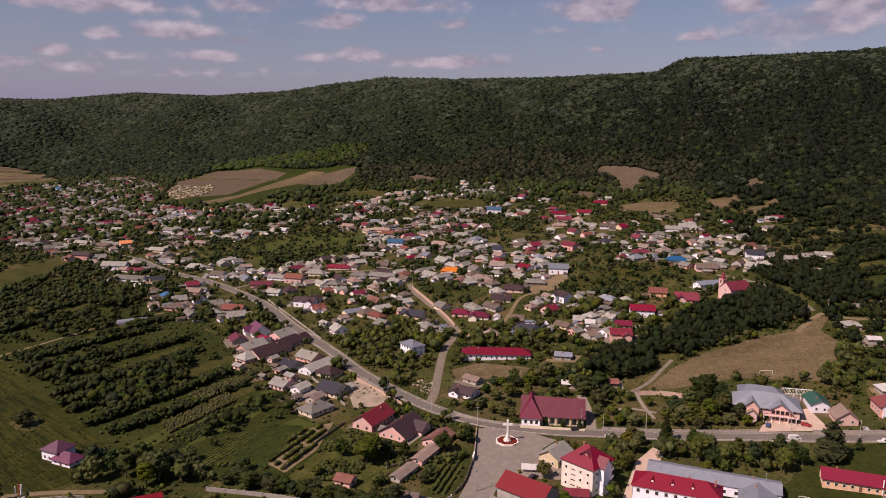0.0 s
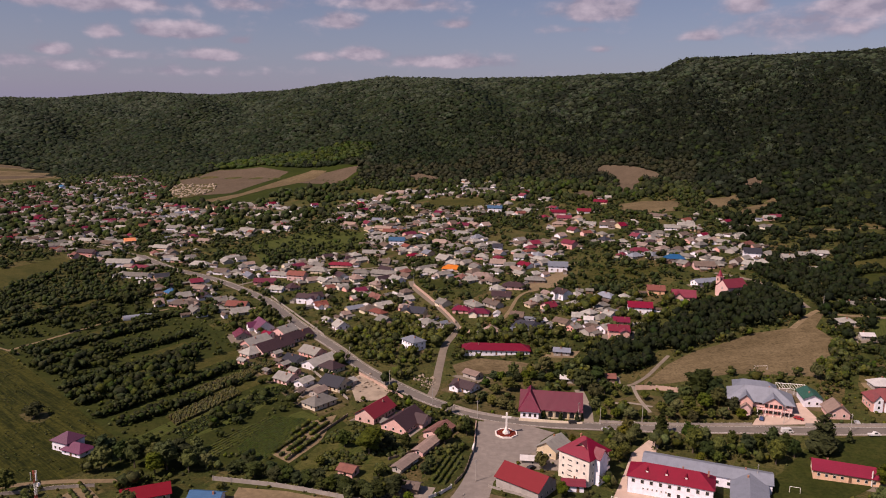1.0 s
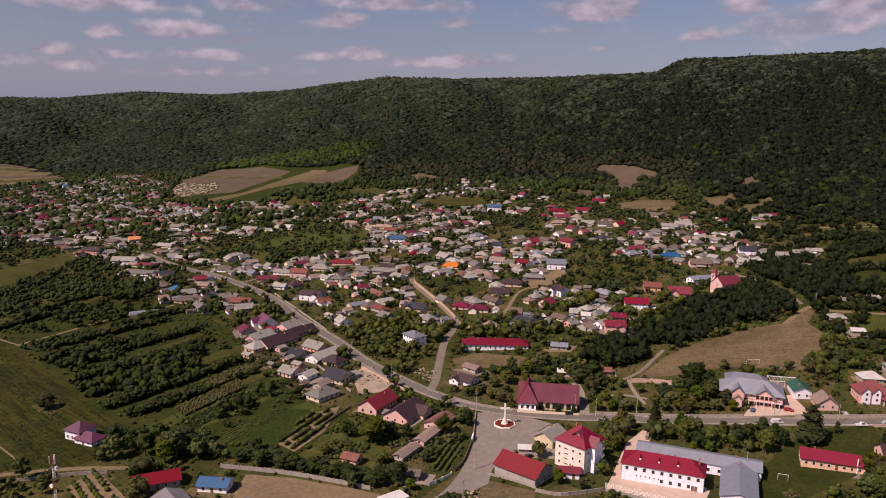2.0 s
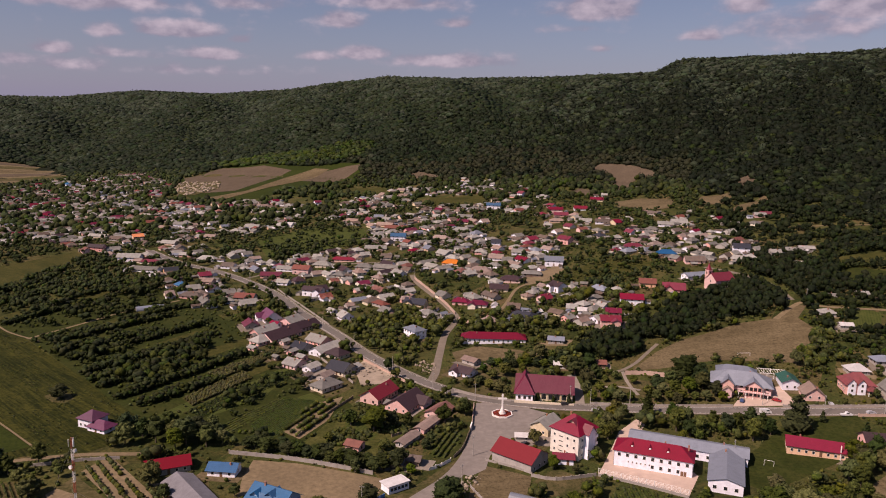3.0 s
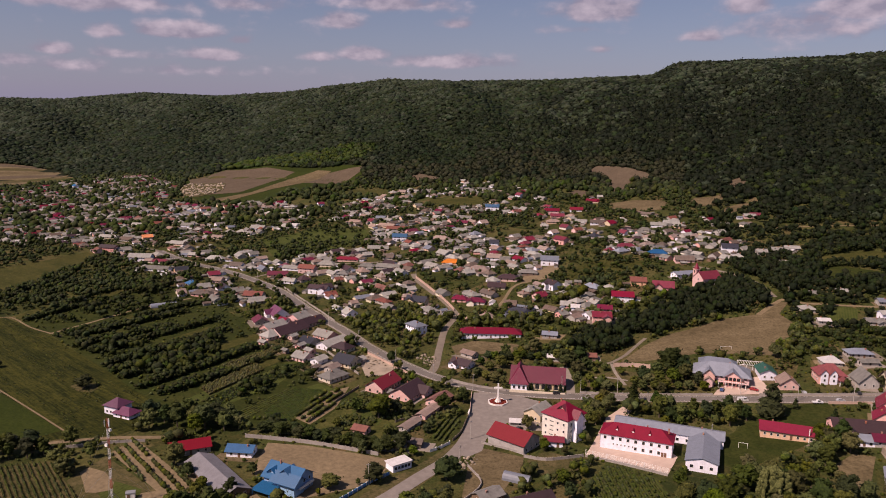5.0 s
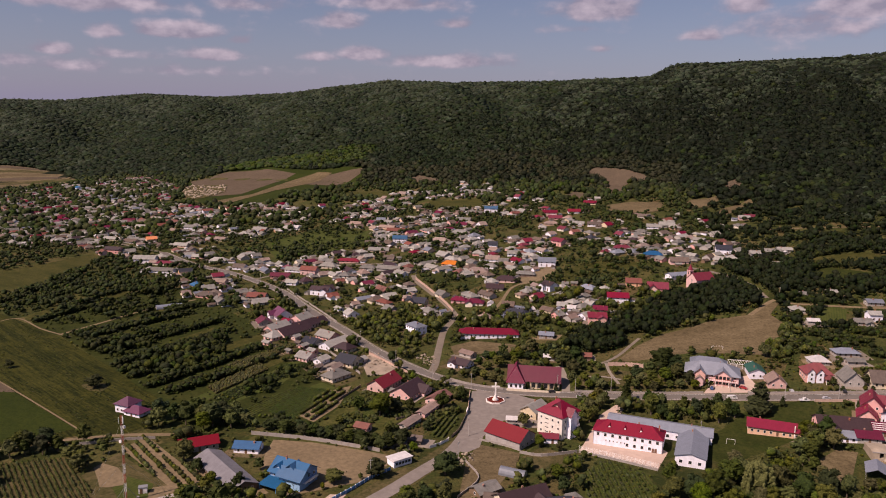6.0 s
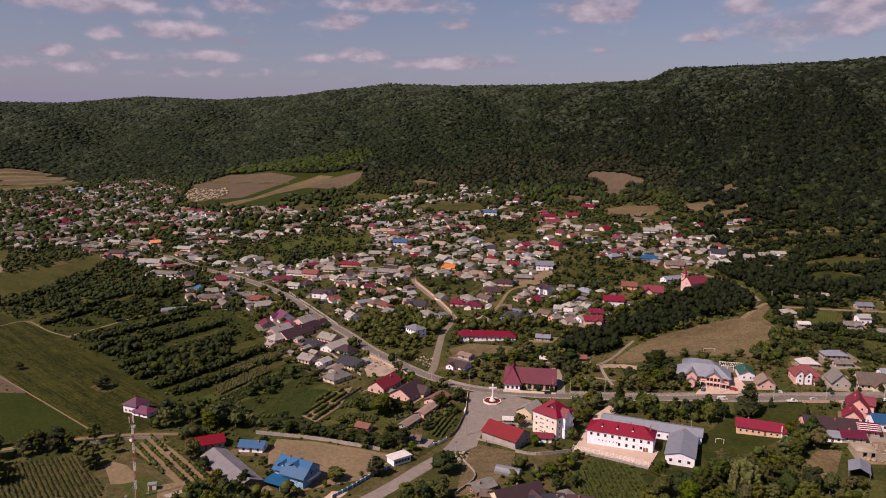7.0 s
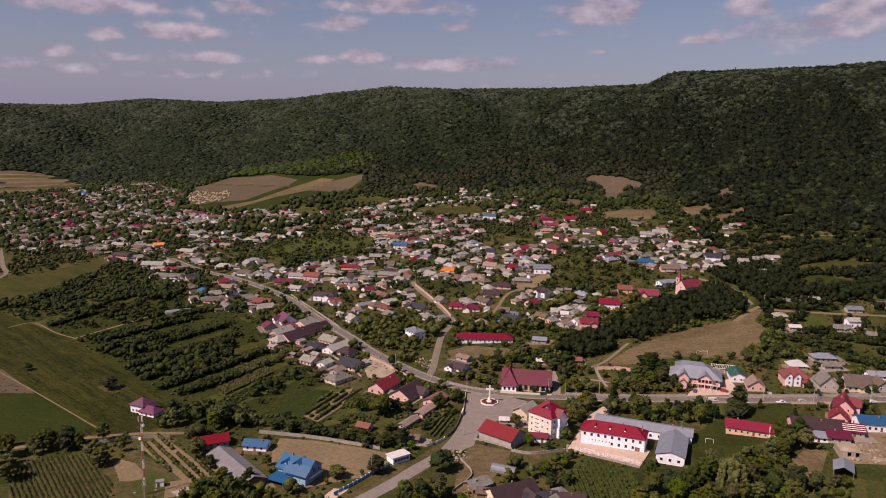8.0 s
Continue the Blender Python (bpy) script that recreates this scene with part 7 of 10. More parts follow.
house(285.0, 357.5, -10, 8, 6, 2.4, "g", "g", near=True)
house(323.4, 412.7, -7, 8, 6, 2.4, "n", "g", near=True)

# ---- the foreground ----
house(-151.8, 269.6, -24, 8.6, 8.6, 4.4, "u", "w", near=True, hip=True, pitch=0.62, yard=False, chimney=False, door=False)
house(-145.6, 264.6, -24, 10, 7.0, 2.3, "u", "w", near=True, hip=True, pitch=0.6, yard=False, chimney=False)
house(53.4, 239.6, -8, 8, 5, 2.8, "r", "w", near=True)
house(50.8, 271.0, 52, 12, 9, 3.6, "t", "c", near=True, pitch=0.6)
shed(40.7, 260.8, -6, 9, 4, 2.4, "w", "g", True)
house(-104.0, 228.6, 24, 16, 9, 2.8, "x", "g", near=True, chimney=False)
house(-84.8, 202.7, -51, 36, 11, 2.6, "z", "n", near=True, pitch=0.42, chimney=False)
house(-81.3, 226.5, -6, 11, 7, 2.6, "b", "w", near=True)
house(20.8, 190.8, 35, 10, 7, 2.4, "g", "n", near=True)
shed(24.5, 183.8, -11, 8, 5, 2.4, "n", "n", True)
house(34.5, 182.7, 25, 20, 13, 2.4, "d", "c", near=True, pitch=0.6, wing=4)
house(45.7, 178.9, 10, 14, 9, 2.4, "k", "g", near=True)
house(52.8, 180.0, 60, 9, 7, 2.4, "g", "g", near=True)
house(58.9, 178.8, -10, 10, 8, 2.4, "d", "g", near=True)
house(213.1, 258.8, 62, 13, 9, 5.0, "r", "p", near=True, wing=3, pitch=0.95)
house(206.0, 250.0, 62, 10, 8, 3.4, "r", "p", near=True, pitch=0.9)
house(191.5, 243.5, -12, 24, 12.5, 2.6, "d", "p", near=True, pitch=0.55, wing=3)
house(196.3, 232.6, -12, 10, 8, 2.4, "m", "g", near=True, pitch=0.45)
house(186.0, 234.8, -12, 11.5, 8, 2.4, "s", "w", near=True, pitch=0.4)
house(220.9, 241.8, -8, 20, 10, 3.8, "b", "w", near=True)
open_shelter(183.7, 203.4, 62)
unfinished_building(201.2, 217.5, -12)
STRIPED = house(206.2, 237.8, -14, 9, 9, 2.6, "m", "g", near=True, pitch=0.55, chimney=False, label="low grey house with maroon roof and white roofing battens")
for k in range(4):
    g = Geo()
    yy = -4.3 + 1.05 * k
    g.box(-5.0, 5.0, yy, yy + 0.35, 2.6 + 2.475 * (1 + yy / 4.5) + 0.17, 2.6 + 2.475 * (1 + (yy + 0.35) / 4.5) + 0.25)
    part("batten", g.mesh("batten", M_WHITE), STRIPED, "white roofing batten")

# ---- houses higher up the village ----
house(-38.0, 703.7, -6, 14.8, 9.2, 4.6, "b", "w", hip=False, pitch=0.56, wing=0)
cottage(-26.9, 737.8, 37, 12.8, 8.0, 2.0, "m", "p", False, 0.59)
cottage(-57.9, 665.9, -4, 20.6, 7.6, 2.2, "t", "c", False, 0.63)
cottage(-75.0, 663.1, -59, 9.3, 9.5, 2.1, "t", "g", True, 0.53)
cottage(-69.9, 698.7, -14, 9.3, 9.4, 2.2, "n", "g", False, 0.58)
cottage(-57.4, 711.2, -12, 9.0, 8.6, 2.1, "t", "g", False, 0.56)
cottage(-48.4, 692.4, -57, 12.4, 9.4, 2.1, "n", "g", False, 0.58)
cottage(-84.7, 628.7, -8, 21.7, 7.3, 2.1, "r", "p", True, 0.53)
cottage(-71.8, 632.4, -60, 7.8, 8.0, 2.0, "f", "i", False, 0.57)
cottage(-66.9, 642.3, 35, 9.7, 7.5, 2.1, "t", "g", False, 0.57)
cottage(-44.8, 627.9, -12, 9.9, 9.0, 2.0, "n", "g", False, 0.64)
cottage(-102.0, 612.6, -14, 16.2, 8.8, 2.2, "t", "c", True, 0.65)
cottage(-79.8, 592.0, -57, 13.2, 9.1, 2.0, "d", "i", False, 0.55)
house(-81.5, 574.1, -14, 10.0, 9.2, 2.4, "g", "i", hip=True, pitch=0.55, wing=0)
house(-64.9, 579.4, -60, 10.8, 9.2, 2.4, "f", "i", hip=True, pitch=0.59, wing=0)
cottage(-62.7, 598.3, -12, 14.8, 8.8, 2.0, "g", "g", True, 0.54)
cottage(-42.3, 589.9, -18, 22.3, 8.1, 2.0, "g", "g", False, 0.62)
house(-46.8, 557.5, -48, 9.2, 8.0, 2.4, "f", "c", hip=True, pitch=0.54, wing=0)
house(-30.6, 567.0, -55, 12.3, 8.2, 2.4, "t", "w", hip=False, pitch=0.62, wing=0)
cottage(-21.5, 665.3, -48, 8.8, 9.0, 2.1, "t", "c", True, 0.55)
cottage(-6.3, 651.5, -53, 9.3, 9.4, 2.2, "s", "o", False, 0.55)
cottage(4.9, 690.5, -18, 19.0, 9.1, 2.2, "f", "g", True, 0.64)
cottage(18.9, 673.1, -6, 16.4, 7.5, 2.0, "g", "w", True, 0.55)
cottage(11.0, 720.2, -12, 10.4, 8.3, 2.1, "f", "g", True, 0.54)
cottage(8.3, 627.0, -53, 14.0, 9.3, 2.2, "t", "g", False, 0.65)
cottage(14.6, 591.0, -12, 16.5, 8.4, 2.2, "o", "o", True, 0.64)
house(22.1, 558.9, -59, 9.2, 9.3, 2.4, "p", "w", hip=True, pitch=0.59, wing=0)
house(-83.7, 554.0, 34, 6.4, 6.4, 2.4, "p", "c", hip=False, pitch=0.56, wing=0)
house(-43.0, 518.3, -53, 13.3, 8.0, 2.4, "p", "c", hip=False, pitch=0.64, wing=2)
house(-46.4, 489.9, 37, 12.3, 8.1, 2.4, "n", "c", hip=True, pitch=0.57, wing=0)
house(-91.0, 529.8, 33, 9.2, 9.4, 2.4, "d", "w", hip=False, pitch=0.55, wing=0)
house(-83.9, 505.9, 35, 9.2, 7.4, 2.4, "p", "w", hip=False, pitch=0.62, wing=3)
house(-33.4, 460.8, -52, 9.3, 9.5, 2.4, "g", "g", hip=False, pitch=0.57, wing=0)
house(-13.4, 471.9, -21, 15.1, 9.5, 4.6, "k", "y", hip=False, pitch=0.59, wing=2)
house(-62.4, 479.7, 36, 5.6, 5.6, 2.4, "f", "g", hip=False, pitch=0.55, wing=0)
house(-4.0, 451.9, -55, 11.7, 9.2, 2.4, "g", "g", hip=True, pitch=0.55, wing=0)
house(6.3, 494.8, -53, 8.5, 8.7, 2.4, "g", "c", hip=False, pitch=0.57, wing=0)
house(9.1, 443.6, 38, 5.2, 5.2, 2.4, "g", "w", hip=False, pitch=0.52, wing=0)
house(18.7, 477.0, -14, 11.0, 7.3, 2.4, "m", "p", hip=True, pitch=0.59, wing=0)
house(30.8, 468.2, -12, 13.2, 7.6, 2.4, "m", "i", hip=True, pitch=0.57, wing=3)
house(28.3, 485.1, -55, 11.5, 8.7, 2.4, "t", "g", hip=True, pitch=0.58, wing=0)
house(41.5, 485.5, -55, 14.0, 7.4, 2.4, "n", "g", hip=False, pitch=0.59, wing=0)
house(48.9, 503.8, -10, 13.2, 8.5, 2.4, "d", "c", hip=False, pitch=0.62, wing=0)
house(60.2, 525.8, -15, 16.7, 9.1, 2.4, "d", "p", hip=True, pitch=0.56, wing=0)
house(77.7, 538.6, -9, 15.3, 7.3, 2.4, "g", "n", hip=True, pitch=0.54, wing=0)
house(99.8, 566.4, -9, 15.1, 9.4, 4.6, "s", "w", hip=False, pitch=0.62, wing=0)
house(91.6, 494.3, -55, 10.1, 8.6, 4.6, "d", "w", hip=False, pitch=0.56, wing=3)
house(105.5, 502.0, -15, 4.4, 4.5, 2.4, "g", "g", hip=False, pitch=0.53, wing=0)
house(101.7, 484.8, 36, 5.0, 4.9, 2.4, "g", "g", hip=False, pitch=0.56, wing=0)
house(78.8, 472.4, 36, 8.5, 8.6, 2.4, "r", "p", hip=False, pitch=0.60, wing=0)
house(59.5, 436.7, -21, 17.9, 9.3, 2.4, "k", "w", hip=True, pitch=0.55, wing=3)
house(55.2, 456.2, -15, 8.3, 8.5, 2.4, "n", "p", hip=False, pitch=0.57, wing=0)
house(36.5, 430.2, -55, 9.8, 8.4, 2.4, "f", "g", hip=True, pitch=0.65, wing=0)
house(67.2, 480.2, -56, 6.3, 6.3, 2.4, "f", "c", hip=True, pitch=0.57, wing=0)
cottage(34.6, 589.5, -60, 9.4, 9.1, 2.1, "g", "i", False, 0.53)
house(38.0, 560.5, -16, 16.7, 9.2, 2.4, "f", "g", hip=True, pitch=0.54, wing=0)
house(28.1, 551.6, 33, 9.7, 8.1, 2.4, "t", "g", hip=False, pitch=0.65, wing=0)
house(45.5, 543.5, 35, 8.3, 8.3, 2.4, "n", "g", hip=True, pitch=0.63, wing=0)
cottage(53.8, 597.8, -10, 12.4, 9.4, 2.2, "f", "w", False, 0.62)
cottage(63.0, 586.7, -15, 8.6, 8.7, 2.0, "g", "g", False, 0.52)
cottage(41.7, 625.2, -12, 9.8, 9.4, 2.2, "t", "p", True, 0.56)
cottage(58.0, 631.5, -52, 9.7, 8.1, 2.1, "f", "w", False, 0.62)
house(57.5, 646.3, -12, 8.4, 8.5, 4.6, "k", "w", hip=False, pitch=0.57, wing=0)
cottage(73.7, 612.7, -12, 8.9, 9.0, 2.2, "t", "w", False, 0.54)
cottage(83.1, 613.8, -12, 5.3, 5.2, 2.0, "p", "c", True, 0.60)
cottage(75.8, 584.5, -55, 12.4, 8.1, 2.1, "r", "w", False, 0.54)
cottage(90.4, 613.9, -53, 8.9, 9.1, 2.1, "s", "p", True, 0.59)
cottage(92.2, 658.1, 33, 10.5, 9.1, 2.1, "r", "g", False, 0.56)
cottage(104.7, 660.7, -55, 11.4, 7.4, 2.1, "n", "g", False, 0.53)
cottage(102.0, 614.5, -52, 10.5, 8.5, 2.1, "f", "w", False, 0.54)
house(121.8, 637.8, -48, 12.5, 9.0, 4.6, "r", "p", hip=False, pitch=0.56, wing=0)
cottage(120.6, 681.2, 37, 9.1, 7.8, 2.1, "f", "w", False, 0.61)
house(103.0, 453.7, -52, 7.5, 7.7, 2.4, "t", "g", hip=True, pitch=0.57, wing=0)
house(94.0, 447.9, -12, 6.7, 6.6, 2.4, "t", "p", hip=False, pitch=0.63, wing=0)
house(87.8, 427.6, 37, 7.2, 7.4, 2.4, "g", "p", hip=False, pitch=0.59, wing=0)
house(70.0, 443.0, 34, 4.4, 4.5, 2.4, "w", "g", hip=False, pitch=0.57, wing=0)
cottage(-199.2, 581.9, 35, 10.1, 7.8, 2.1, "r", "g", False, 0.63)
cottage(-189.5, 559.3, -14, 11.4, 7.8, 2.1, "f", "p", False, 0.60)
cottage(-218.7, 654.9, -9, 17.9, 8.8, 2.1, "t", "w", True, 0.63)
cottage(-197.0, 666.6, -60, 14.0, 9.1, 2.2, "t", "g", False, 0.55)
cottage(-185.6, 672.9, 30, 8.7, 8.8, 2.1, "g", "w", False, 0.57)
cottage(-174.5, 639.0, 38, 8.0, 8.1, 2.2, "g", "w", True, 0.65)
cottage(-188.3, 620.4, -17, 12.3, 9.4, 2.2, "n", "w", False, 0.58)
cottage(-175.6, 619.6, -12, 8.1, 8.0, 2.1, "g", "c", True, 0.54)
cottage(-159.7, 603.7, -55, 12.4, 7.6, 2.0, "s", "g", False, 0.64)
cottage(-140.9, 580.8, -2, 17.6, 8.7, 2.2, "m", "p", False, 0.53)
cottage(-133.0, 603.5, -18, 16.2, 7.5, 2.1, "t", "w", False, 0.56)
house(-116.5, 591.6, -14, 14.8, 8.8, 4.6, "p", "p", hip=False, pitch=0.60, wing=0)
cottage(-111.3, 645.4, -8, 7.8, 8.0, 2.1, "t", "i", False, 0.51)
house(-125.3, 554.8, -17, 10.2, 7.3, 2.4, "t", "w", hip=False, pitch=0.58, wing=0)
house(-114.4, 560.2, -55, 9.1, 9.3, 2.4, "d", "g", hip=True, pitch=0.61, wing=0)
house(-94.8, 519.3, -16, 15.7, 8.2, 4.6, "d", "w", hip=False, pitch=0.53, wing=3)
house(-176.9, 534.2, -55, 13.9, 8.0, 2.4, "d", "w", hip=False, pitch=0.61, wing=3)
house(-161.4, 519.5, 37, 9.7, 7.7, 2.4, "g", "p", hip=False, pitch=0.64, wing=0)
house(-156.0, 496.4, 30, 8.5, 8.7, 2.4, "t", "w", hip=True, pitch=0.57, wing=0)
house(-144.4, 507.0, -9, 14.8, 9.4, 2.4, "p", "g", hip=False, pitch=0.54, wing=2)
house(-138.1, 488.4, 33, 12.5, 8.4, 2.4, "t", "g", hip=False, pitch=0.62, wing=0)
house(-181.2, 516.8, -50, 9.2, 7.6, 2.4, "n", "g", hip=True, pitch=0.55, wing=0)
house(-170.4, 491.1, -55, 14.0, 7.5, 2.4, "g", "g", hip=False, pitch=0.60, wing=0)
cottage(-237.5, 685.1, 35, 9.2, 9.3, 2.0, "g", "g", False, 0.64)
cottage(-250.7, 772.7, -17, 13.1, 8.5, 2.0, "f", "c", False, 0.56)
cottage(-245.4, 804.1, -48, 8.7, 8.0, 2.2, "t", "g", True, 0.62)
cottage(-230.4, 800.0, -10, 10.6, 8.7, 2.1, "t", "p", True, 0.56)
cottage(-215.2, 784.1, -52, 9.6, 8.6, 2.0, "g", "i", False, 0.64)
cottage(158.3, 592.6, -53, 7.3, 7.4, 2.1, "r", "c", True, 0.57)
cottage(175.8, 602.1, -4, 16.4, 8.1, 2.2, "r", "w", True, 0.60)
cottage(183.0, 585.2, 35, 11.6, 7.3, 2.2, "s", "i", True, 0.62)
cottage(196.0, 571.8, -12, 15.8, 8.7, 2.2, "b", "p", True, 0.63)
cottage(198.6, 554.9, -59, 8.0, 8.2, 2.1, "g", "p", False, 0.53)
cottage(219.2, 581.7, 37, 12.7, 7.7, 2.1, "f", "w", False, 0.52)
house(210.3, 544.5, -4, 15.3, 9.1, 2.4, "n", "p", hip=False, pitch=0.61, wing=0)
cottage(244.0, 641.4, 33, 8.8, 8.2, 2.2, "r", "w", False, 0.52)
cottage(228.4, 681.8, -15, 15.1, 9.2, 2.0, "t", "w", False, 0.53)
cottage(243.4, 687.8, -6, 15.3, 7.8, 2.2, "t", "w", False, 0.61)
cottage(247.1, 672.6, -60, 9.3, 9.0, 2.0, "t", "o", True, 0.61)
cottage(246.9, 623.1, -14, 8.7, 8.8, 2.0, "f", "o", True, 0.62)
cottage(256.9, 637.9, 36, 6.7, 6.6, 2.0, "t", "c", True, 0.53)
house(256.5, 565.0, -14, 12.8, 9.2, 4.6, "k", "w", hip=False, pitch=0.64, wing=0)
cottage(288.5, 663.0, -14, 9.3, 7.5, 2.2, "t", "i", False, 0.52)
cottage(245.2, 538.1, -53, 11.3, 8.8, 2.0, "t", "o", False, 0.60)
cottage(254.7, 540.9, -12, 9.1, 9.3, 2.0, "t", "c", True, 0.63)
house(157.7, 491.8, -10, 11.5, 9.0, 3.2, "p", "o", hip=False, pitch=0.57, wing=0)
house(171.5, 473.5, -12, 15, 9.5, 3.0, "r", "p", hip=False, pitch=0.80, wing=3)
house(136.1, 453.4, -9, 15.0, 9.0, 4.6, "r", "w", hip=False, pitch=0.60, wing=0)
house(132.7, 481.6, -55, 8.0, 8.1, 2.4, "t", "g", hip=True, pitch=0.52, wing=0)
house(121.1, 486.3, -48, 13.2, 7.7, 2.4, "s", "g", hip=True, pitch=0.63, wing=0)
house(117.5, 427.7, -10, 9.3, 7.6, 4.6, "m", "p", hip=False, pitch=0.52, wing=0)
house(115.1, 448.0, -52, 6.7, 6.6, 2.4, "t", "w", hip=False, pitch=0.56, wing=0)
house(99.8, 440.4, -15, 5.3, 5.2, 2.4, "w", "w", hip=False, pitch=0.64, wing=0)
house(105.8, 422.1, 38, 7.3, 7.4, 2.4, "t", "w", hip=False, pitch=0.63, wing=0)
cottage(156.4, 650.8, -53, 9.4, 9.4, 2.2, "k", "g", True, 0.56)
cottage(169.9, 638.3, -10, 9.5, 8.0, 2.2, "t", "g", True, 0.54)
cottage(186.7, 656.3, -53, 8.0, 8.2, 2.1, "r", "w", False, 0.63)
cottage(183.0, 620.3, -48, 10.1, 8.0, 2.1, "f", "g", False, 0.56)
cottage(199.7, 620.0, 37, 8.7, 9.0, 2.0, "t", "c", True, 0.52)
cottage(208.1, 599.3, -50, 8.6, 7.4, 2.0, "n", "g", True, 0.62)
cottage(136.6, 701.3, -53, 9.3, 9.0, 2.2, "r", "i", False, 0.53)
cottage(173.9, 711.7, -14, 17.7, 8.6, 2.2, "n", "w", False, 0.57)
cottage(184.3, 705.2, 33, 9.0, 9.1, 2.1, "r", "c", False, 0.60)
cottage(157.2, 723.5, -17, 12.1, 7.5, 2.1, "t", "o", False, 0.58)
house(-159.7, 947.0, 33, 8.4, 7.8, 4.6, "m", "w", hip=False, pitch=0.54, wing=0)
cottage(-119.8, 935.4, -16, 15.0, 9.0, 2.1, "n", "i", True, 0.60)
cottage(-111.7, 944.6, -57, 7.6, 7.7, 2.2, "t", "i", False, 0.52)
cottage(-93.9, 959.8, -57, 9.0, 9.1, 2.2, "t", "g", True, 0.53)
cottage(-83.3, 908.9, -55, 8.8, 9.0, 2.0, "n", "g", False, 0.62)
cottage(-70.1, 911.1, 33, 10.5, 9.3, 2.2, "g", "i", True, 0.59)
cottage(-73.9, 984.9, -50, 9.3, 9.4, 2.1, "f", "c", False, 0.62)
cottage(-63.7, 1015.1, -50, 9.1, 9.3, 2.2, "t", "o", True, 0.62)
cottage(-49.8, 1015.9, -14, 10.0, 8.5, 2.2, "f", "c", False, 0.63)
cottage(-37.9, 1026.6, -52, 9.3, 8.4, 2.1, "t", "w", False, 0.57)
cottage(-43.4, 963.6, -12, 19.9, 9.4, 2.1, "f", "c", True, 0.57)
cottage(-52.7, 947.9, -17, 12.5, 7.8, 2.1, "g", "p", False, 0.64)
cottage(-15.9, 1002.0, 33, 10.5, 8.5, 2.0, "t", "c", False, 0.61)
cottage(-3.6, 965.9, -17, 9.3, 9.1, 2.1, "f", "w", True, 0.53)
cottage(-92.8, 877.3, -60, 14.0, 7.5, 2.2, "t", "w", False, 0.51)
cottage(-104.0, 862.7, -59, 9.2, 9.4, 2.1, "t", "w", False, 0.56)
cottage(-67.3, 825.8, -10, 10.8, 8.1, 2.2, "s", "g", False, 0.58)
cottage(-77.0, 812.7, -55, 11.1, 8.0, 2.0, "r", "i", False, 0.63)
cottage(-97.2, 813.4, -17, 13.4, 8.3, 2.1, "f", "i", False, 0.63)
cottage(-124.7, 848.6, -52, 7.6, 7.7, 2.2, "g", "w", True, 0.62)
cottage(-56.6, 777.8, -21, 18.8, 7.8, 2.0, "f", "o", False, 0.58)
cottage(-72.0, 777.4, -60, 14.0, 7.3, 2.2, "f", "c", False, 0.62)
cottage(-43.1, 755.2, -4, 24.0, 9.5, 2.1, "p", "o", False, 0.54)
cottage(-39.6, 814.6, 34, 8.1, 8.3, 2.1, "k", "o", False, 0.55)
cottage(0.6, 801.8, -12, 7.8, 8.0, 2.1, "t", "o", False, 0.62)
cottage(33.1, 787.2, -21, 17.7, 9.4, 2.1, "g", "p", False, 0.56)
cottage(30.4, 762.8, -17, 12.5, 7.8, 2.1, "m", "i", False, 0.55)
cottage(41.7, 762.4, -60, 14.0, 7.5, 2.0, "f", "p", False, 0.54)
cottage(52.6, 754.8, 33, 9.3, 9.5, 2.0, "f", "w", False, 0.63)
cottage(27.2, 723.1, -12, 17.5, 9.4, 2.1, "t", "i", True, 0.53)
cottage(18.0, 776.3, 35, 8.1, 8.3, 2.2, "n", "p", False, 0.63)
cottage(33.3, 851.2, 34, 8.6, 8.7, 2.0, "t", "w", False, 0.59)
cottage(27.0, 824.0, 33, 8.7, 8.8, 2.1, "f", "i", True, 0.63)
cottage(52.9, 852.5, 31, 5.9, 5.8, 2.2, "t", "c", False, 0.51)
cottage(33.5, 1032.3, 30, 9.4, 7.8, 2.2, "t", "c", True, 0.54)
cottage(46.6, 1047.0, -60, 11.0, 7.7, 2.1, "t", "g", False, 0.59)
cottage(42.1, 1064.6, -50, 8.1, 7.6, 2.0, "t", "o", False, 0.53)
cottage(50.5, 966.0, 31, 5.3, 5.3, 2.2, "t", "p", True, 0.55)
cottage(82.0, 1012.8, -50, 8.6, 8.7, 2.1, "t", "w", True, 0.55)
cottage(78.1, 1039.5, -15, 6.4, 6.4, 2.2, "t", "w", True, 0.59)
cottage(79.5, 967.4, -59, 6.7, 6.6, 2.2, "g", "p", False, 0.54)
cottage(88.5, 952.6, -48, 7.6, 7.7, 2.1, "f", "w", False, 0.54)
cottage(95.0, 930.7, 31, 7.2, 7.3, 2.0, "n", "w", True, 0.52)
house(110.3, 906.0, -52, 9.1, 7.8, 4.6, "r", "w", hip=False, pitch=0.63, wing=0)
cottage(137.5, 883.1, -50, 9.2, 7.4, 2.0, "t", "g", False, 0.56)
house(69.0, 834.5, -9, 16.1, 7.7, 4.6, "b", "w", hip=False, pitch=0.64, wing=0)
cottage(87.5, 872.4, -50, 8.8, 9.0, 2.1, "t", "c", True, 0.57)
cottage(94.9, 825.9, -52, 12.2, 8.6, 2.2, "g", "i", True, 0.53)
cottage(105.9, 815.5, -48, 9.2, 9.3, 2.2, "t", "g", False, 0.60)
cottage(88.8, 799.0, -59, 5.0, 4.9, 2.1, "w", "o", True, 0.65)
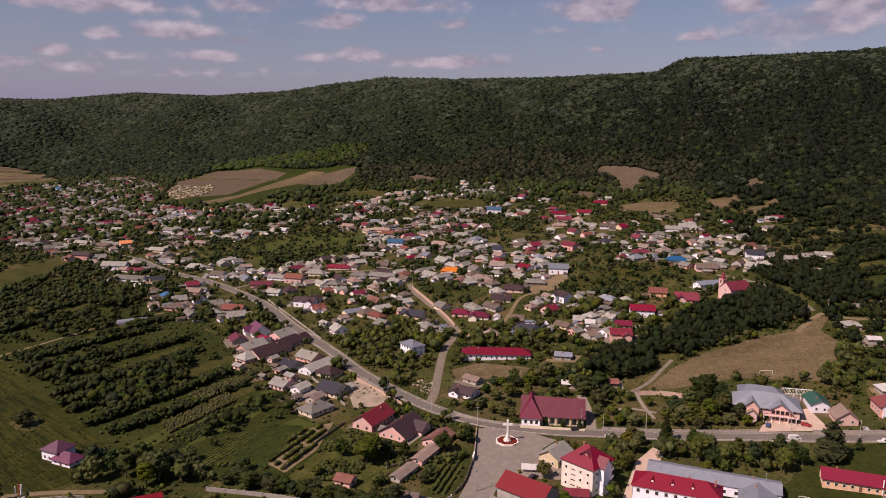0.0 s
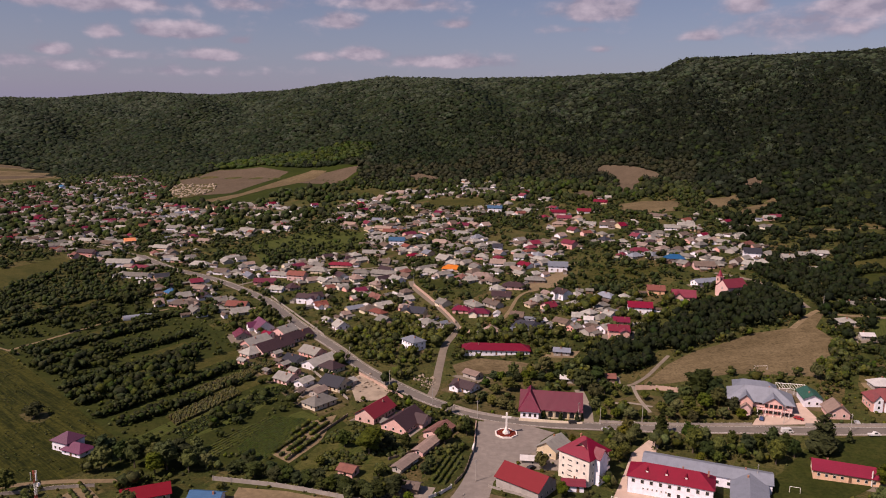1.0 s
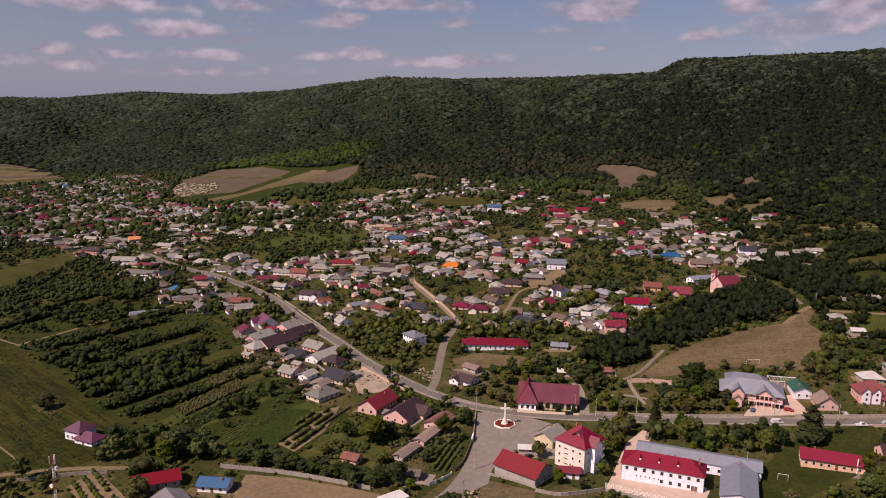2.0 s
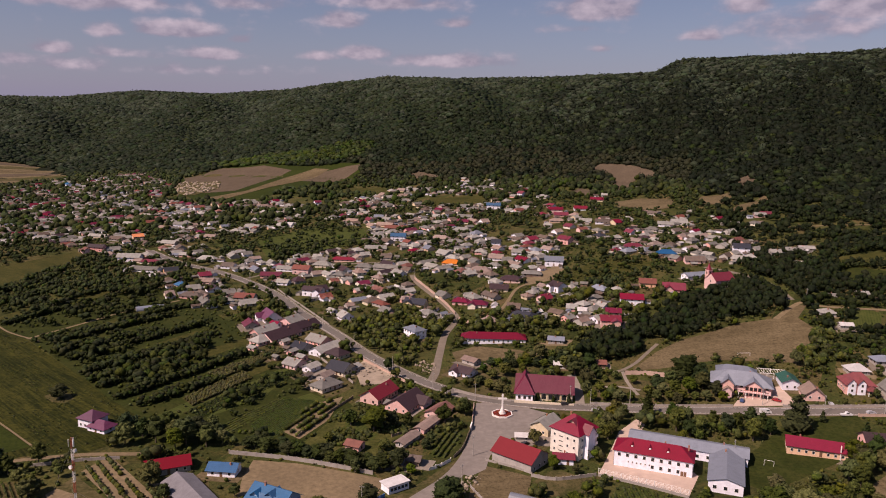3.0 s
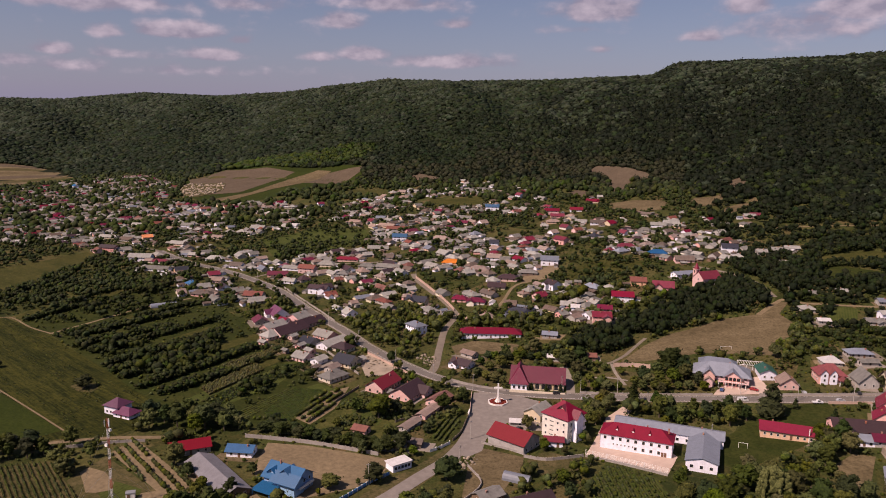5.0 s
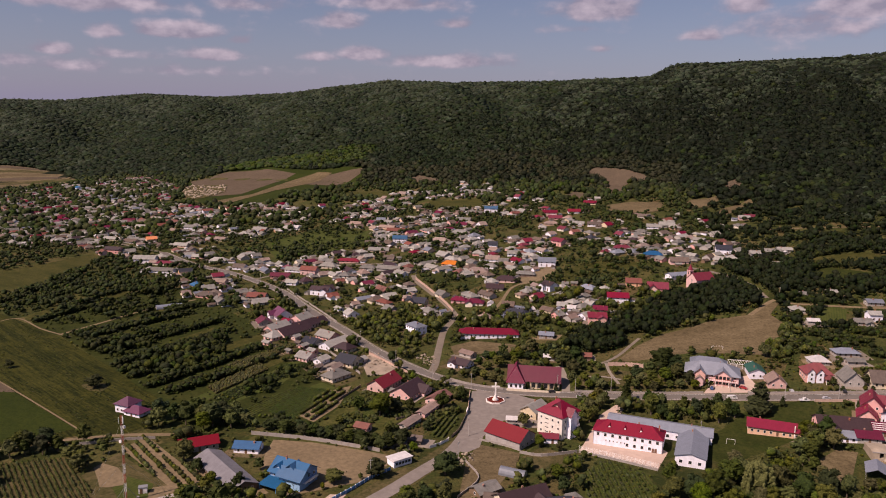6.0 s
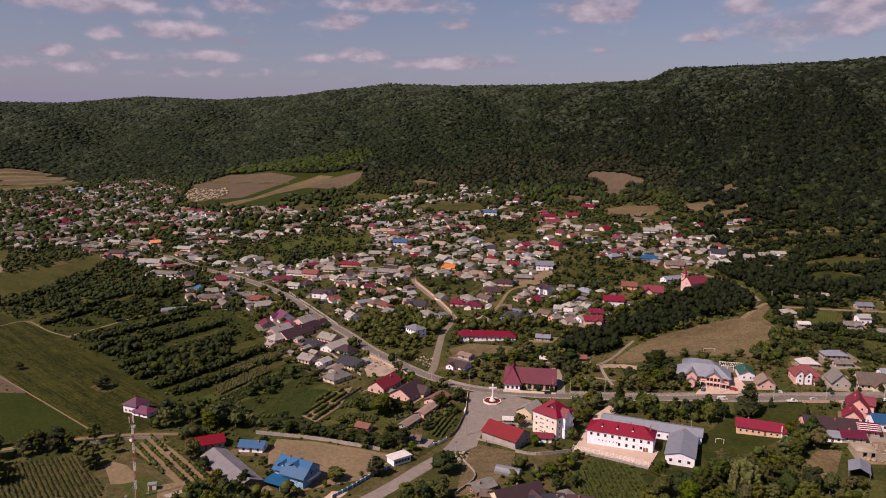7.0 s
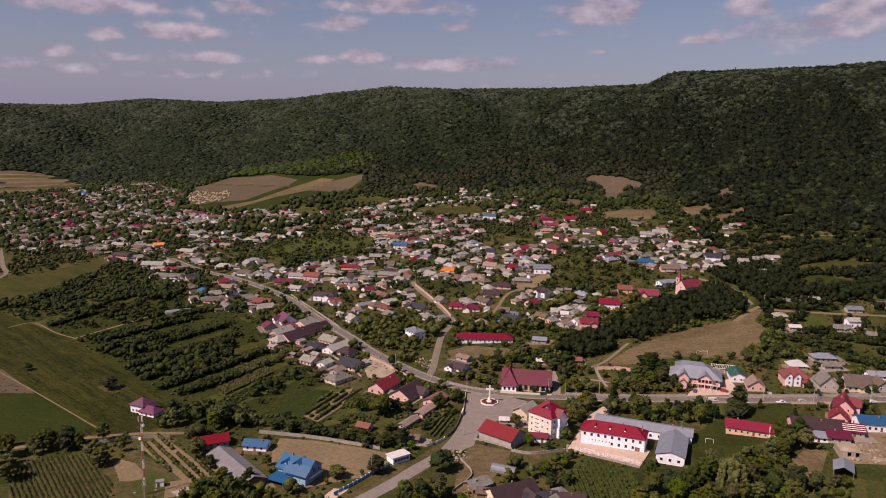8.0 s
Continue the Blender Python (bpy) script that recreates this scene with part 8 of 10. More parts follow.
house(134.7, 785.4, -8, 16.6, 8.0, 4.6, "r", "p", hip=False, pitch=0.60, wing=0)
cottage(136.5, 822.8, -52, 8.5, 8.0, 2.2, "r", "w", False, 0.51)
cottage(137.9, 764.0, -4, 15.0, 9.1, 2.1, "r", "p", False, 0.55)
cottage(128.9, 734.6, -2, 15.6, 7.5, 2.0, "f", "o", True, 0.55)
cottage(152.1, 755.4, -60, 11.2, 8.7, 2.0, "f", "p", True, 0.65)
cottage(165.4, 793.3, -4, 15.6, 9.1, 2.1, "r", "w", False, 0.58)
cottage(193.3, 839.4, -18, 15.1, 8.6, 2.2, "r", "c", False, 0.57)
cottage(207.8, 865.3, -10, 6.8, 6.7, 2.1, "t", "g", False, 0.55)
cottage(200.4, 718.1, -12, 9.4, 8.8, 2.0, "t", "g", True, 0.54)
cottage(256.1, 896.4, 36, 5.1, 5.0, 2.2, "t", "i", False, 0.61)
cottage(116.7, 717.8, -12, 8.1, 8.1, 2.2, "t", "p", True, 0.54)
cottage(-426.6, 919.1, 37, 12.9, 8.0, 2.1, "t", "w", False, 0.56)
cottage(-384.3, 879.0, -9, 15.2, 7.3, 2.2, "t", "c", False, 0.62)
cottage(-396.7, 824.1, -52, 10.3, 7.8, 2.1, "t", "g", True, 0.62)
cottage(-412.0, 828.2, -57, 9.4, 8.2, 2.0, "t", "g", False, 0.54)
cottage(-380.6, 784.8, -14, 23.6, 7.4, 2.0, "t", "c", False, 0.56)
cottage(-351.9, 765.5, -21, 16.1, 9.5, 2.2, "n", "g", False, 0.53)
house(-330.1, 768.3, 33, 10.9, 9.2, 4.6, "o", "o", hip=False, pitch=0.53, wing=0)
cottage(-311.3, 740.6, -48, 13.8, 8.4, 2.2, "n", "c", False, 0.56)
cottage(-320.2, 722.8, -50, 9.8, 8.0, 2.0, "g", "c", False, 0.58)
house(-344.4, 700.6, -12, 17.5, 8.6, 4.6, "d", "p", hip=False, pitch=0.56, wing=0)
cottage(-351.8, 692.3, -55, 11.8, 9.4, 2.2, "p", "p", False, 0.59)
cottage(-318.6, 673.9, -53, 14.0, 7.3, 2.0, "f", "c", False, 0.59)
house(-291.5, 651.6, -2, 21.8, 9.3, 4.6, "t", "w", hip=False, pitch=0.64, wing=0)
cottage(-267.4, 641.1, -14, 19.1, 7.6, 2.1, "r", "i", True, 0.52)
cottage(-281.0, 646.7, -12, 7.6, 7.7, 2.0, "f", "c", False, 0.53)
cottage(-257.8, 605.6, -10, 23.4, 9.2, 2.2, "g", "w", False, 0.52)
cottage(-234.7, 601.2, 30, 11.7, 8.3, 2.2, "k", "o", False, 0.63)
cottage(-238.7, 585.6, 36, 5.8, 5.7, 2.2, "f", "g", True, 0.59)
cottage(-223.0, 562.1, 35, 7.6, 7.6, 2.0, "n", "g", True, 0.62)
cottage(-272.4, 612.9, -12, 6.6, 6.5, 2.1, "t", "g", True, 0.62)
cottage(-285.5, 740.6, -15, 16.5, 8.0, 2.2, "t", "o", False, 0.64)
cottage(-278.3, 753.9, -52, 9.2, 9.4, 2.2, "t", "p", True, 0.53)
cottage(-291.8, 804.0, -48, 11.9, 9.4, 2.2, "g", "w", True, 0.64)
house(-309.6, 847.5, -9, 15.8, 8.4, 4.6, "g", "w", hip=False, pitch=0.61, wing=0)
cottage(-355.9, 909.9, -9, 17.0, 8.7, 2.2, "p", "g", False, 0.65)
cottage(-320.8, 916.1, -52, 11.6, 7.7, 2.0, "t", "i", True, 0.54)
cottage(-271.2, 762.8, -10, 7.8, 7.6, 2.1, "n", "w", True, 0.63)
cottage(-243.9, 676.6, -6, 16.2, 8.1, 2.1, "t", "p", False, 0.51)
cottage(-242.9, 721.8, -56, 6.4, 6.3, 2.0, "t", "g", False, 0.56)
house(-205.3, 543.4, -50, 11.2, 8.2, 2.4, "b", "p", hip=True, pitch=0.63, wing=0)
house(-193.4, 531.2, 35, 12.0, 8.4, 2.4, "t", "g", hip=False, pitch=0.61, wing=0)
house(-185.8, 508.8, -16, 16.9, 8.1, 2.4, "n", "p", hip=True, pitch=0.60, wing=0)
house(-205.0, 513.1, 36, 6.3, 6.3, 2.4, "f", "c", hip=False, pitch=0.62, wing=0)
cottage(-444.2, 986.3, -9, 24.0, 8.2, 2.0, "t", "c", False, 0.53)
cottage(-467.2, 1057.6, 37, 12.3, 9.2, 2.2, "t", "w", True, 0.63)
cottage(-462.2, 1083.8, -12, 12.0, 7.3, 2.0, "g", "g", False, 0.57)
cottage(-424.4, 1064.2, -52, 10.4, 7.8, 2.0, "t", "p", False, 0.56)
cottage(-387.8, 943.0, -6, 17.7, 9.2, 2.0, "t", "i", True, 0.57)
cottage(-406.0, 936.7, -50, 10.1, 8.6, 2.1, "p", "o", False, 0.54)
cottage(-421.1, 923.7, -18, 16.0, 7.7, 2.2, "m", "g", False, 0.55)
cottage(-401.1, 866.3, -10, 12.6, 7.6, 2.2, "t", "i", False, 0.54)
cottage(-347.2, 959.3, -9, 17.7, 8.5, 2.0, "g", "w", True, 0.55)
cottage(-351.9, 987.7, -55, 9.7, 8.3, 2.1, "t", "c", False, 0.57)
house(-328.1, 975.8, 33, 13.5, 7.4, 4.6, "p", "w", hip=False, pitch=0.63, wing=0)
cottage(-312.9, 969.8, -57, 8.7, 8.8, 2.0, "g", "c", True, 0.59)
cottage(-312.9, 939.0, -55, 14.0, 8.6, 2.1, "t", "i", True, 0.52)
cottage(-292.6, 948.5, 36, 7.5, 7.3, 2.2, "p", "g", True, 0.62)
cottage(-224.6, 805.8, -60, 13.1, 8.6, 2.2, "g", "p", False, 0.54)
cottage(-215.4, 819.8, -16, 17.6, 9.1, 2.0, "t", "g", False, 0.59)
cottage(-205.8, 790.8, -57, 10.5, 8.4, 2.2, "g", "c", False, 0.54)
cottage(-222.0, 859.0, -57, 9.0, 9.2, 2.2, "t", "w", False, 0.51)
cottage(-222.9, 913.1, -57, 13.4, 8.5, 2.0, "t", "p", True, 0.61)
cottage(-225.2, 983.2, -52, 8.4, 8.5, 2.1, "t", "p", True, 0.58)
cottage(-199.5, 953.6, -12, 9.6, 8.1, 2.1, "t", "g", True, 0.63)
cottage(-195.5, 895.4, -12, 17.5, 9.1, 2.1, "g", "c", False, 0.52)
cottage(-180.9, 816.5, -14, 9.5, 7.7, 2.1, "t", "o", False, 0.63)
cottage(-171.5, 816.5, -17, 8.9, 9.1, 2.2, "w", "w", False, 0.59)
cottage(-170.1, 868.6, -52, 7.7, 7.6, 2.1, "t", "g", False, 0.64)
cottage(-165.8, 893.1, -48, 7.9, 7.7, 2.2, "g", "g", True, 0.59)
cottage(-187.7, 952.9, -12, 5.3, 5.3, 2.0, "w", "c", True, 0.55)
cottage(-192.2, 806.6, 36, 6.3, 6.3, 2.0, "t", "o", False, 0.61)
cottage(-265.4, 822.4, 35, 7.7, 7.8, 2.0, "g", "p", True, 0.59)
cottage(-273.8, 977.1, 30, 8.3, 8.4, 2.0, "n", "c", True, 0.53)
house(326.9, 694.2, -6, 11, 8, 2.4, "t", "p", near=False)
house(334.1, 696.9, -3, 11, 8, 2.4, "r", "c", near=False)
house(281.1, 550.4, 5, 16, 8, 2.4, "t", "g", near=False)
house(295.0, 553.4, -3, 14, 8, 2.4, "t", "g", near=False)
house(306.4, 556.2, -4, 12, 7, 2.4, "t", "g", near=False)
house(279.8, 511.7, -6, 11, 8, 2.4, "t", "c", near=False)
house(-509.5, 914.0, -53, 16, 10, 2.4, "m", "g", near=False)
house(-693.8, 1191.5, -47, 12, 9, 2.4, "r", "c", near=False)
house(-689.8, 1347.0, -47, 16, 10, 4.5, "b", "w", near=False)
house(-673.8, 1247.2, -49, 14, 9, 2.4, "r", "c", near=False)
P = [(-170.1, 391.7), (-154.6, 421.8), (-149.3, 414.7), (-161.3, 382.7)]
drape("grass_strip", P, M_PASTURE, 0.06, 8, "light green grass strip between garden hedges")
FIELDS.append(P)
P = [(-221, 431.2), (-210.1, 470.9), (-202.7, 462.6), (-212.2, 424.7)]
drape("grass_strip", P, M_PASTURE, 0.06, 8, "light green grass strip between garden hedges")
FIELDS.append(P)
P = [(-267.5, 484), (-261.4, 531.4), (-253.4, 523.6), (-259.8, 471.7)]
drape("grass_strip", P, M_PASTURE, 0.06, 8, "light green grass strip between garden hedges")
FIELDS.append(P)
P = [(-140.5, 377.2), (-118.7, 405.6), (-112.8, 397.4), (-131.7, 365.6)]
drape("grass_strip", P, M_PASTURE, 0.06, 8, "light green grass strip between garden hedges")
FIELDS.append(P)
P = [(-112, 331.8), (-78.8, 382.8), (-77.2, 372.5), (-105.7, 320.3)]
drape("grass_strip", P, M_PASTURE, 0.06, 8, "light green grass strip between garden hedges")
FIELDS.append(P)
P = [(-123.8, 302), (-105.2, 332.4), (-100.1, 325), (-116.4, 293.2)]
drape("grass_strip", P, M_PASTURE, 0.06, 8, "light green grass strip between garden hedges")
FIELDS.append(P)
P = [(-167.4, 351.7), (-156.7, 374.3), (-151.2, 364), (-160, 341)]
drape("grass_strip", P, M_PASTURE, 0.06, 8, "light green grass strip between garden hedges")
FIELDS.append(P)
P = [(-296, 438.5), (-289.3, 476.9), (-281.2, 464.9), (-287.6, 426.6)]
drape("grass_strip", P, M_PASTURE, 0.06, 8, "light green grass strip between garden hedges")
FIELDS.append(P)

# ---- village infill, woods and gardens ----
INFILL = []
INFILL.append([(-823.1, 1190.1), (-795.8, 1244.6), (-782.9, 1335.2), (-746.2, 1467.2), (-654.8, 1508.5), (-587.1, 1474.9), (-461.9, 1262.5), (-437.1, 1105.2), (-320.6, 991.2), (-245.7, 737), (-250.5, 657.4), (-314.2, 692.5), (-363.6, 721.4), (-427.5, 722.1), (-484.1, 710.1)])
INFILL.append([(-326.1, 1016), (-252.5, 1025.5), (-174.7, 973.5), (-170.3, 876.2), (-161.3, 804.3), (-202.3, 799.6), (-255.3, 770.3)])
INFILL.append([(-126.9, 861.8), (-107.8, 965.7), (-62.4, 1031.8), (7.2, 1031.1), (13.8, 808), (12.4, 665.7), (-41.4, 667.9), (-105.7, 702.1)])
INFILL.append([(-225.9, 668.5), (-189.4, 686.1), (-154.8, 637.6), (-102.2, 675.6), (-40.7, 655.6), (12.3, 653.4), (11.5, 565.7), (-35, 557.7), (-67.7, 574.3), (-144, 585.3), (-201, 617.3)])
INFILL.append([(16.1, 1053.4), (123, 976.8), (123.7, 846.1), (88.8, 784.3), (13.4, 769.3)])
INFILL.append([(13.3, 760.1), (58.2, 731.2), (48.9, 679.3), (106, 700.4), (107.9, 623.6), (92.2, 545.3), (41.8, 548.5), (11.8, 596.7)])
INFILL.append([(93.6, 837), (212.6, 758.2), (301.2, 726.8), (351.6, 709.4), (330.7, 658.5), (253, 654.8), (209.7, 604.7), (141.2, 688.2), (88.8, 784.3)])
INFILL.append([(184, 661.1), (274.6, 649.6), (280.1, 574.1), (247.4, 541.5), (207.7, 542.9), (164.5, 574.7)])
INFILL.append([(41.3, 539.2), (115, 530.5), (124.8, 436.1), (94.1, 404.3), (59.9, 469.1), (38.1, 481)])
INFILL.append([(-90.6, 549.2), (-37.4, 599), (11.7, 586.4), (-17.3, 492.2), (-52.1, 465.4), (-76.9, 484.3)])
PLOT_GREEN = [(-82.5, 273), (-75, 306), (-58, 303), (-60.2, 279), (-68, 261), (-78, 260)]
PLOT_WEEDS = [(-56, 254), (-43.5, 290), (-34, 303), (-21, 300), (-9, 276), (-16.5, 254), (-22, 243.5), (-33, 243)]
PLOT_VINES = [(-1.5, 245.5), (4.6, 242), (11.8, 258), (12.4, 273), (3.5, 266)]
CROWDED = [(-122, 424), (-97, 452), (-62, 398), (-41, 352), (-47, 316), (-62, 314), (-86, 348), (-112, 380)]
FIELDS += [PLOT_GREEN, PLOT_WEEDS, PLOT_VINES, CROWDED]
drape("vegetable_plot", PLOT_GREEN, M_GARDEN, 0.075, 6, "flat green vegetable plot between fruit bushes")
drape("weedy_plot", PLOT_WEEDS, M_WEEDS, 0.07, 6, "overgrown yellowish plot behind the long wall")
drape("vine_garden", PLOT_VINES, M_GARDEN, 0.07, 5, "small fenced vine garden beside the square")
drape("trodden_yards", CROWDED, M_YARD, 0.03, 8, "dusty trodden yards between crowded houses")
WOODS = []
WOODS.append([(317, 557), (353.8, 563.9), (494.3, 543.9), (446.3, 477.4), (303.8, 512)])
WOODS.append([(91.8, 390.6), (117.6, 402), (138.7, 423.2), (167, 450.6), (195, 470.6), (230.9, 495.7), (236.9, 452), (238.4, 434.4), (217.2, 412.4), (190.9, 406.6), (162.3, 391.6), (126, 370.7), (99.5, 350.1), (84.1, 367)])
WOODS.append([(238.8, 531.4), (305.6, 515.7), (439.4, 500.4), (387, 423.9), (336.3, 430.5), (272.9, 445.2), (245.9, 452.7), (239.8, 482.2)])
WOODS.append([(-1, 276), (8.8, 298.4), (19.2, 300.2), (17.2, 278), (9, 274.5)])
WOODS.append([(-52, 402), (-52, 448), (-24, 447), (-21, 414), (-25, 385), (-33, 374)])
WOODS.append([(-30, 462), (-12, 480), (2, 470), (6, 440), (-2, 420), (-14, 428)])
WOODS.append([(-140.2, 263.6), (-94.2, 261.6), (-87.8, 247.6), (-119.5, 241.3)])
WOODS.append([(-199.3, 221.9), (-189.5, 232.8), (-158, 234.7), (-151.4, 225.9), (-166.3, 218.4), (-192.8, 210.6)])
WOODS.append([(-157.2, 215.7), (-147.2, 213.4), (-131.4, 193.9), (-135.9, 190.6)])
WOODS.append([(101.7, 276.7), (143.9, 270.6), (144.9, 255.2), (135.6, 255), (100.6, 265.7)])
WOODS.append([(94, 190), (116, 203), (140, 206), (166, 202), (165.6, 190), (156.9, 175.9), (90, 175.4)])
WOODS.append([(-170.9, 351.5), (-156.7, 374.3), (-136.6, 397.8), (-128.2, 380.7), (-141, 325.4), (-149.3, 301.1)])
WOODS.append([(-287.5, 534.5), (-269.2, 576.7), (-217.4, 532.7), (-227.9, 507.1)])
WOODS.append([(42.3, 356.8), (52.4, 366.6), (84.6, 370.2), (78.5, 342.9), (51.2, 353.9), (45, 345.9)])
WOODS.append([(-8.5, 186.5), (7.6, 190.2), (10.8, 171.8), (-14, 170.6)])
WOODS.append([(-186.7, 200.3), (-183.2, 202.6), (-166.8, 169.9), (-167.4, 167.1), (-180.8, 167.4)])
WOODS.append([(-102.4, 190.2), (-99.8, 197), (-84.3, 185.4), (-70.9, 169.4), (-93.2, 169.4)])
WOODS.append([(177.5, 245.7), (189.6, 253.3), (182.9, 228), (162.9, 208.3), (162.1, 223.7)])
WOODS.append([(219.6, 379.4), (229.2, 366.9), (209.4, 330.4), (193.2, 324.6)])
WOODS.append([(71.7, 270.8), (88.6, 287.5), (88.6, 279.7), (75.8, 260.1), (70.2, 253.3)])
WOODS.append([(-122.8, 227.3), (-109, 221.8), (-94.1, 202.4), (-93.6, 194.4), (-115.3, 220.9)])
COPSE = []
COPSE.append([(317, 557), (353.8, 563.9), (494.3, 543.9), (446.3, 477.4), (303.8, 512)])
COPSE.append([(234.1, 532), (307.3, 519.4), (464.9, 503.2), (396.1, 408), (333.1, 425.1), (270.7, 440.4), (247.6, 446.3), (238.7, 479.3)])
COPSE.append([(91.8, 390.6), (117.6, 402), (138.7, 423.2), (167, 450.6), (195, 470.6), (230.9, 495.7), (236.9, 452), (238.4, 434.4), (217.2, 412.4), (190.9, 406.6), (162.3, 391.6), (126, 370.7), (99.5, 350.1), (84.1, 367)])
# eastern gardens: trees here take the darker colour to imitate cloud shade
COPSE.append([(331.5, 835.9), (382.8, 788), (589.8, 680.2), (326.1, 311.2), (244.2, 324.6), (235.7, 365), (233.4, 412.5), (275.6, 524.7), (235.4, 535.9)])
ORCHARD = [(-283.1, 406.7), (-287.4, 482.5), (-219.7, 539.5), (-117.8, 419.8), (-39.3, 297.5), (-17.5, 251.5), (-75.5, 255.9), (-121.3, 246.4), (-191.8, 337.2), (-250.5, 397.1)]
drape("orchard_ground", ORCHARD, M_LAWN, 0.025, 8, "green strips of garden ground below the village street")
HEDGES = []
HEDGES.append(((-246.8, 405.9), (-211.2, 473.9)))
HEDGES.append(((-282.3, 436.5), (-260.8, 536)))
HEDGES.append(((-318.3, 472), (-290.3, 552.3)))
HEDGES.append(((-284.4, 416.6), (-264, 470.9)))
HEDGES.append(((-233.6, 390.3), (-194.2, 463.5)))
HEDGES.append(((-224, 399.3), (-176.8, 464.8)))
HEDGES.append(((-202.4, 362.2), (-156.6, 433.1)))
HEDGES.append(((-185.1, 337.8), (-140.4, 411.9)))
HEDGES.append(((-167.9, 317.7), (-127.2, 391.7)))
HEDGES.append(((-152.5, 301), (-110.9, 372.1)))
HEDGES.append(((-141.5, 288.1), (-96.1, 355)))
HEDGES.append(((-336.5, 480.5), (-328.6, 579.5)))
HEDGES.append(((-207, 462.2), (-162.1, 492.8)))
HEDGES.append(((-240.6, 392.7), (-211.1, 421.8)))
HEDGES.append(((-220.3, 373.6), (-178.3, 416.4)))
HEDGES.append(((-175.6, 327.1), (-156.8, 352.2)))
HEDGES.append(((216.2, 367), (225.2, 327.5)))
HEDGES.append(((235.7, 365), (258.5, 338.6)))
HEDGES.append(((268.5, 418.1), (310.7, 392.3)))
HEDGES.append(((260.6, 362.9), (287.6, 343.4)))
HEDGES.append(((232.5, 389.9), (256.9, 406.3)))
HEDGES.append(((240.1, 343.8), (264.5, 312.7)))
HEDGES.append(((248.6, 424.1), (277.9, 420.5)))
HEDGES.append(((313.8, 533.4), (371, 547.7)))
HEDGES.append(((316.9, 598.7), (385.4, 594.7)))
HEDGES.append(((338.8, 663.9), (415.2, 651.8)))
HEDGES.append(((306.2, 497), (378, 507.9)))


# gardens and slopes with no houses on them
GREENS = [[(-205, 760), (-139.4, 810), (-70, 785), (-70, 690), (-118.0, 655), (-170, 655)], [(-20, 960), (80, 945), (70, 865), (-10, 870)],
          [(-140, 1090), (-70, 1070), (-55, 990), (-135, 1010)], [(100, 545), (130, 590), (190, 565), (190, 525), (141.8, 520), (100, 505)],
          [(-10, 570), (15, 567), (14, 530), (-8, 530)], [(40, 800), (130, 740), (120, 690), (70, 690), (30, 745)]]


def infill():
    """Rows of ordinary houses at the far end of the village, lined up with the plots."""
    rng = random.Random(21)
    roofs = "gggggttttttnnnffprmds"
    walls = "wccggppggi"
    for zone in INFILL:
        xs, ys = [p[0] for p in zone], [p[1] for p in zone]
        area = 0.5 * abs(sum(a[0] * b[1] - b[0] * a[1] for a, b in zip(zone, zone[1:] + zone[:1])))
        for _ in range(int(area / 60)):
            x, y = rng.uniform(min(xs), max(xs)), rng.uniform(min(ys), max(ys))
            if not inside(np.array([x]), np.array([y]), zone)[0]:
                continue
            u, d = x / (y + 60), math.hypot(x, y + 60)
            filled = u > -0.17 or (u > -0.45 and d < 1060)
            if filled and any(inside(np.array([x]), np.array([y]), q)[0] for q in GREENS + FIELDS):
                continue
            s, v = road_axes(x, y)
            # house rows follow lanes about 60 m apart, gardens between them
            lane = math.sin(s * 2 * math.pi / 62 + 0.8 * math.sin(v * 0.012))
            if lane < (-0.75 if filled else -0.2) and rng.random() < 0.8:
                continue
            if any((x - a) ** 2 + (y - b) ** 2 < (r + (2.9 if filled else 3.6)) ** 2 for a, b, r in HOUSES):
                continue
            if filled and rng.random() < (0.8 if d > 820 else 0.55):
                continue
            if any((((c - (x, y)) ** 2).sum(1) < (hw + 5.5) ** 2).any() for c, hw in ROADS):
                continue
            a = math.degrees(ROT) + rng.choice((0, 90, 90)) + rng.uniform(-8, 8)
            a = (a + 90) % 180 - 90
            L, W = rng.uniform(8, 14), rng.uniform(6, 8.5)
            FAR_HOUSES.add(x, y, round(a), L, W, rng.choice((1.8, 1.9, 2.0, 2.2)), rng.choice(roofs), rng.choice(walls), rng.random() < 0.4,
                           rng.uniform(0.46, 0.66))
            YARDED.append((x, y, a, L, W))


def outbuildings():
    """Lean-tos and sheds crowded round the yards."""
    rng = random.Random(77)
    for x, y, rz, L, W in YARDED:
        for k in range(rng.choice((1, 2, 2, 3))):
            side, t = rng.choice((-1, 1)), radians(rz)
            l, w = rng.uniform(3.5, 7.5), rng.uniform(2.6, 4.2)
            if rng.random() < 0.5:
                a, b = side * (L / 2 + l / 2 + rng.uniform(0.8, 3)), rng.uniform(-0.6, 0.6) * W
            else:
                a, b = rng.uniform(-0.5, 0.5) * L, side * (W / 2 + l / 2 + rng.uniform(0.8, 4))
            px, py = x + math.cos(t) * a - math.sin(t) * b, y + math.sin(t) * a + math.cos(t) * b
            if any((px - p) ** 2 + (py - q) ** 2 < (r * 0.75 + 1.6) ** 2 for p, q, r in HOUSES):
                continue
            if any((((c - (px, py)) ** 2).sum(1) < (hw + 3.0) ** 2).any() for c, hw in ROADS):
                continue
            FAR_HOUSES.add(px, py, round(rz + rng.choice((0, 90))), l, w, rng.uniform(1.7, 2.2), rng.choice("gggttnnnfsw"), rng.choice("nggw"), False, rng.uniform(0.35, 0.6))


infill()
outbuildings()
FAR_HOUSES.build(150)


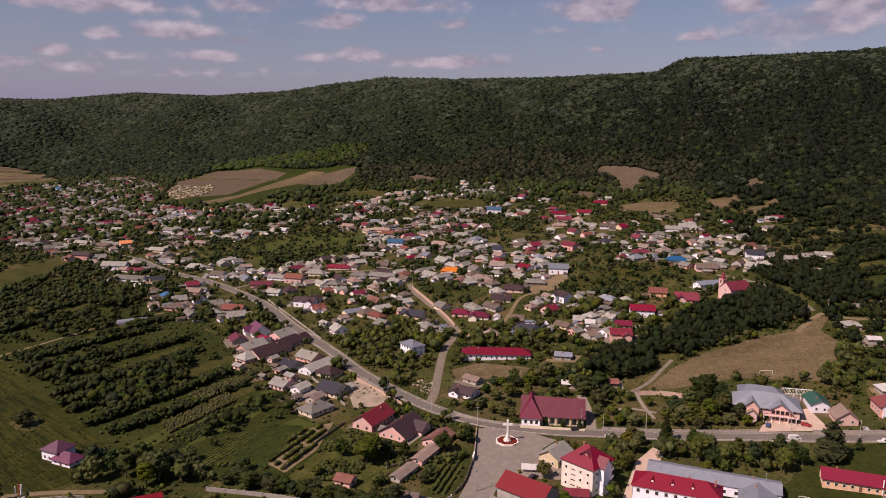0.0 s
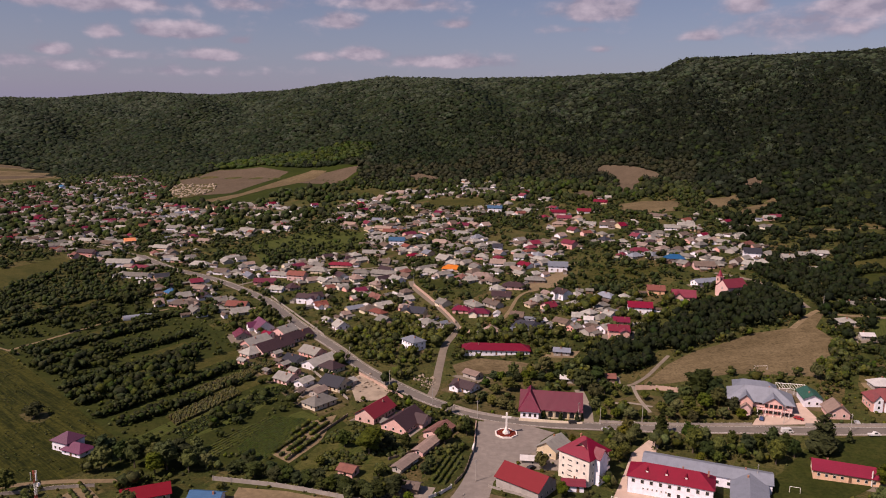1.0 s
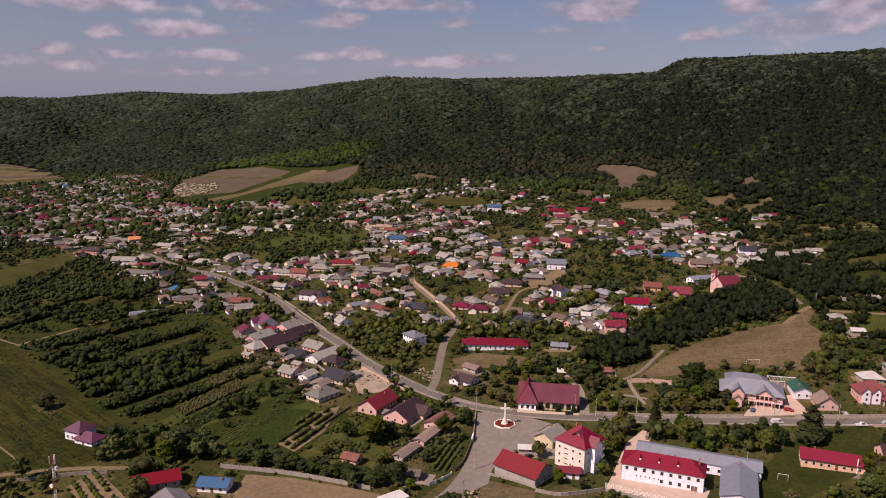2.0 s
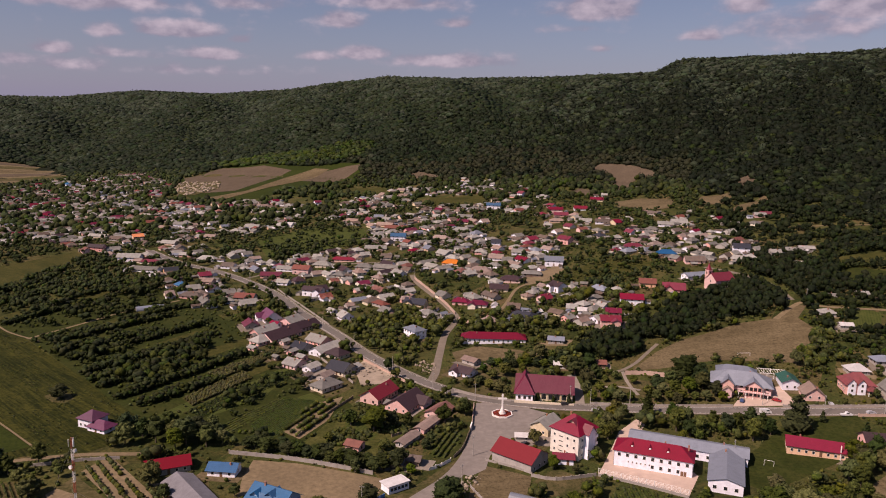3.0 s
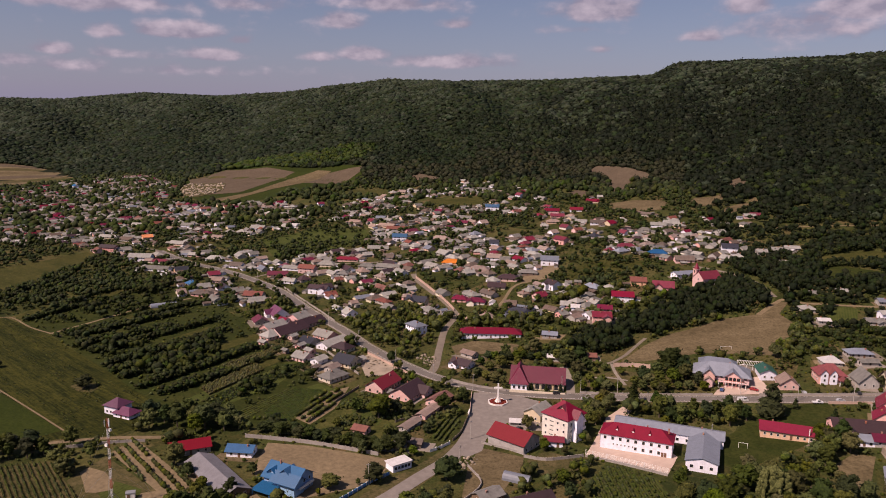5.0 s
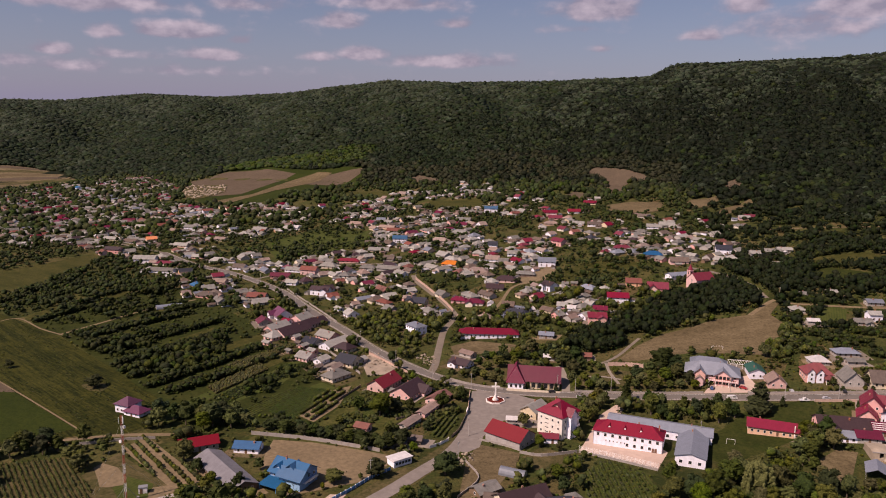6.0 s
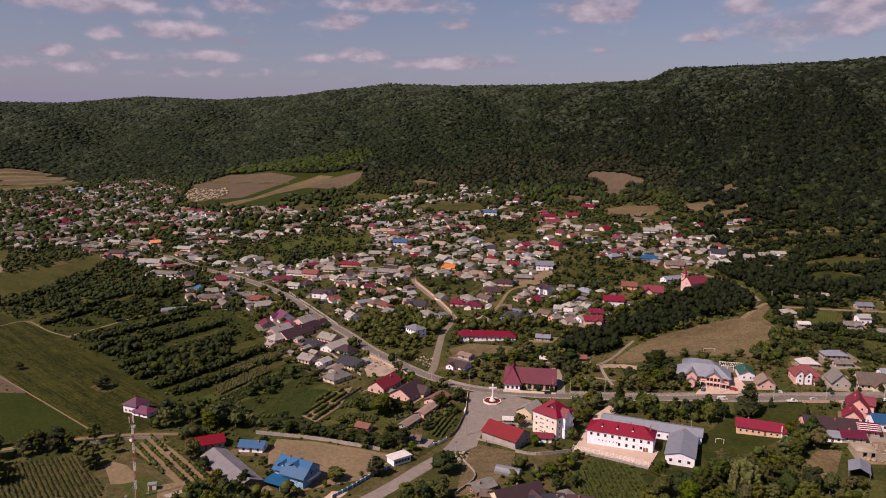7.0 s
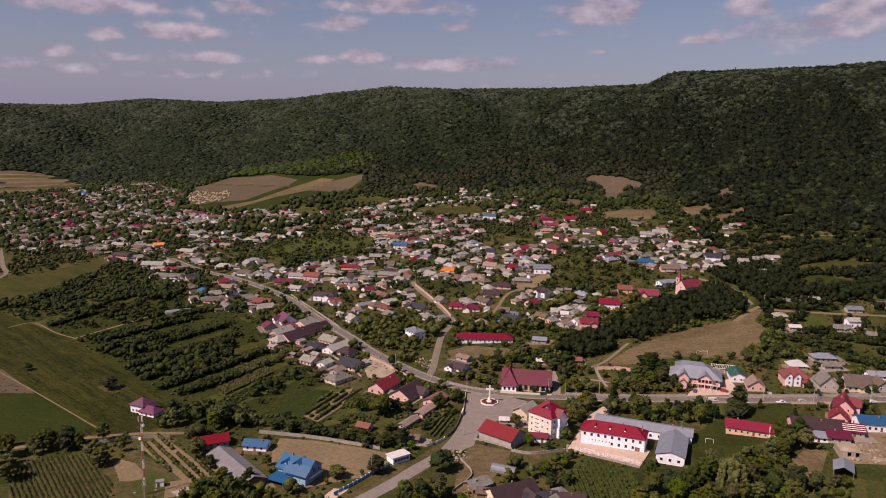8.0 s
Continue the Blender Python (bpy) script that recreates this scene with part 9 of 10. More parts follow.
def forest():
    """The wooded hill: crowns packed over the slope, in drifts of different kinds, some coloured for cloud shade and
    haze.
    """
    rs = np.random.RandomState(3)
    xs, ys, ss = [], [], []
    d = 520.0
    while d < 3650:
        sp = 5.6 + 0.0026 * max(d - 700, 0)
        az = np.arange(-0.66, 0.66, sp / d)
        az = az + rs.uniform(-0.5, 0.5, len(az)) * sp / d
        dd = d + rs.uniform(-0.5, 0.5, len(az)) * sp
        x, y = dd * np.sin(az), dd * np.cos(az) - 60
        u, dist, df, dr = hill_place(x, y)
        ok = (dist > df + rs.uniform(-30, 30, len(az))) & (dist < dr + 40)
        xs.append(x[ok])
        ys.append(y[ok])
        ss.append(sp * (0.58 + 0.55 * rs.uniform(size=ok.sum()) ** 1.6))
        d += sp * 0.98
    # a clump of old trees stands up on the crest
    for k in range(14):
        u = -0.072 + 0.009 * rs.uniform(-1, 1)
        r = float(np.interp(u, RIDGE_U, RIDGE_D)) - rs.uniform(0, 25)
        xs.append(np.array([r * math.sin(math.atan(u))]))
        ys.append(np.array([r * math.cos(math.atan(u)) - 60]))
        ss.append(np.array([rs.uniform(9, 14)]))
    x, y, s = np.concatenate(xs), np.concatenate(ys), np.concatenate(ss)
    ok = open_ground(x, y) & clear_of(x, y, 1.0)
    x, y, s = x[ok], y[ok], s[ok]
    u, d, df, dr = hill_place(x, y)
    t = (d - df) / (dr - df)
    s = s * np.interp(t, (0.9, 0.97), (1.0, 0.8))
    wide = np.array([noise.noise((a * 0.0045, b * 0.0045, 4.1)) for a, b in zip(x, y)])
    drift = np.array([noise.noise((a * 0.018, b * 0.018, 9.3)) for a, b in zip(x, y)])
    draw = rs.uniform(size=len(x))
    young = inside(x, y, YOUNG) & (draw < 0.93)
    scrub = ~young & (t < 0.15 + 0.14 * wide + 0.05 * drift) & (u > -0.12) & (u < 0.34) & (draw < 0.85)
    s = np.where(scrub, s * 0.75, s)
    # pale trees thicken towards crest and west, carrying the haze there as well
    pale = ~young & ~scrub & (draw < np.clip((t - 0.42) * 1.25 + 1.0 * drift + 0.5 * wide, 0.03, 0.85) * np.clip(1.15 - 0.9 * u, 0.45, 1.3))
    rest = ~young & ~scrub & ~pale
    draw = rs.uniform(size=len(x))
    fresh = rest & (draw < np.clip(0.06 + 0.8 * (drift - 0.1) - 0.3 * t, 0.02, 0.6))
    # towards the east more trees take the colour darkened for cloud shade
    shaded = rest & ~fresh & (rs.uniform(size=len(x)) < np.clip((u + 0.02) * 2.6 + 0.8 * wide, 0.08, 0.92))
    far = d > 1450
    for k, mat, lab, name in ((rest & ~fresh & ~shaded, M_FOREST, "dense dark green deciduous forest covering the hillside", "forest"),
                              (shaded, M_SHADED_FOREST, "eastern slope forest, darkened in colour for cloud shade", "oak_forest"),
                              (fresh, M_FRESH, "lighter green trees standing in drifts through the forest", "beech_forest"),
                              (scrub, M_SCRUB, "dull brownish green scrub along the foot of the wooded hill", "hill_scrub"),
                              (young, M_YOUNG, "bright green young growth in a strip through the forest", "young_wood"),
                              (pale, M_CREST, "paler trees towards the crest, with haze in their colour", "crest_trees")):
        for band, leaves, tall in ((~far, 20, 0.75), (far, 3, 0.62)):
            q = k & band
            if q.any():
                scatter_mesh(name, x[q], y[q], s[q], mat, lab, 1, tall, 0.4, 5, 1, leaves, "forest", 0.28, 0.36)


forest()

# ---- single trees ----
tree(5.3, 205.9, 10.5, "dark", 1.45)
tree(-23.5, 203.6, 8, "dark", 1.5)
tree(-39.7, 198.5, 6, "light", 1.9)
tree(-43.5, 192.3, 3, "round")
tree(-29.4, 200.9, 3, "round")
tree(205.5, 283.1, 3, "round")
tree(70.6, 258.8, 7, "light")
tree(74.5, 265.9, 8, "light")
tree(78.7, 272.9, 8, "light")
tree(82.7, 280.8, 8, "light")
tree(86.5, 287.9, 7, "light")
tree(141.2, 267.1, 10, "dark")
tree(130.1, 265.0, 9, "dark")
tree(147.5, 260.0, 8, "dark")
tree(51.4, 356.0, 7, "light")
tree(67.7, 360.6, 7, "light")
tree(208.9, 282.6, 3.5, "light")
tree(212.1, 282.2, 3, "dark")
tree(222.4, 280.1, 3.5, "round")
tree(226.5, 280.3, 3, "dark")
tree(236.7, 278.2, 5, "dark")
tree(240.0, 278.6, 6, "round")
tree(192.6, 283.5, 4, "round")
tree(210.5, 289.0, 5, "dark")
tree(226.7, 287.7, 6, "dark")
tree(160.0, 263.0, 17, "conifer", 1.45)
tree(176.9, 232.5, 12, "dark")
tree(160.3, 220.8, 10, "round")
tree(127.5, 189.0, 14, "willow")
tree(110.2, 186.4, 13, "dark")
tree(101.3, 185.9, 12, "dark")
tree(96.7, 199.3, 9, "round")
tree(56.6, 229.1, 5, "round")
tree(65.7, 219.7, 5, "round")
tree(100.6, 284.8, 12, "conifer")
tree(174.7, 268.9, 6, "conifer")
tree(209.3, 262.5, 5, "conifer")
tree(-25.2, 348.8, 8, "dark")
tree(117.6, 293.9, 7, "round")
tree(-246.3, 331.8, 5, "dark", 1.5)
tree(-182.9, 300.8, 7, "dark", 1.9)
tree(193.1, 332.9, 9, "round")
tree(-117.5, 252.3, 12, "round")
tree(-129.3, 249.3, 11, "round")
tree(-104.3, 250.8, 13, "round")
tree(-95.2, 248.9, 10, "round")
tree(-2.2, 177.8, 10, "dark")
tree(-8.9, 174.1, 10, "dark")
tree(4.7, 178.9, 10, "round")
tree(-26.5, 268.0, 12, "round", 1.4)
tree(-37.5, 274.0, 8, "round", 1.2)
tree(-18.5, 273.5, 8, "dark", 1.2)
tree(-11.5, 274.5, 7, "dark")
tree(5.0, 279.5, 9, "dark", 1.2)
tree(-14.0, 232.5, 9, "dark", 1.2)
tree(-21.0, 249.0, 5, "light", 1.3)
tree(-45.0, 256.5, 5, "light", 1.2)
tree(-3.0, 251.0, 5, "dark", 1.2)
# dense row of trees behind the long wall
for k in range(20):
    tree(round(-78 + 3.05 * k, 1), round(250.6 - 1.02 * k + 1.8 * ((k * 7) % 3 - 1), 1), 5.0 + 0.6 * ((k * 5) % 4), "dark", 1.6)
tree(5.5, 279.1, 8, "round")
tree(14.9, 287.5, 8, "dark")
tree(42.3, 356.8, 9, "round")
tree(61.2, 362.6, 10, "round")
tree(71.1, 353.8, 8, "dark")
tree(48.2, 341.2, 7, "light")
tree(64.8, 246.6, 4, "round")
tree(185.7, 254.0, 7, "conifer")
tree(144.4, 263.5, 9, "dark")
tree(134.8, 265.8, 9, "dark")
tree(125.7, 270.0, 8, "round")
tree(114.6, 273.3, 9, "round")
tree(110.3, 280.0, 8, "dark")
tree(79.8, 265.9, 7, "round")
tree(76.6, 261.1, 7, "round")
tree(84.8, 276.0, 8, "round")
tree(88.7, 283.0, 7, "round")
tree(-168.3, 219.8, 9, "dark")
tree(-175.9, 219.4, 7, "round")
tree(-163.1, 222.6, 8, "dark")
tree(-183.9, 222.3, 7, "round")
tree(-196.0, 225.2, 6, "round")
tree(-142.5, 220.4, 6, "round")
tree(-76.1, 190.1, 8, "dark")
tree(-87.6, 192.6, 7, "round")
tree(-107.6, 221.2, 6, "round")
tree(-96.9, 205.0, 7, "dark")
tree(144.8, 184.8, 13, "dark")
tree(139.1, 193.8, 11, "round")
tree(156.3, 189.0, 12, "dark")
tree(162.5, 186.9, 10, "round")
tree(48.8, 305.7, 4, "conifer")
tree(51.7, 305.3, 4.5, "conifer")
tree(59.3, 303.4, 4, "conifer")
tree(66.5, 301.3, 5, "conifer")
tree(110.8, 294.5, 3, "conifer")
tree(122.9, 292.5, 3, "conifer")
# garden between the hall and the guest house, and round the hall
tree(78.6, 303.3, 6, "light", 1.35)
tree(85.0, 303.0, 5.5, "round", 1.35)
tree(91.3, 301.7, 6.5, "light", 1.35)
tree(97.0, 301.4, 5, "round", 1.35)
tree(109.6, 300.1, 6, "light", 1.35)
tree(115.7, 299.5, 5.5, "round", 1.35)
tree(121.2, 298.8, 6.5, "light", 1.35)
tree(127.5, 297.9, 5, "round", 1.35)
tree(132.9, 297.2, 6, "light", 1.35)
tree(140.1, 295.8, 5.5, "round", 1.35)
tree(77.5, 312.4, 7, "round", 1.3)
tree(84.2, 313.2, 6, "light", 1.3)
tree(90.2, 309.7, 6.5, "round", 1.2)
tree(120.3, 307.2, 8, "round", 1.2)
tree(127.6, 307.2, 9, "round", 1.3)
tree(114.3, 306.7, 7, "light", 1.3)
tree(79.7, 324.1, 9, "round", 1.3)
tree(86.1, 331.6, 8, "dark", 1.2)
tree(106.7, 305.5, 6.5, "round", 1.2)
tree(112.8, 311.6, 9, "dark", 1.2)
tree(135.7, 311.2, 9, "round", 1.3)
tree(138.9, 302.0, 8, "dark", 1.2)
tree(130.6, 323.3, 14, "dark", 1.45)
tree(136.7, 317.7, 11, "dark", 1.35)
tree(122.4, 319.0, 8, "round", 1.3)
tree(76.1, 337.9, 11, "dark", 1.4)
tree(85.0, 345.0, 9, "dark", 1.4)
tree(72.6, 347.2, 8, "round", 1.3)
tree(96.2, 329.3, 5, "light", 1.3)
tree(90.0, 326.4, 4, "round", 1.3)
tree(103.6, 322.0, 5, "round", 1.2)
tree(31.9, 355.1, 5.5, "dark", 1.35)
tree(36.0, 353.8, 5.5, "round", 1.35)
tree(40.1, 352.4, 5.5, "dark", 1.35)
tree(44.3, 351.9, 5.5, "dark", 1.35)
tree(48.8, 353.7, 5.5, "round", 1.35)
tree(53.0, 353.1, 5.5, "dark", 1.35)
tree(57.0, 351.6, 5.5, "dark", 1.35)
tree(61.0, 350.0, 5.5, "round", 1.35)
tree(65.6, 352.6, 5.5, "dark", 1.35)
tree(69.6, 350.9, 5.5, "dark", 1.35)
tree(28.2, 320.0, 6, "light", 1.4)
tree(33.2, 317.4, 6.5, "light", 1.5)
tree(37.3, 313.8, 5, "round", 1.2)
tree(24.1, 326.7, 6, "round", 1.2)
tree(31.2, 335.9, 6, "round", 1.3)
tree(38.4, 339.6, 8, "round", 1.3)
tree(27.0, 344.8, 6, "dark", 1.2)


def plant():
    """Trees of the gardens and copses: near ones one by one, the rest as growth."""
    rs = np.random.RandomState(12)
    rng = random.Random(8)
    # copses
    gx, gy = np.meshgrid(np.arange(-980, 520, 5.2), np.arange(110, 1560, 5.2))
    x = gx.ravel() + rs.uniform(-2.4, 2.4, gx.size)
    y = gy.ravel() + rs.uniform(-2.4, 2.4, gx.size)
    u, d, df, dr = hill_place(x, y)
    keep = (np.abs(u) < 0.72) & (d < df + 20) & open_ground(x, y)
    x, y = x[keep], y[keep]
    wood = np.zeros(len(x), bool)
    for z in WOODS:
        wood |= inside(x, y, z)
    orch = inside(x, y, ORCHARD)
    s, v = road_axes(x, y)
    # hedges and fruit trees stand along the plot edges, in strips across the road's line
    strip = np.sin(v * 2 * np.pi / 23 + 0.6 * np.sin(s * 0.03)) + 0.5 * np.sin(v * 2 * np.pi / 57 + 1)
    patch = np.array([noise.noise((a * 0.018, b * 0.018, 0.3)) for a, b in zip(x, y)])
    p = np.where(s > 0, 0.6, 0.5) + 0.24 * np.clip(strip, -1, 1) + 0.5 * patch
    p = np.where(~orch & (np.hypot(x, y + 60) < 560), p - 0.13 + 0.45 * patch, p)
    p = np.where(orch, 0.14 + 0.5 * patch, p)
    p = np.where((s > 0) & (np.hypot(x, y + 60) > 420), 0.41 + 0.2 * np.clip(strip, -1, 1) + 0.6 * patch, p)
    p = np.where(s > 420, p + 0.12, p)
    p = np.where((np.hypot(x, y + 60) < 440) & ~orch, p * 0.72, p)
    p = np.where((np.abs(s) < 75) & (v > 60) & (v < 420), p * 0.7, p)
    p = np.where(wood, 0.82, p)
    ok = rs.uniform(size=len(x)) < p
    x, y, wood, orch, patch = x[ok], y[ok], wood[ok], orch[ok], patch[ok]
    ok = np.where(np.hypot(x, y + 60) < 480, clear_of(x, y, 1.4), clear_of(x, y, -0.3))
    x, y, wood, orch, patch = x[ok], y[ok], wood[ok], orch[ok], patch[ok]
    for a, b, r in TREES:
        k = (x - a) ** 2 + (y - b) ** 2 > (r + 1.5) ** 2
        x, y, wood, orch, patch = x[k], y[k], wood[k], orch[k], patch[k]
    dist = np.hypot(x, y + 60)
    near = dist < 440
    one = near & (rs.uniform(size=len(x)) < np.where(wood, 0.8, 0.33))
    n = 0
    order = [i for i in np.argsort(dist) if one[i]][:170]
    one[:] = False
    one[order] = True
    for a, b, wd in zip(x[one], y[one], wood[one]):
        if n < 170:
            tree(round(float(a), 1), round(float(b), 1), rng.uniform(7, 11.5) if wd else rng.uniform(5.0, 8.5),
                 rng.choice(("round", "dark", "light", "round", "round") if wd else ("round", "round", "light", "light", "dark")), rng.uniform(0.9, 1.25))
            n += 1
    rest = ~one
    size = np.where(wood, rs.uniform(2.4, 3.9, len(x)), rs.uniform(1.3, 2.9, len(x)) + 1.2 * (rs.uniform(size=len(x)) > 0.8))
    size = np.where((dist < 560) & ~wood & ~orch, size * np.clip(1.0 + 0.7 * patch, 0.7, 1.35), size)
    size = np.where(~wood & ~orch & (dist > 430), size * 1.12, size)
    dark = np.zeros(len(x), bool)
    for z in COPSE:
        dark |= inside(x, y, z)
    k = rest & dark
    scatter_mesh("copse", x[k], y[k], size[k], M_COPSE_SHADE, "dark dense copse and garden trees with cloud shade in their colour", 1, 1.1, 0.15, 29, 4, 40, "trees", 0.4, 0.3)
    rest = rest & ~dark
    k = rest & orch
    scatter_mesh("orchard_trees", x[k], y[k], size[k] * 1.1, M_HEDGE, "dark fruit trees filling the garden strips", 1, 0.9, 0.15, 39, 4, 36, "trees", 0.42, 0.3)
    rest = rest & ~orch
    k = rest & (dist < 560)
    scatter_mesh("garden_shrubs", x[k], y[k], size[k] * 0.9, M_BUSHES, "fruit trees, bushes and hedges in the nearer gardens", 1, 0.95, 0.15, 9, 4, 60, "trees", 0.42, 0.27)
    k = rest & (dist >= 560) & (dist < 950)
    scatter_mesh("garden_growth", x[k], y[k], size[k] * 0.84, M_GROWTH, "fruit trees and hedges filling the upper village gardens", 1, 0.95, 0.15, 9, 4, 12, "trees", 0.42)
    k = rest & (dist >= 950)
    scatter_mesh("far_scrub", x[k], y[k], size[k] * 1.2, M_GROWTH, "dark trees and scrub between the farthest houses", 1, 1.0, 0.2, 13, 1, 3, "trees", 0.3)
    # hedges of fruit trees along the plots of the orchard
    hx, hy = [], []
    for a, b in HEDGES:
        a, b = np.array(a), np.array(b)
        n = int(np.linalg.norm(b - a) / 1.7)
        t = np.linspace(0, 1, n)
        gap = np.array([noise.noise((float(q) * n * 0.09, float(a[0]), 0.5)) for q in t]) > -0.3
        for off in (-2.6, 0.0, 2.4):
            hx.append((a[0] + (b[0] - a[0]) * t)[gap] + off + rs.uniform(-1.3, 1.3, gap.sum()))
            hy.append((a[1] + (b[1] - a[1]) * t)[gap] + off + rs.uniform(-1.3, 1.3, gap.sum()))
    hx, hy = np.concatenate(hx), np.concatenate(hy)
    ok = clear_of(hx, hy, 0.0) & open_ground(hx, hy)
    hx, hy = hx[ok], hy[ok]
    scatter_mesh("orchard_hedges", hx, hy, rs.uniform(1.1, 2.6, len(hx)), M_HEDGE, "long dark hedges of fruit trees between garden strips", 1, 0.85, 0.15, 19, 4, 26, "hedge", 0.42, 0.3)
    # low growth in the gardens
    k = 13000
    x, y = rs.uniform(-420, 330, k), rs.uniform(150, 620, k)
    ok = open_ground(x, y) & (np.abs(x / (y + 60)) < 0.72)
    x, y = x[ok], y[ok]
    ok = clear_of(x, y, -0.3)
    x, y = x[ok], y[ok]
    scatter_mesh("undergrowth", x, y, rs.uniform(0.35, 1.0, len(x)), M_BUSHES, "low shrubs and weeds among the gardens", 1, 0.9, 0.2, 10, 1, 4, "shrubs")
    # tall weeds behind the long wall, bushes in the crowded yards
    x, y = rs.uniform(-58, -8, 1500), rs.uniform(242, 304, 1500)
    ok = inside(x, y, PLOT_WEEDS)
    x, y = x[ok], y[ok]
    ok = clear_of(x, y, 0.2) & (np.array([noise.noise((a * 0.09, b * 0.09, 4.0)) for a, b in zip(x, y)]) > -0.12)
    x, y = x[ok], y[ok]
    scatter_mesh("tall_weeds", x, y, rs.uniform(0.5, 1.25, len(x)), M_VINE, "tall weeds and brambles on an overgrown plot", 1, 0.8, 0.2, 31, 1, 8, "weeds", 0.35)
    x, y = rs.uniform(-124, -40, 900), rs.uniform(312, 454, 900)
    ok = inside(x, y, CROWDED)
    x, y = x[ok], y[ok]
    ok = clear_of(x, y, 0.4) & (rs.uniform(size=len(x)) < 0.45)
    x, y = x[ok], y[ok]
    scatter_mesh("yard_bushes", x, y, rs.uniform(0.6, 1.9, len(x)), M_GROWTH, "dark bushes and small trees between the crowded yards", 1, 1.0, 0.15, 33, 2, 40, "bushes", 0.32, 0.3)
    # tufts and weeds in the meadow
    mc, ms = math.cos(MOWN), math.sin(MOWN)
    k = 22000
    x, y = rs.uniform(-330, 0, k), rs.uniform(150, 560, k)
    ok = inside(x, y, MEADOW) & (np.array([noise.noise(((a * mc + b * ms) * 0.012, (b * mc - a * ms) * 0.14, 2.0)) for a, b in zip(x, y)]) > 0.02)
    ok &= ~inside(x, y, CROP) & clear_of(x, y, 0.5)
    x, y = x[ok], y[ok]
    scatter_mesh("meadow_tufts", x, y, rs.uniform(0.2, 0.55, len(x)), M_VINE, "tufts of tall grass and weeds in the meadow", 1, 0.6, 0.3, 23, 1, 3, "grass", 0.35)


plant()

# ---- planted rows ----
rows_of([(-182.6, 201.6), (-177.7, 210.9), (-157.7, 216.8), (-132.6, 188.6), (-128.3, 168.3), (-165.2, 167.2)], 1.9, -52.9, 1.3, 0.62, M_VINE, "vineyard_rows", "trained green vine rows in a small vineyard", 1)
rows_of([(-136.4, 225.4), (-131.2, 239.3), (-91.4, 197.3), (-93.9, 180.1), (-100, 188.6)], 4.2, -50.1, 2.0, 1.5, M_BUSHES, "young_tree_rows", "rows of young fruit trees on pale soil", 2)
rows_of([(-66, 267.7), (-60.1, 297), (-46.8, 306.3), (-49.8, 280.1), (-58.9, 260.2)], 4.0, 66.8, 2.0, 1.6, M_BUSHES, "fruit_bush_rows", "rows of fruit bushes in a garden", 3)
rows_of([(64, 209.8), (76.2, 219.7), (89.4, 209.6), (90.4, 194.2), (78.5, 175.3), (57.7, 174.5)], 2.2, -88.8, 1.2, 1.0, M_VINE, "garden_vine_rows", "vine rows in a garden below the school", 4)
rows_of([(-122, 301.5), (-103.8, 341.4), (-96.6, 332.4), (-114.4, 291.5)], 1.3, 64.8, 1.8, 1.0, M_MAIZE, "maize_rows", "rows of tall yellowing maize", 5)
rows_of([(-120.3, 337.2), (-94.9, 386.3), (-89.2, 376.8), (-113.8, 328)], 1.3, 63.9, 1.8, 1.0, M_MAIZE, "maize_rows", "rows of tall yellowing maize", 6)
rows_of([(-97.5, 262.9), (-90.5, 283.5), (-75.8, 304.2), (-69.1, 297.7), (-85, 272.6), (-91.8, 254.4)], 1.8, 61.5, 0.5, 0.8, M_BUSHES, "crop_rows", "low rows of green garden crops", 7)
rows_of([(-115.2, 289), (-95.7, 320.6), (-74.5, 356), (-71.2, 346.9), (-89.6, 307.9), (-107.5, 278)], 1.1, 60.4, 0.4, 0.9, M_GROWTH, "vegetable_rows", "low green vegetable rows", 8)
rows_of(PLOT_VINES, 2.4, 71.4, 1.4, 1.0, M_VINE, "vine_rows", "vine rows in a fenced garden", 9)
rows_of(PLOT_GREEN, 1.1, 72.9, 0.3, 0.8, M_YOUNG, "vegetable_rows", "low green vegetable rows", 10)

# ---- small things ----
utility_pole(-154.2, 559.7, 75, lamp=False)
utility_pole(-110.1, 489.1, 38, lamp=True)
utility_pole(-73.5, 427.0, 72, lamp=False)
utility_pole(-48.3, 384.9, 15, lamp=True)
utility_pole(-22.9, 345.8, 79, lamp=False)
utility_pole(-0.5, 321.9, 16, lamp=True)
utility_pole(20.7, 306.6, 13, lamp=False)
utility_pole(67.3, 302.2, 44, lamp=False)
utility_pole(95.4, 297.0, 30, lamp=True)
utility_pole(123.4, 239.5, 49, lamp=False)
utility_pole(179.8, 277.3, 81, lamp=False)
utility_pole(205.3, 273.4, 64, lamp=False)
utility_pole(-25.2, 201.3, 1, lamp=False)
utility_pole(-16.8, 553.6, 28, lamp=False)
utility_pole(16.7, 245.1, 49, lamp=False)
utility_pole(11.1, 219.0, 44, lamp=False)
utility_pole(76.1, 296.5, 64, lamp=False)
utility_pole(26.2, 410.8, 44, lamp=False)
utility_pole(246.6, 432.0, 7, lamp=False)
utility_pole(156.6, 289.3, 22, lamp=True)
utility_pole(233.5, 269.9, 76, lamp=False)
car(64.3, 299.4, 5, "k", "hatchback")
car(77.6, 290.7, -5, "s", "hatchback")
car(154.2, 280.8, 2, "w", "van")
car(187.9, 273.6, 2, "w", "pickup")
car(162.0, 295.5, 20, "k", "hatchback")
car(164.6, 292.1, -40, "r", "hatchback")
car(148.9, 294.3, 60, "b", "hatchback")
car(186.8, 285.0, 80, "s", "hatchback")
car(199.5, 274.0, 0, "s", "hatchback")
car(39.6, 255.5, 40, "k", "hatchback")
car(234.1, 268.3, 0, "w", "hatchback")
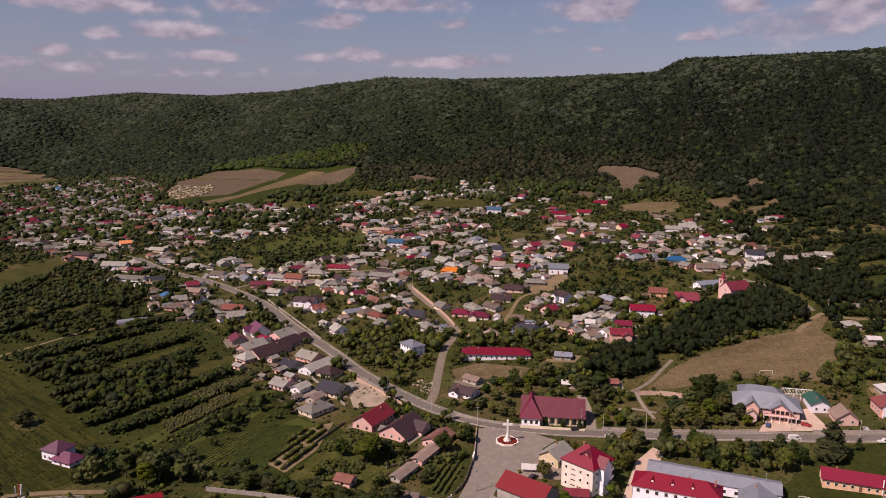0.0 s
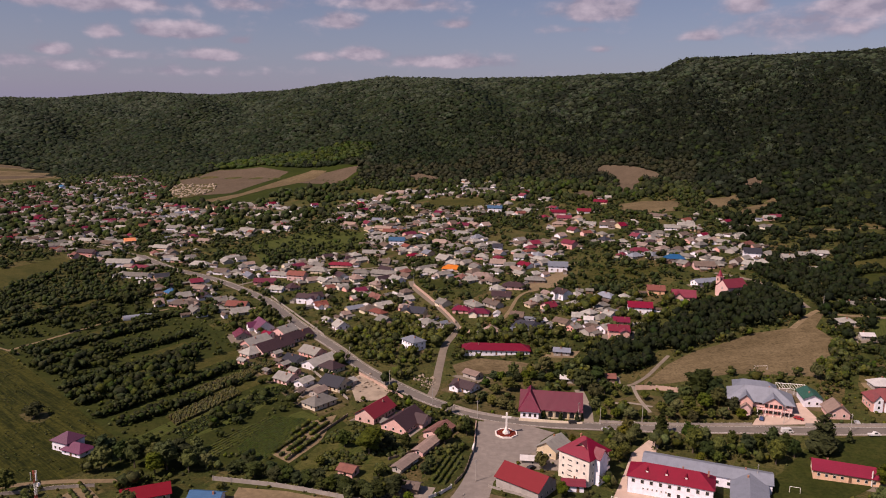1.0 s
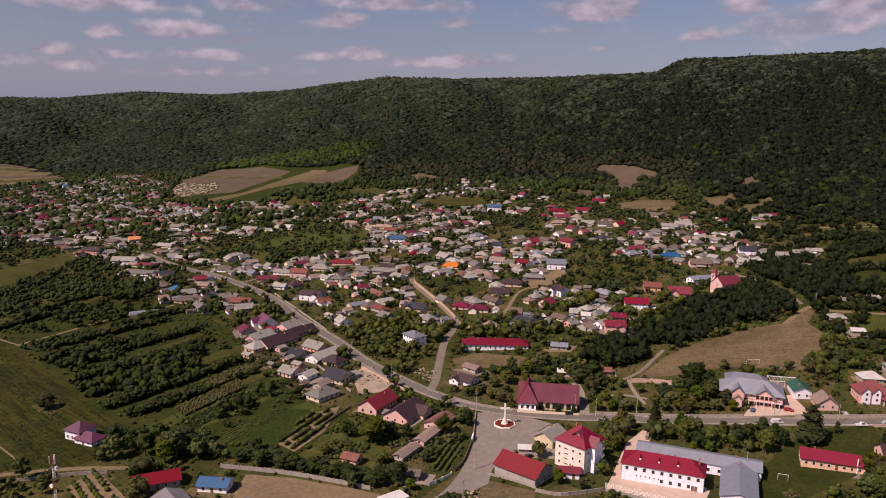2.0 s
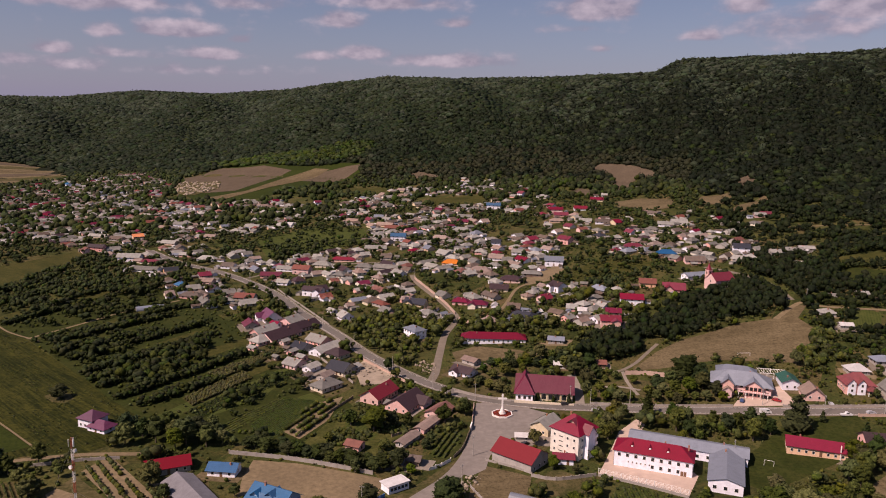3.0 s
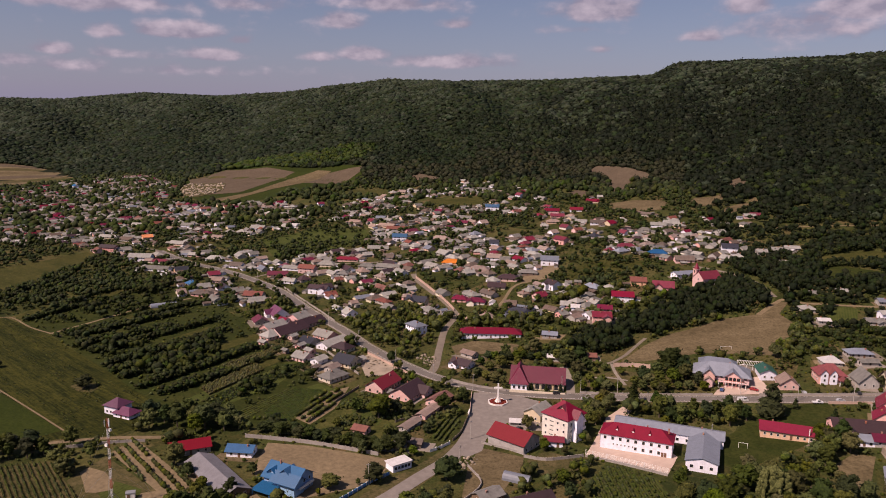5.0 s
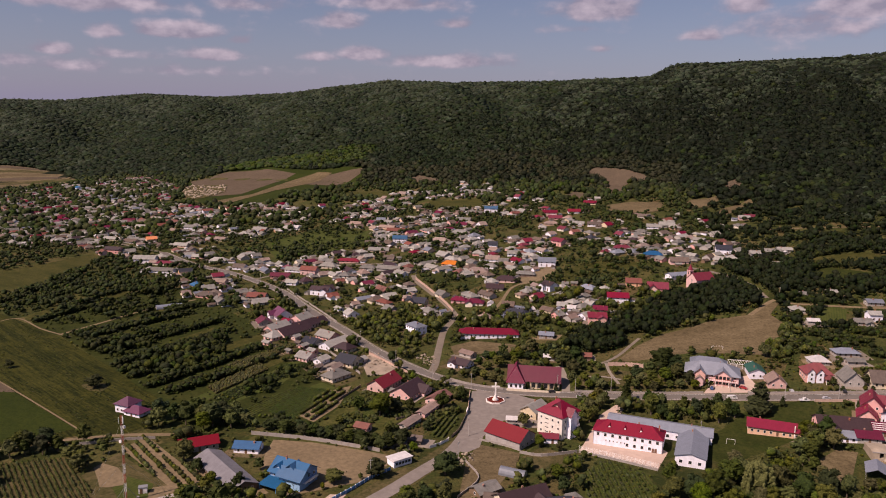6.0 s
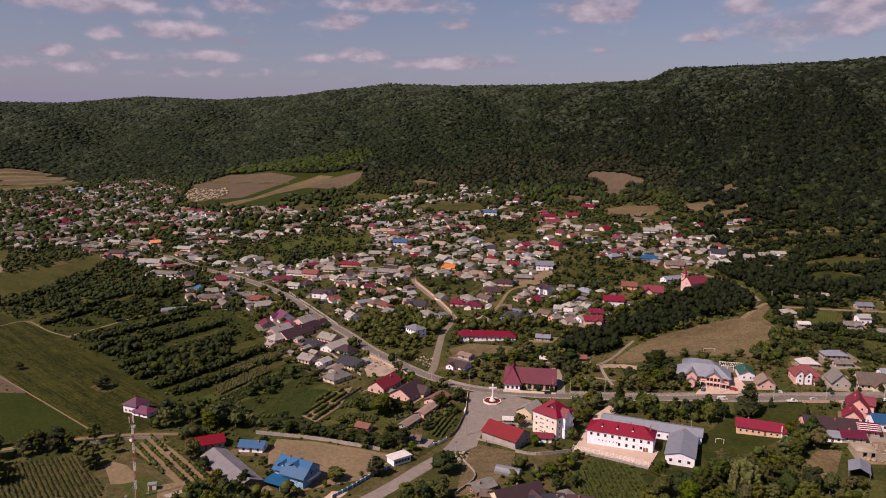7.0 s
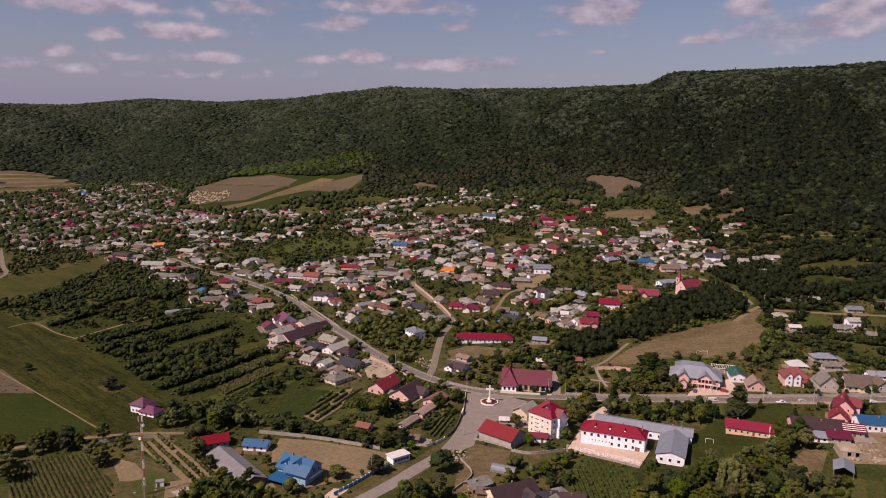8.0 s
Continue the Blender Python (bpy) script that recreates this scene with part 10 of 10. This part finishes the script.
car(212.1, 280.9, 75, "k", "hatchback")
car(-81.6, 439.4, 127, "b", "hatchback")
fence([(-83.9, 242.8), (-72.4, 241), (-55.2, 237.6), (-38.1, 232.3), (-23.5, 227)], 1.6, M_CONC, "long pale concrete wall along a bare field", name="boundary_wall")
fence([(-39.2, 182.7), (-32.1, 191.6), (-24.6, 202.4), (-17.6, 209.8)], 1.3, M_BLUE, "blue painted metal fence with posts along the side road", post=M_WHITE, gap=2.5, thick=0.08)
fence([(-16.8, 551.5), (-5, 516.7), (7.4, 478.3), (13.9, 453.2)], 2.0, M_PINKWALL, "pinkish plastered garden wall along the lane", name="garden_wall")
fence([(16.6, 439.5), (27, 430.9), (41.6, 449.2), (44.3, 462.7)], 2.0, M_PINKWALL, "pinkish plastered garden wall round a garden", name="garden_wall")
fence([(65.2, 227.6), (79, 220.2), (95.2, 210.2)], 1.0, M_CONC, "concrete retaining wall below the school yard", name="retaining_wall")
fence([(21.5, 240.6), (32.7, 234.2), (39.1, 229.3)], 0.8, M_CONC, "low concrete wall beside a garage", name="garden_wall")
fence([(-40.6, 364.5), (-26.4, 345.6), (-15.1, 330.1)], 1.3, M_PINKWALL, "pale garden wall beside the main road", name="garden_wall")
fence([(-126.3, 536.4), (-94.7, 480.4), (-70.5, 435.9)], 1.2, M_CONC, "pale roadside garden fence")
fence([(76.6, 299.6), (95.2, 296), (119.7, 292.2), (142.6, 289.6)], 1.1, M_CONC, "pale garden fence along the main road")
fence([(164.9, 286.1), (182.4, 283.4), (208.7, 280.2), (243.4, 276.6)], 1.1, M_CONC, "pale garden fence along the main road")
fence([(10.7, 317.7), (22.2, 310.9), (38.2, 304.5)], 1.1, M_CONC, "pale garden fence along the main road")
fence([(192.8, 272.4), (212.4, 269.6)], 1.2, M_PINKWALL, "pinkish plastered wall beside the road", name="garden_wall")
fence([(19.8, 300.2), (17.6, 274.5)], 1.2, M_PINKWALL, "pale plastered garden wall beside the square", name="garden_wall")
fence([(16.6, 269.5), (12.6, 251.4), (8.5, 242.5)], 1.4, M_WOODPOLE, "weathered board fence between a vine garden and the square", thick=0.06, coping=False)
fence([(7.2, 239.6), (3.6, 235.2), (-1.5, 231.0)], 1.4, M_WHITE, "white painted board fence at a garden corner", thick=0.06, coping=False)
fence([(17.5, 274.2), (16.7, 269.8)], 2.3, M_WHITE, "white garden gate wall beside the square", name="gate_wall", thick=0.5)
fence([(-164.4, 228), (-150.9, 230.8), (-140.3, 234.3), (-126.1, 236.5)], 1.2, M_CONC, "pale concrete fence below the field")
fence([(-40.3, 307), (-50.4, 284.3), (-58.9, 260.2)], 1.2, M_WOODPOLE, "weathered board fence between gardens", thick=0.06, coping=False)
fence([(-18.1, 262.4), (-8, 270.4), (-0.7, 281.2)], 1.2, M_WOODPOLE, "weathered board fence between gardens", thick=0.06, coping=False)
fence([(38.8, 227), (47.8, 223.8), (64.4, 227.6)], 1.3, M_CONC, "pale concrete garden fence")
fence([(14.4, 217.7), (19, 202.1), (10, 186.7)], 1.0, M_CONC, "pale concrete garden fence")
fence([(-80.5, 393.2), (-60, 357), (-42.4, 327.2)], 1.3, M_CONC, "pale yard wall behind the houses")
fence([(102.4, 334.6), (112.6, 333.0), (124.0, 327.5)], 2.2, M_PINKWALL, "pinkish retaining wall at the top of a garden", name="retaining_wall")
mesh_fence([(65.4, 228.6), (79.2, 221.1), (95.5, 211.2)])
goal(171.4, 348.3, 5)
goal(135.3, 233.9, -20, 1.8)
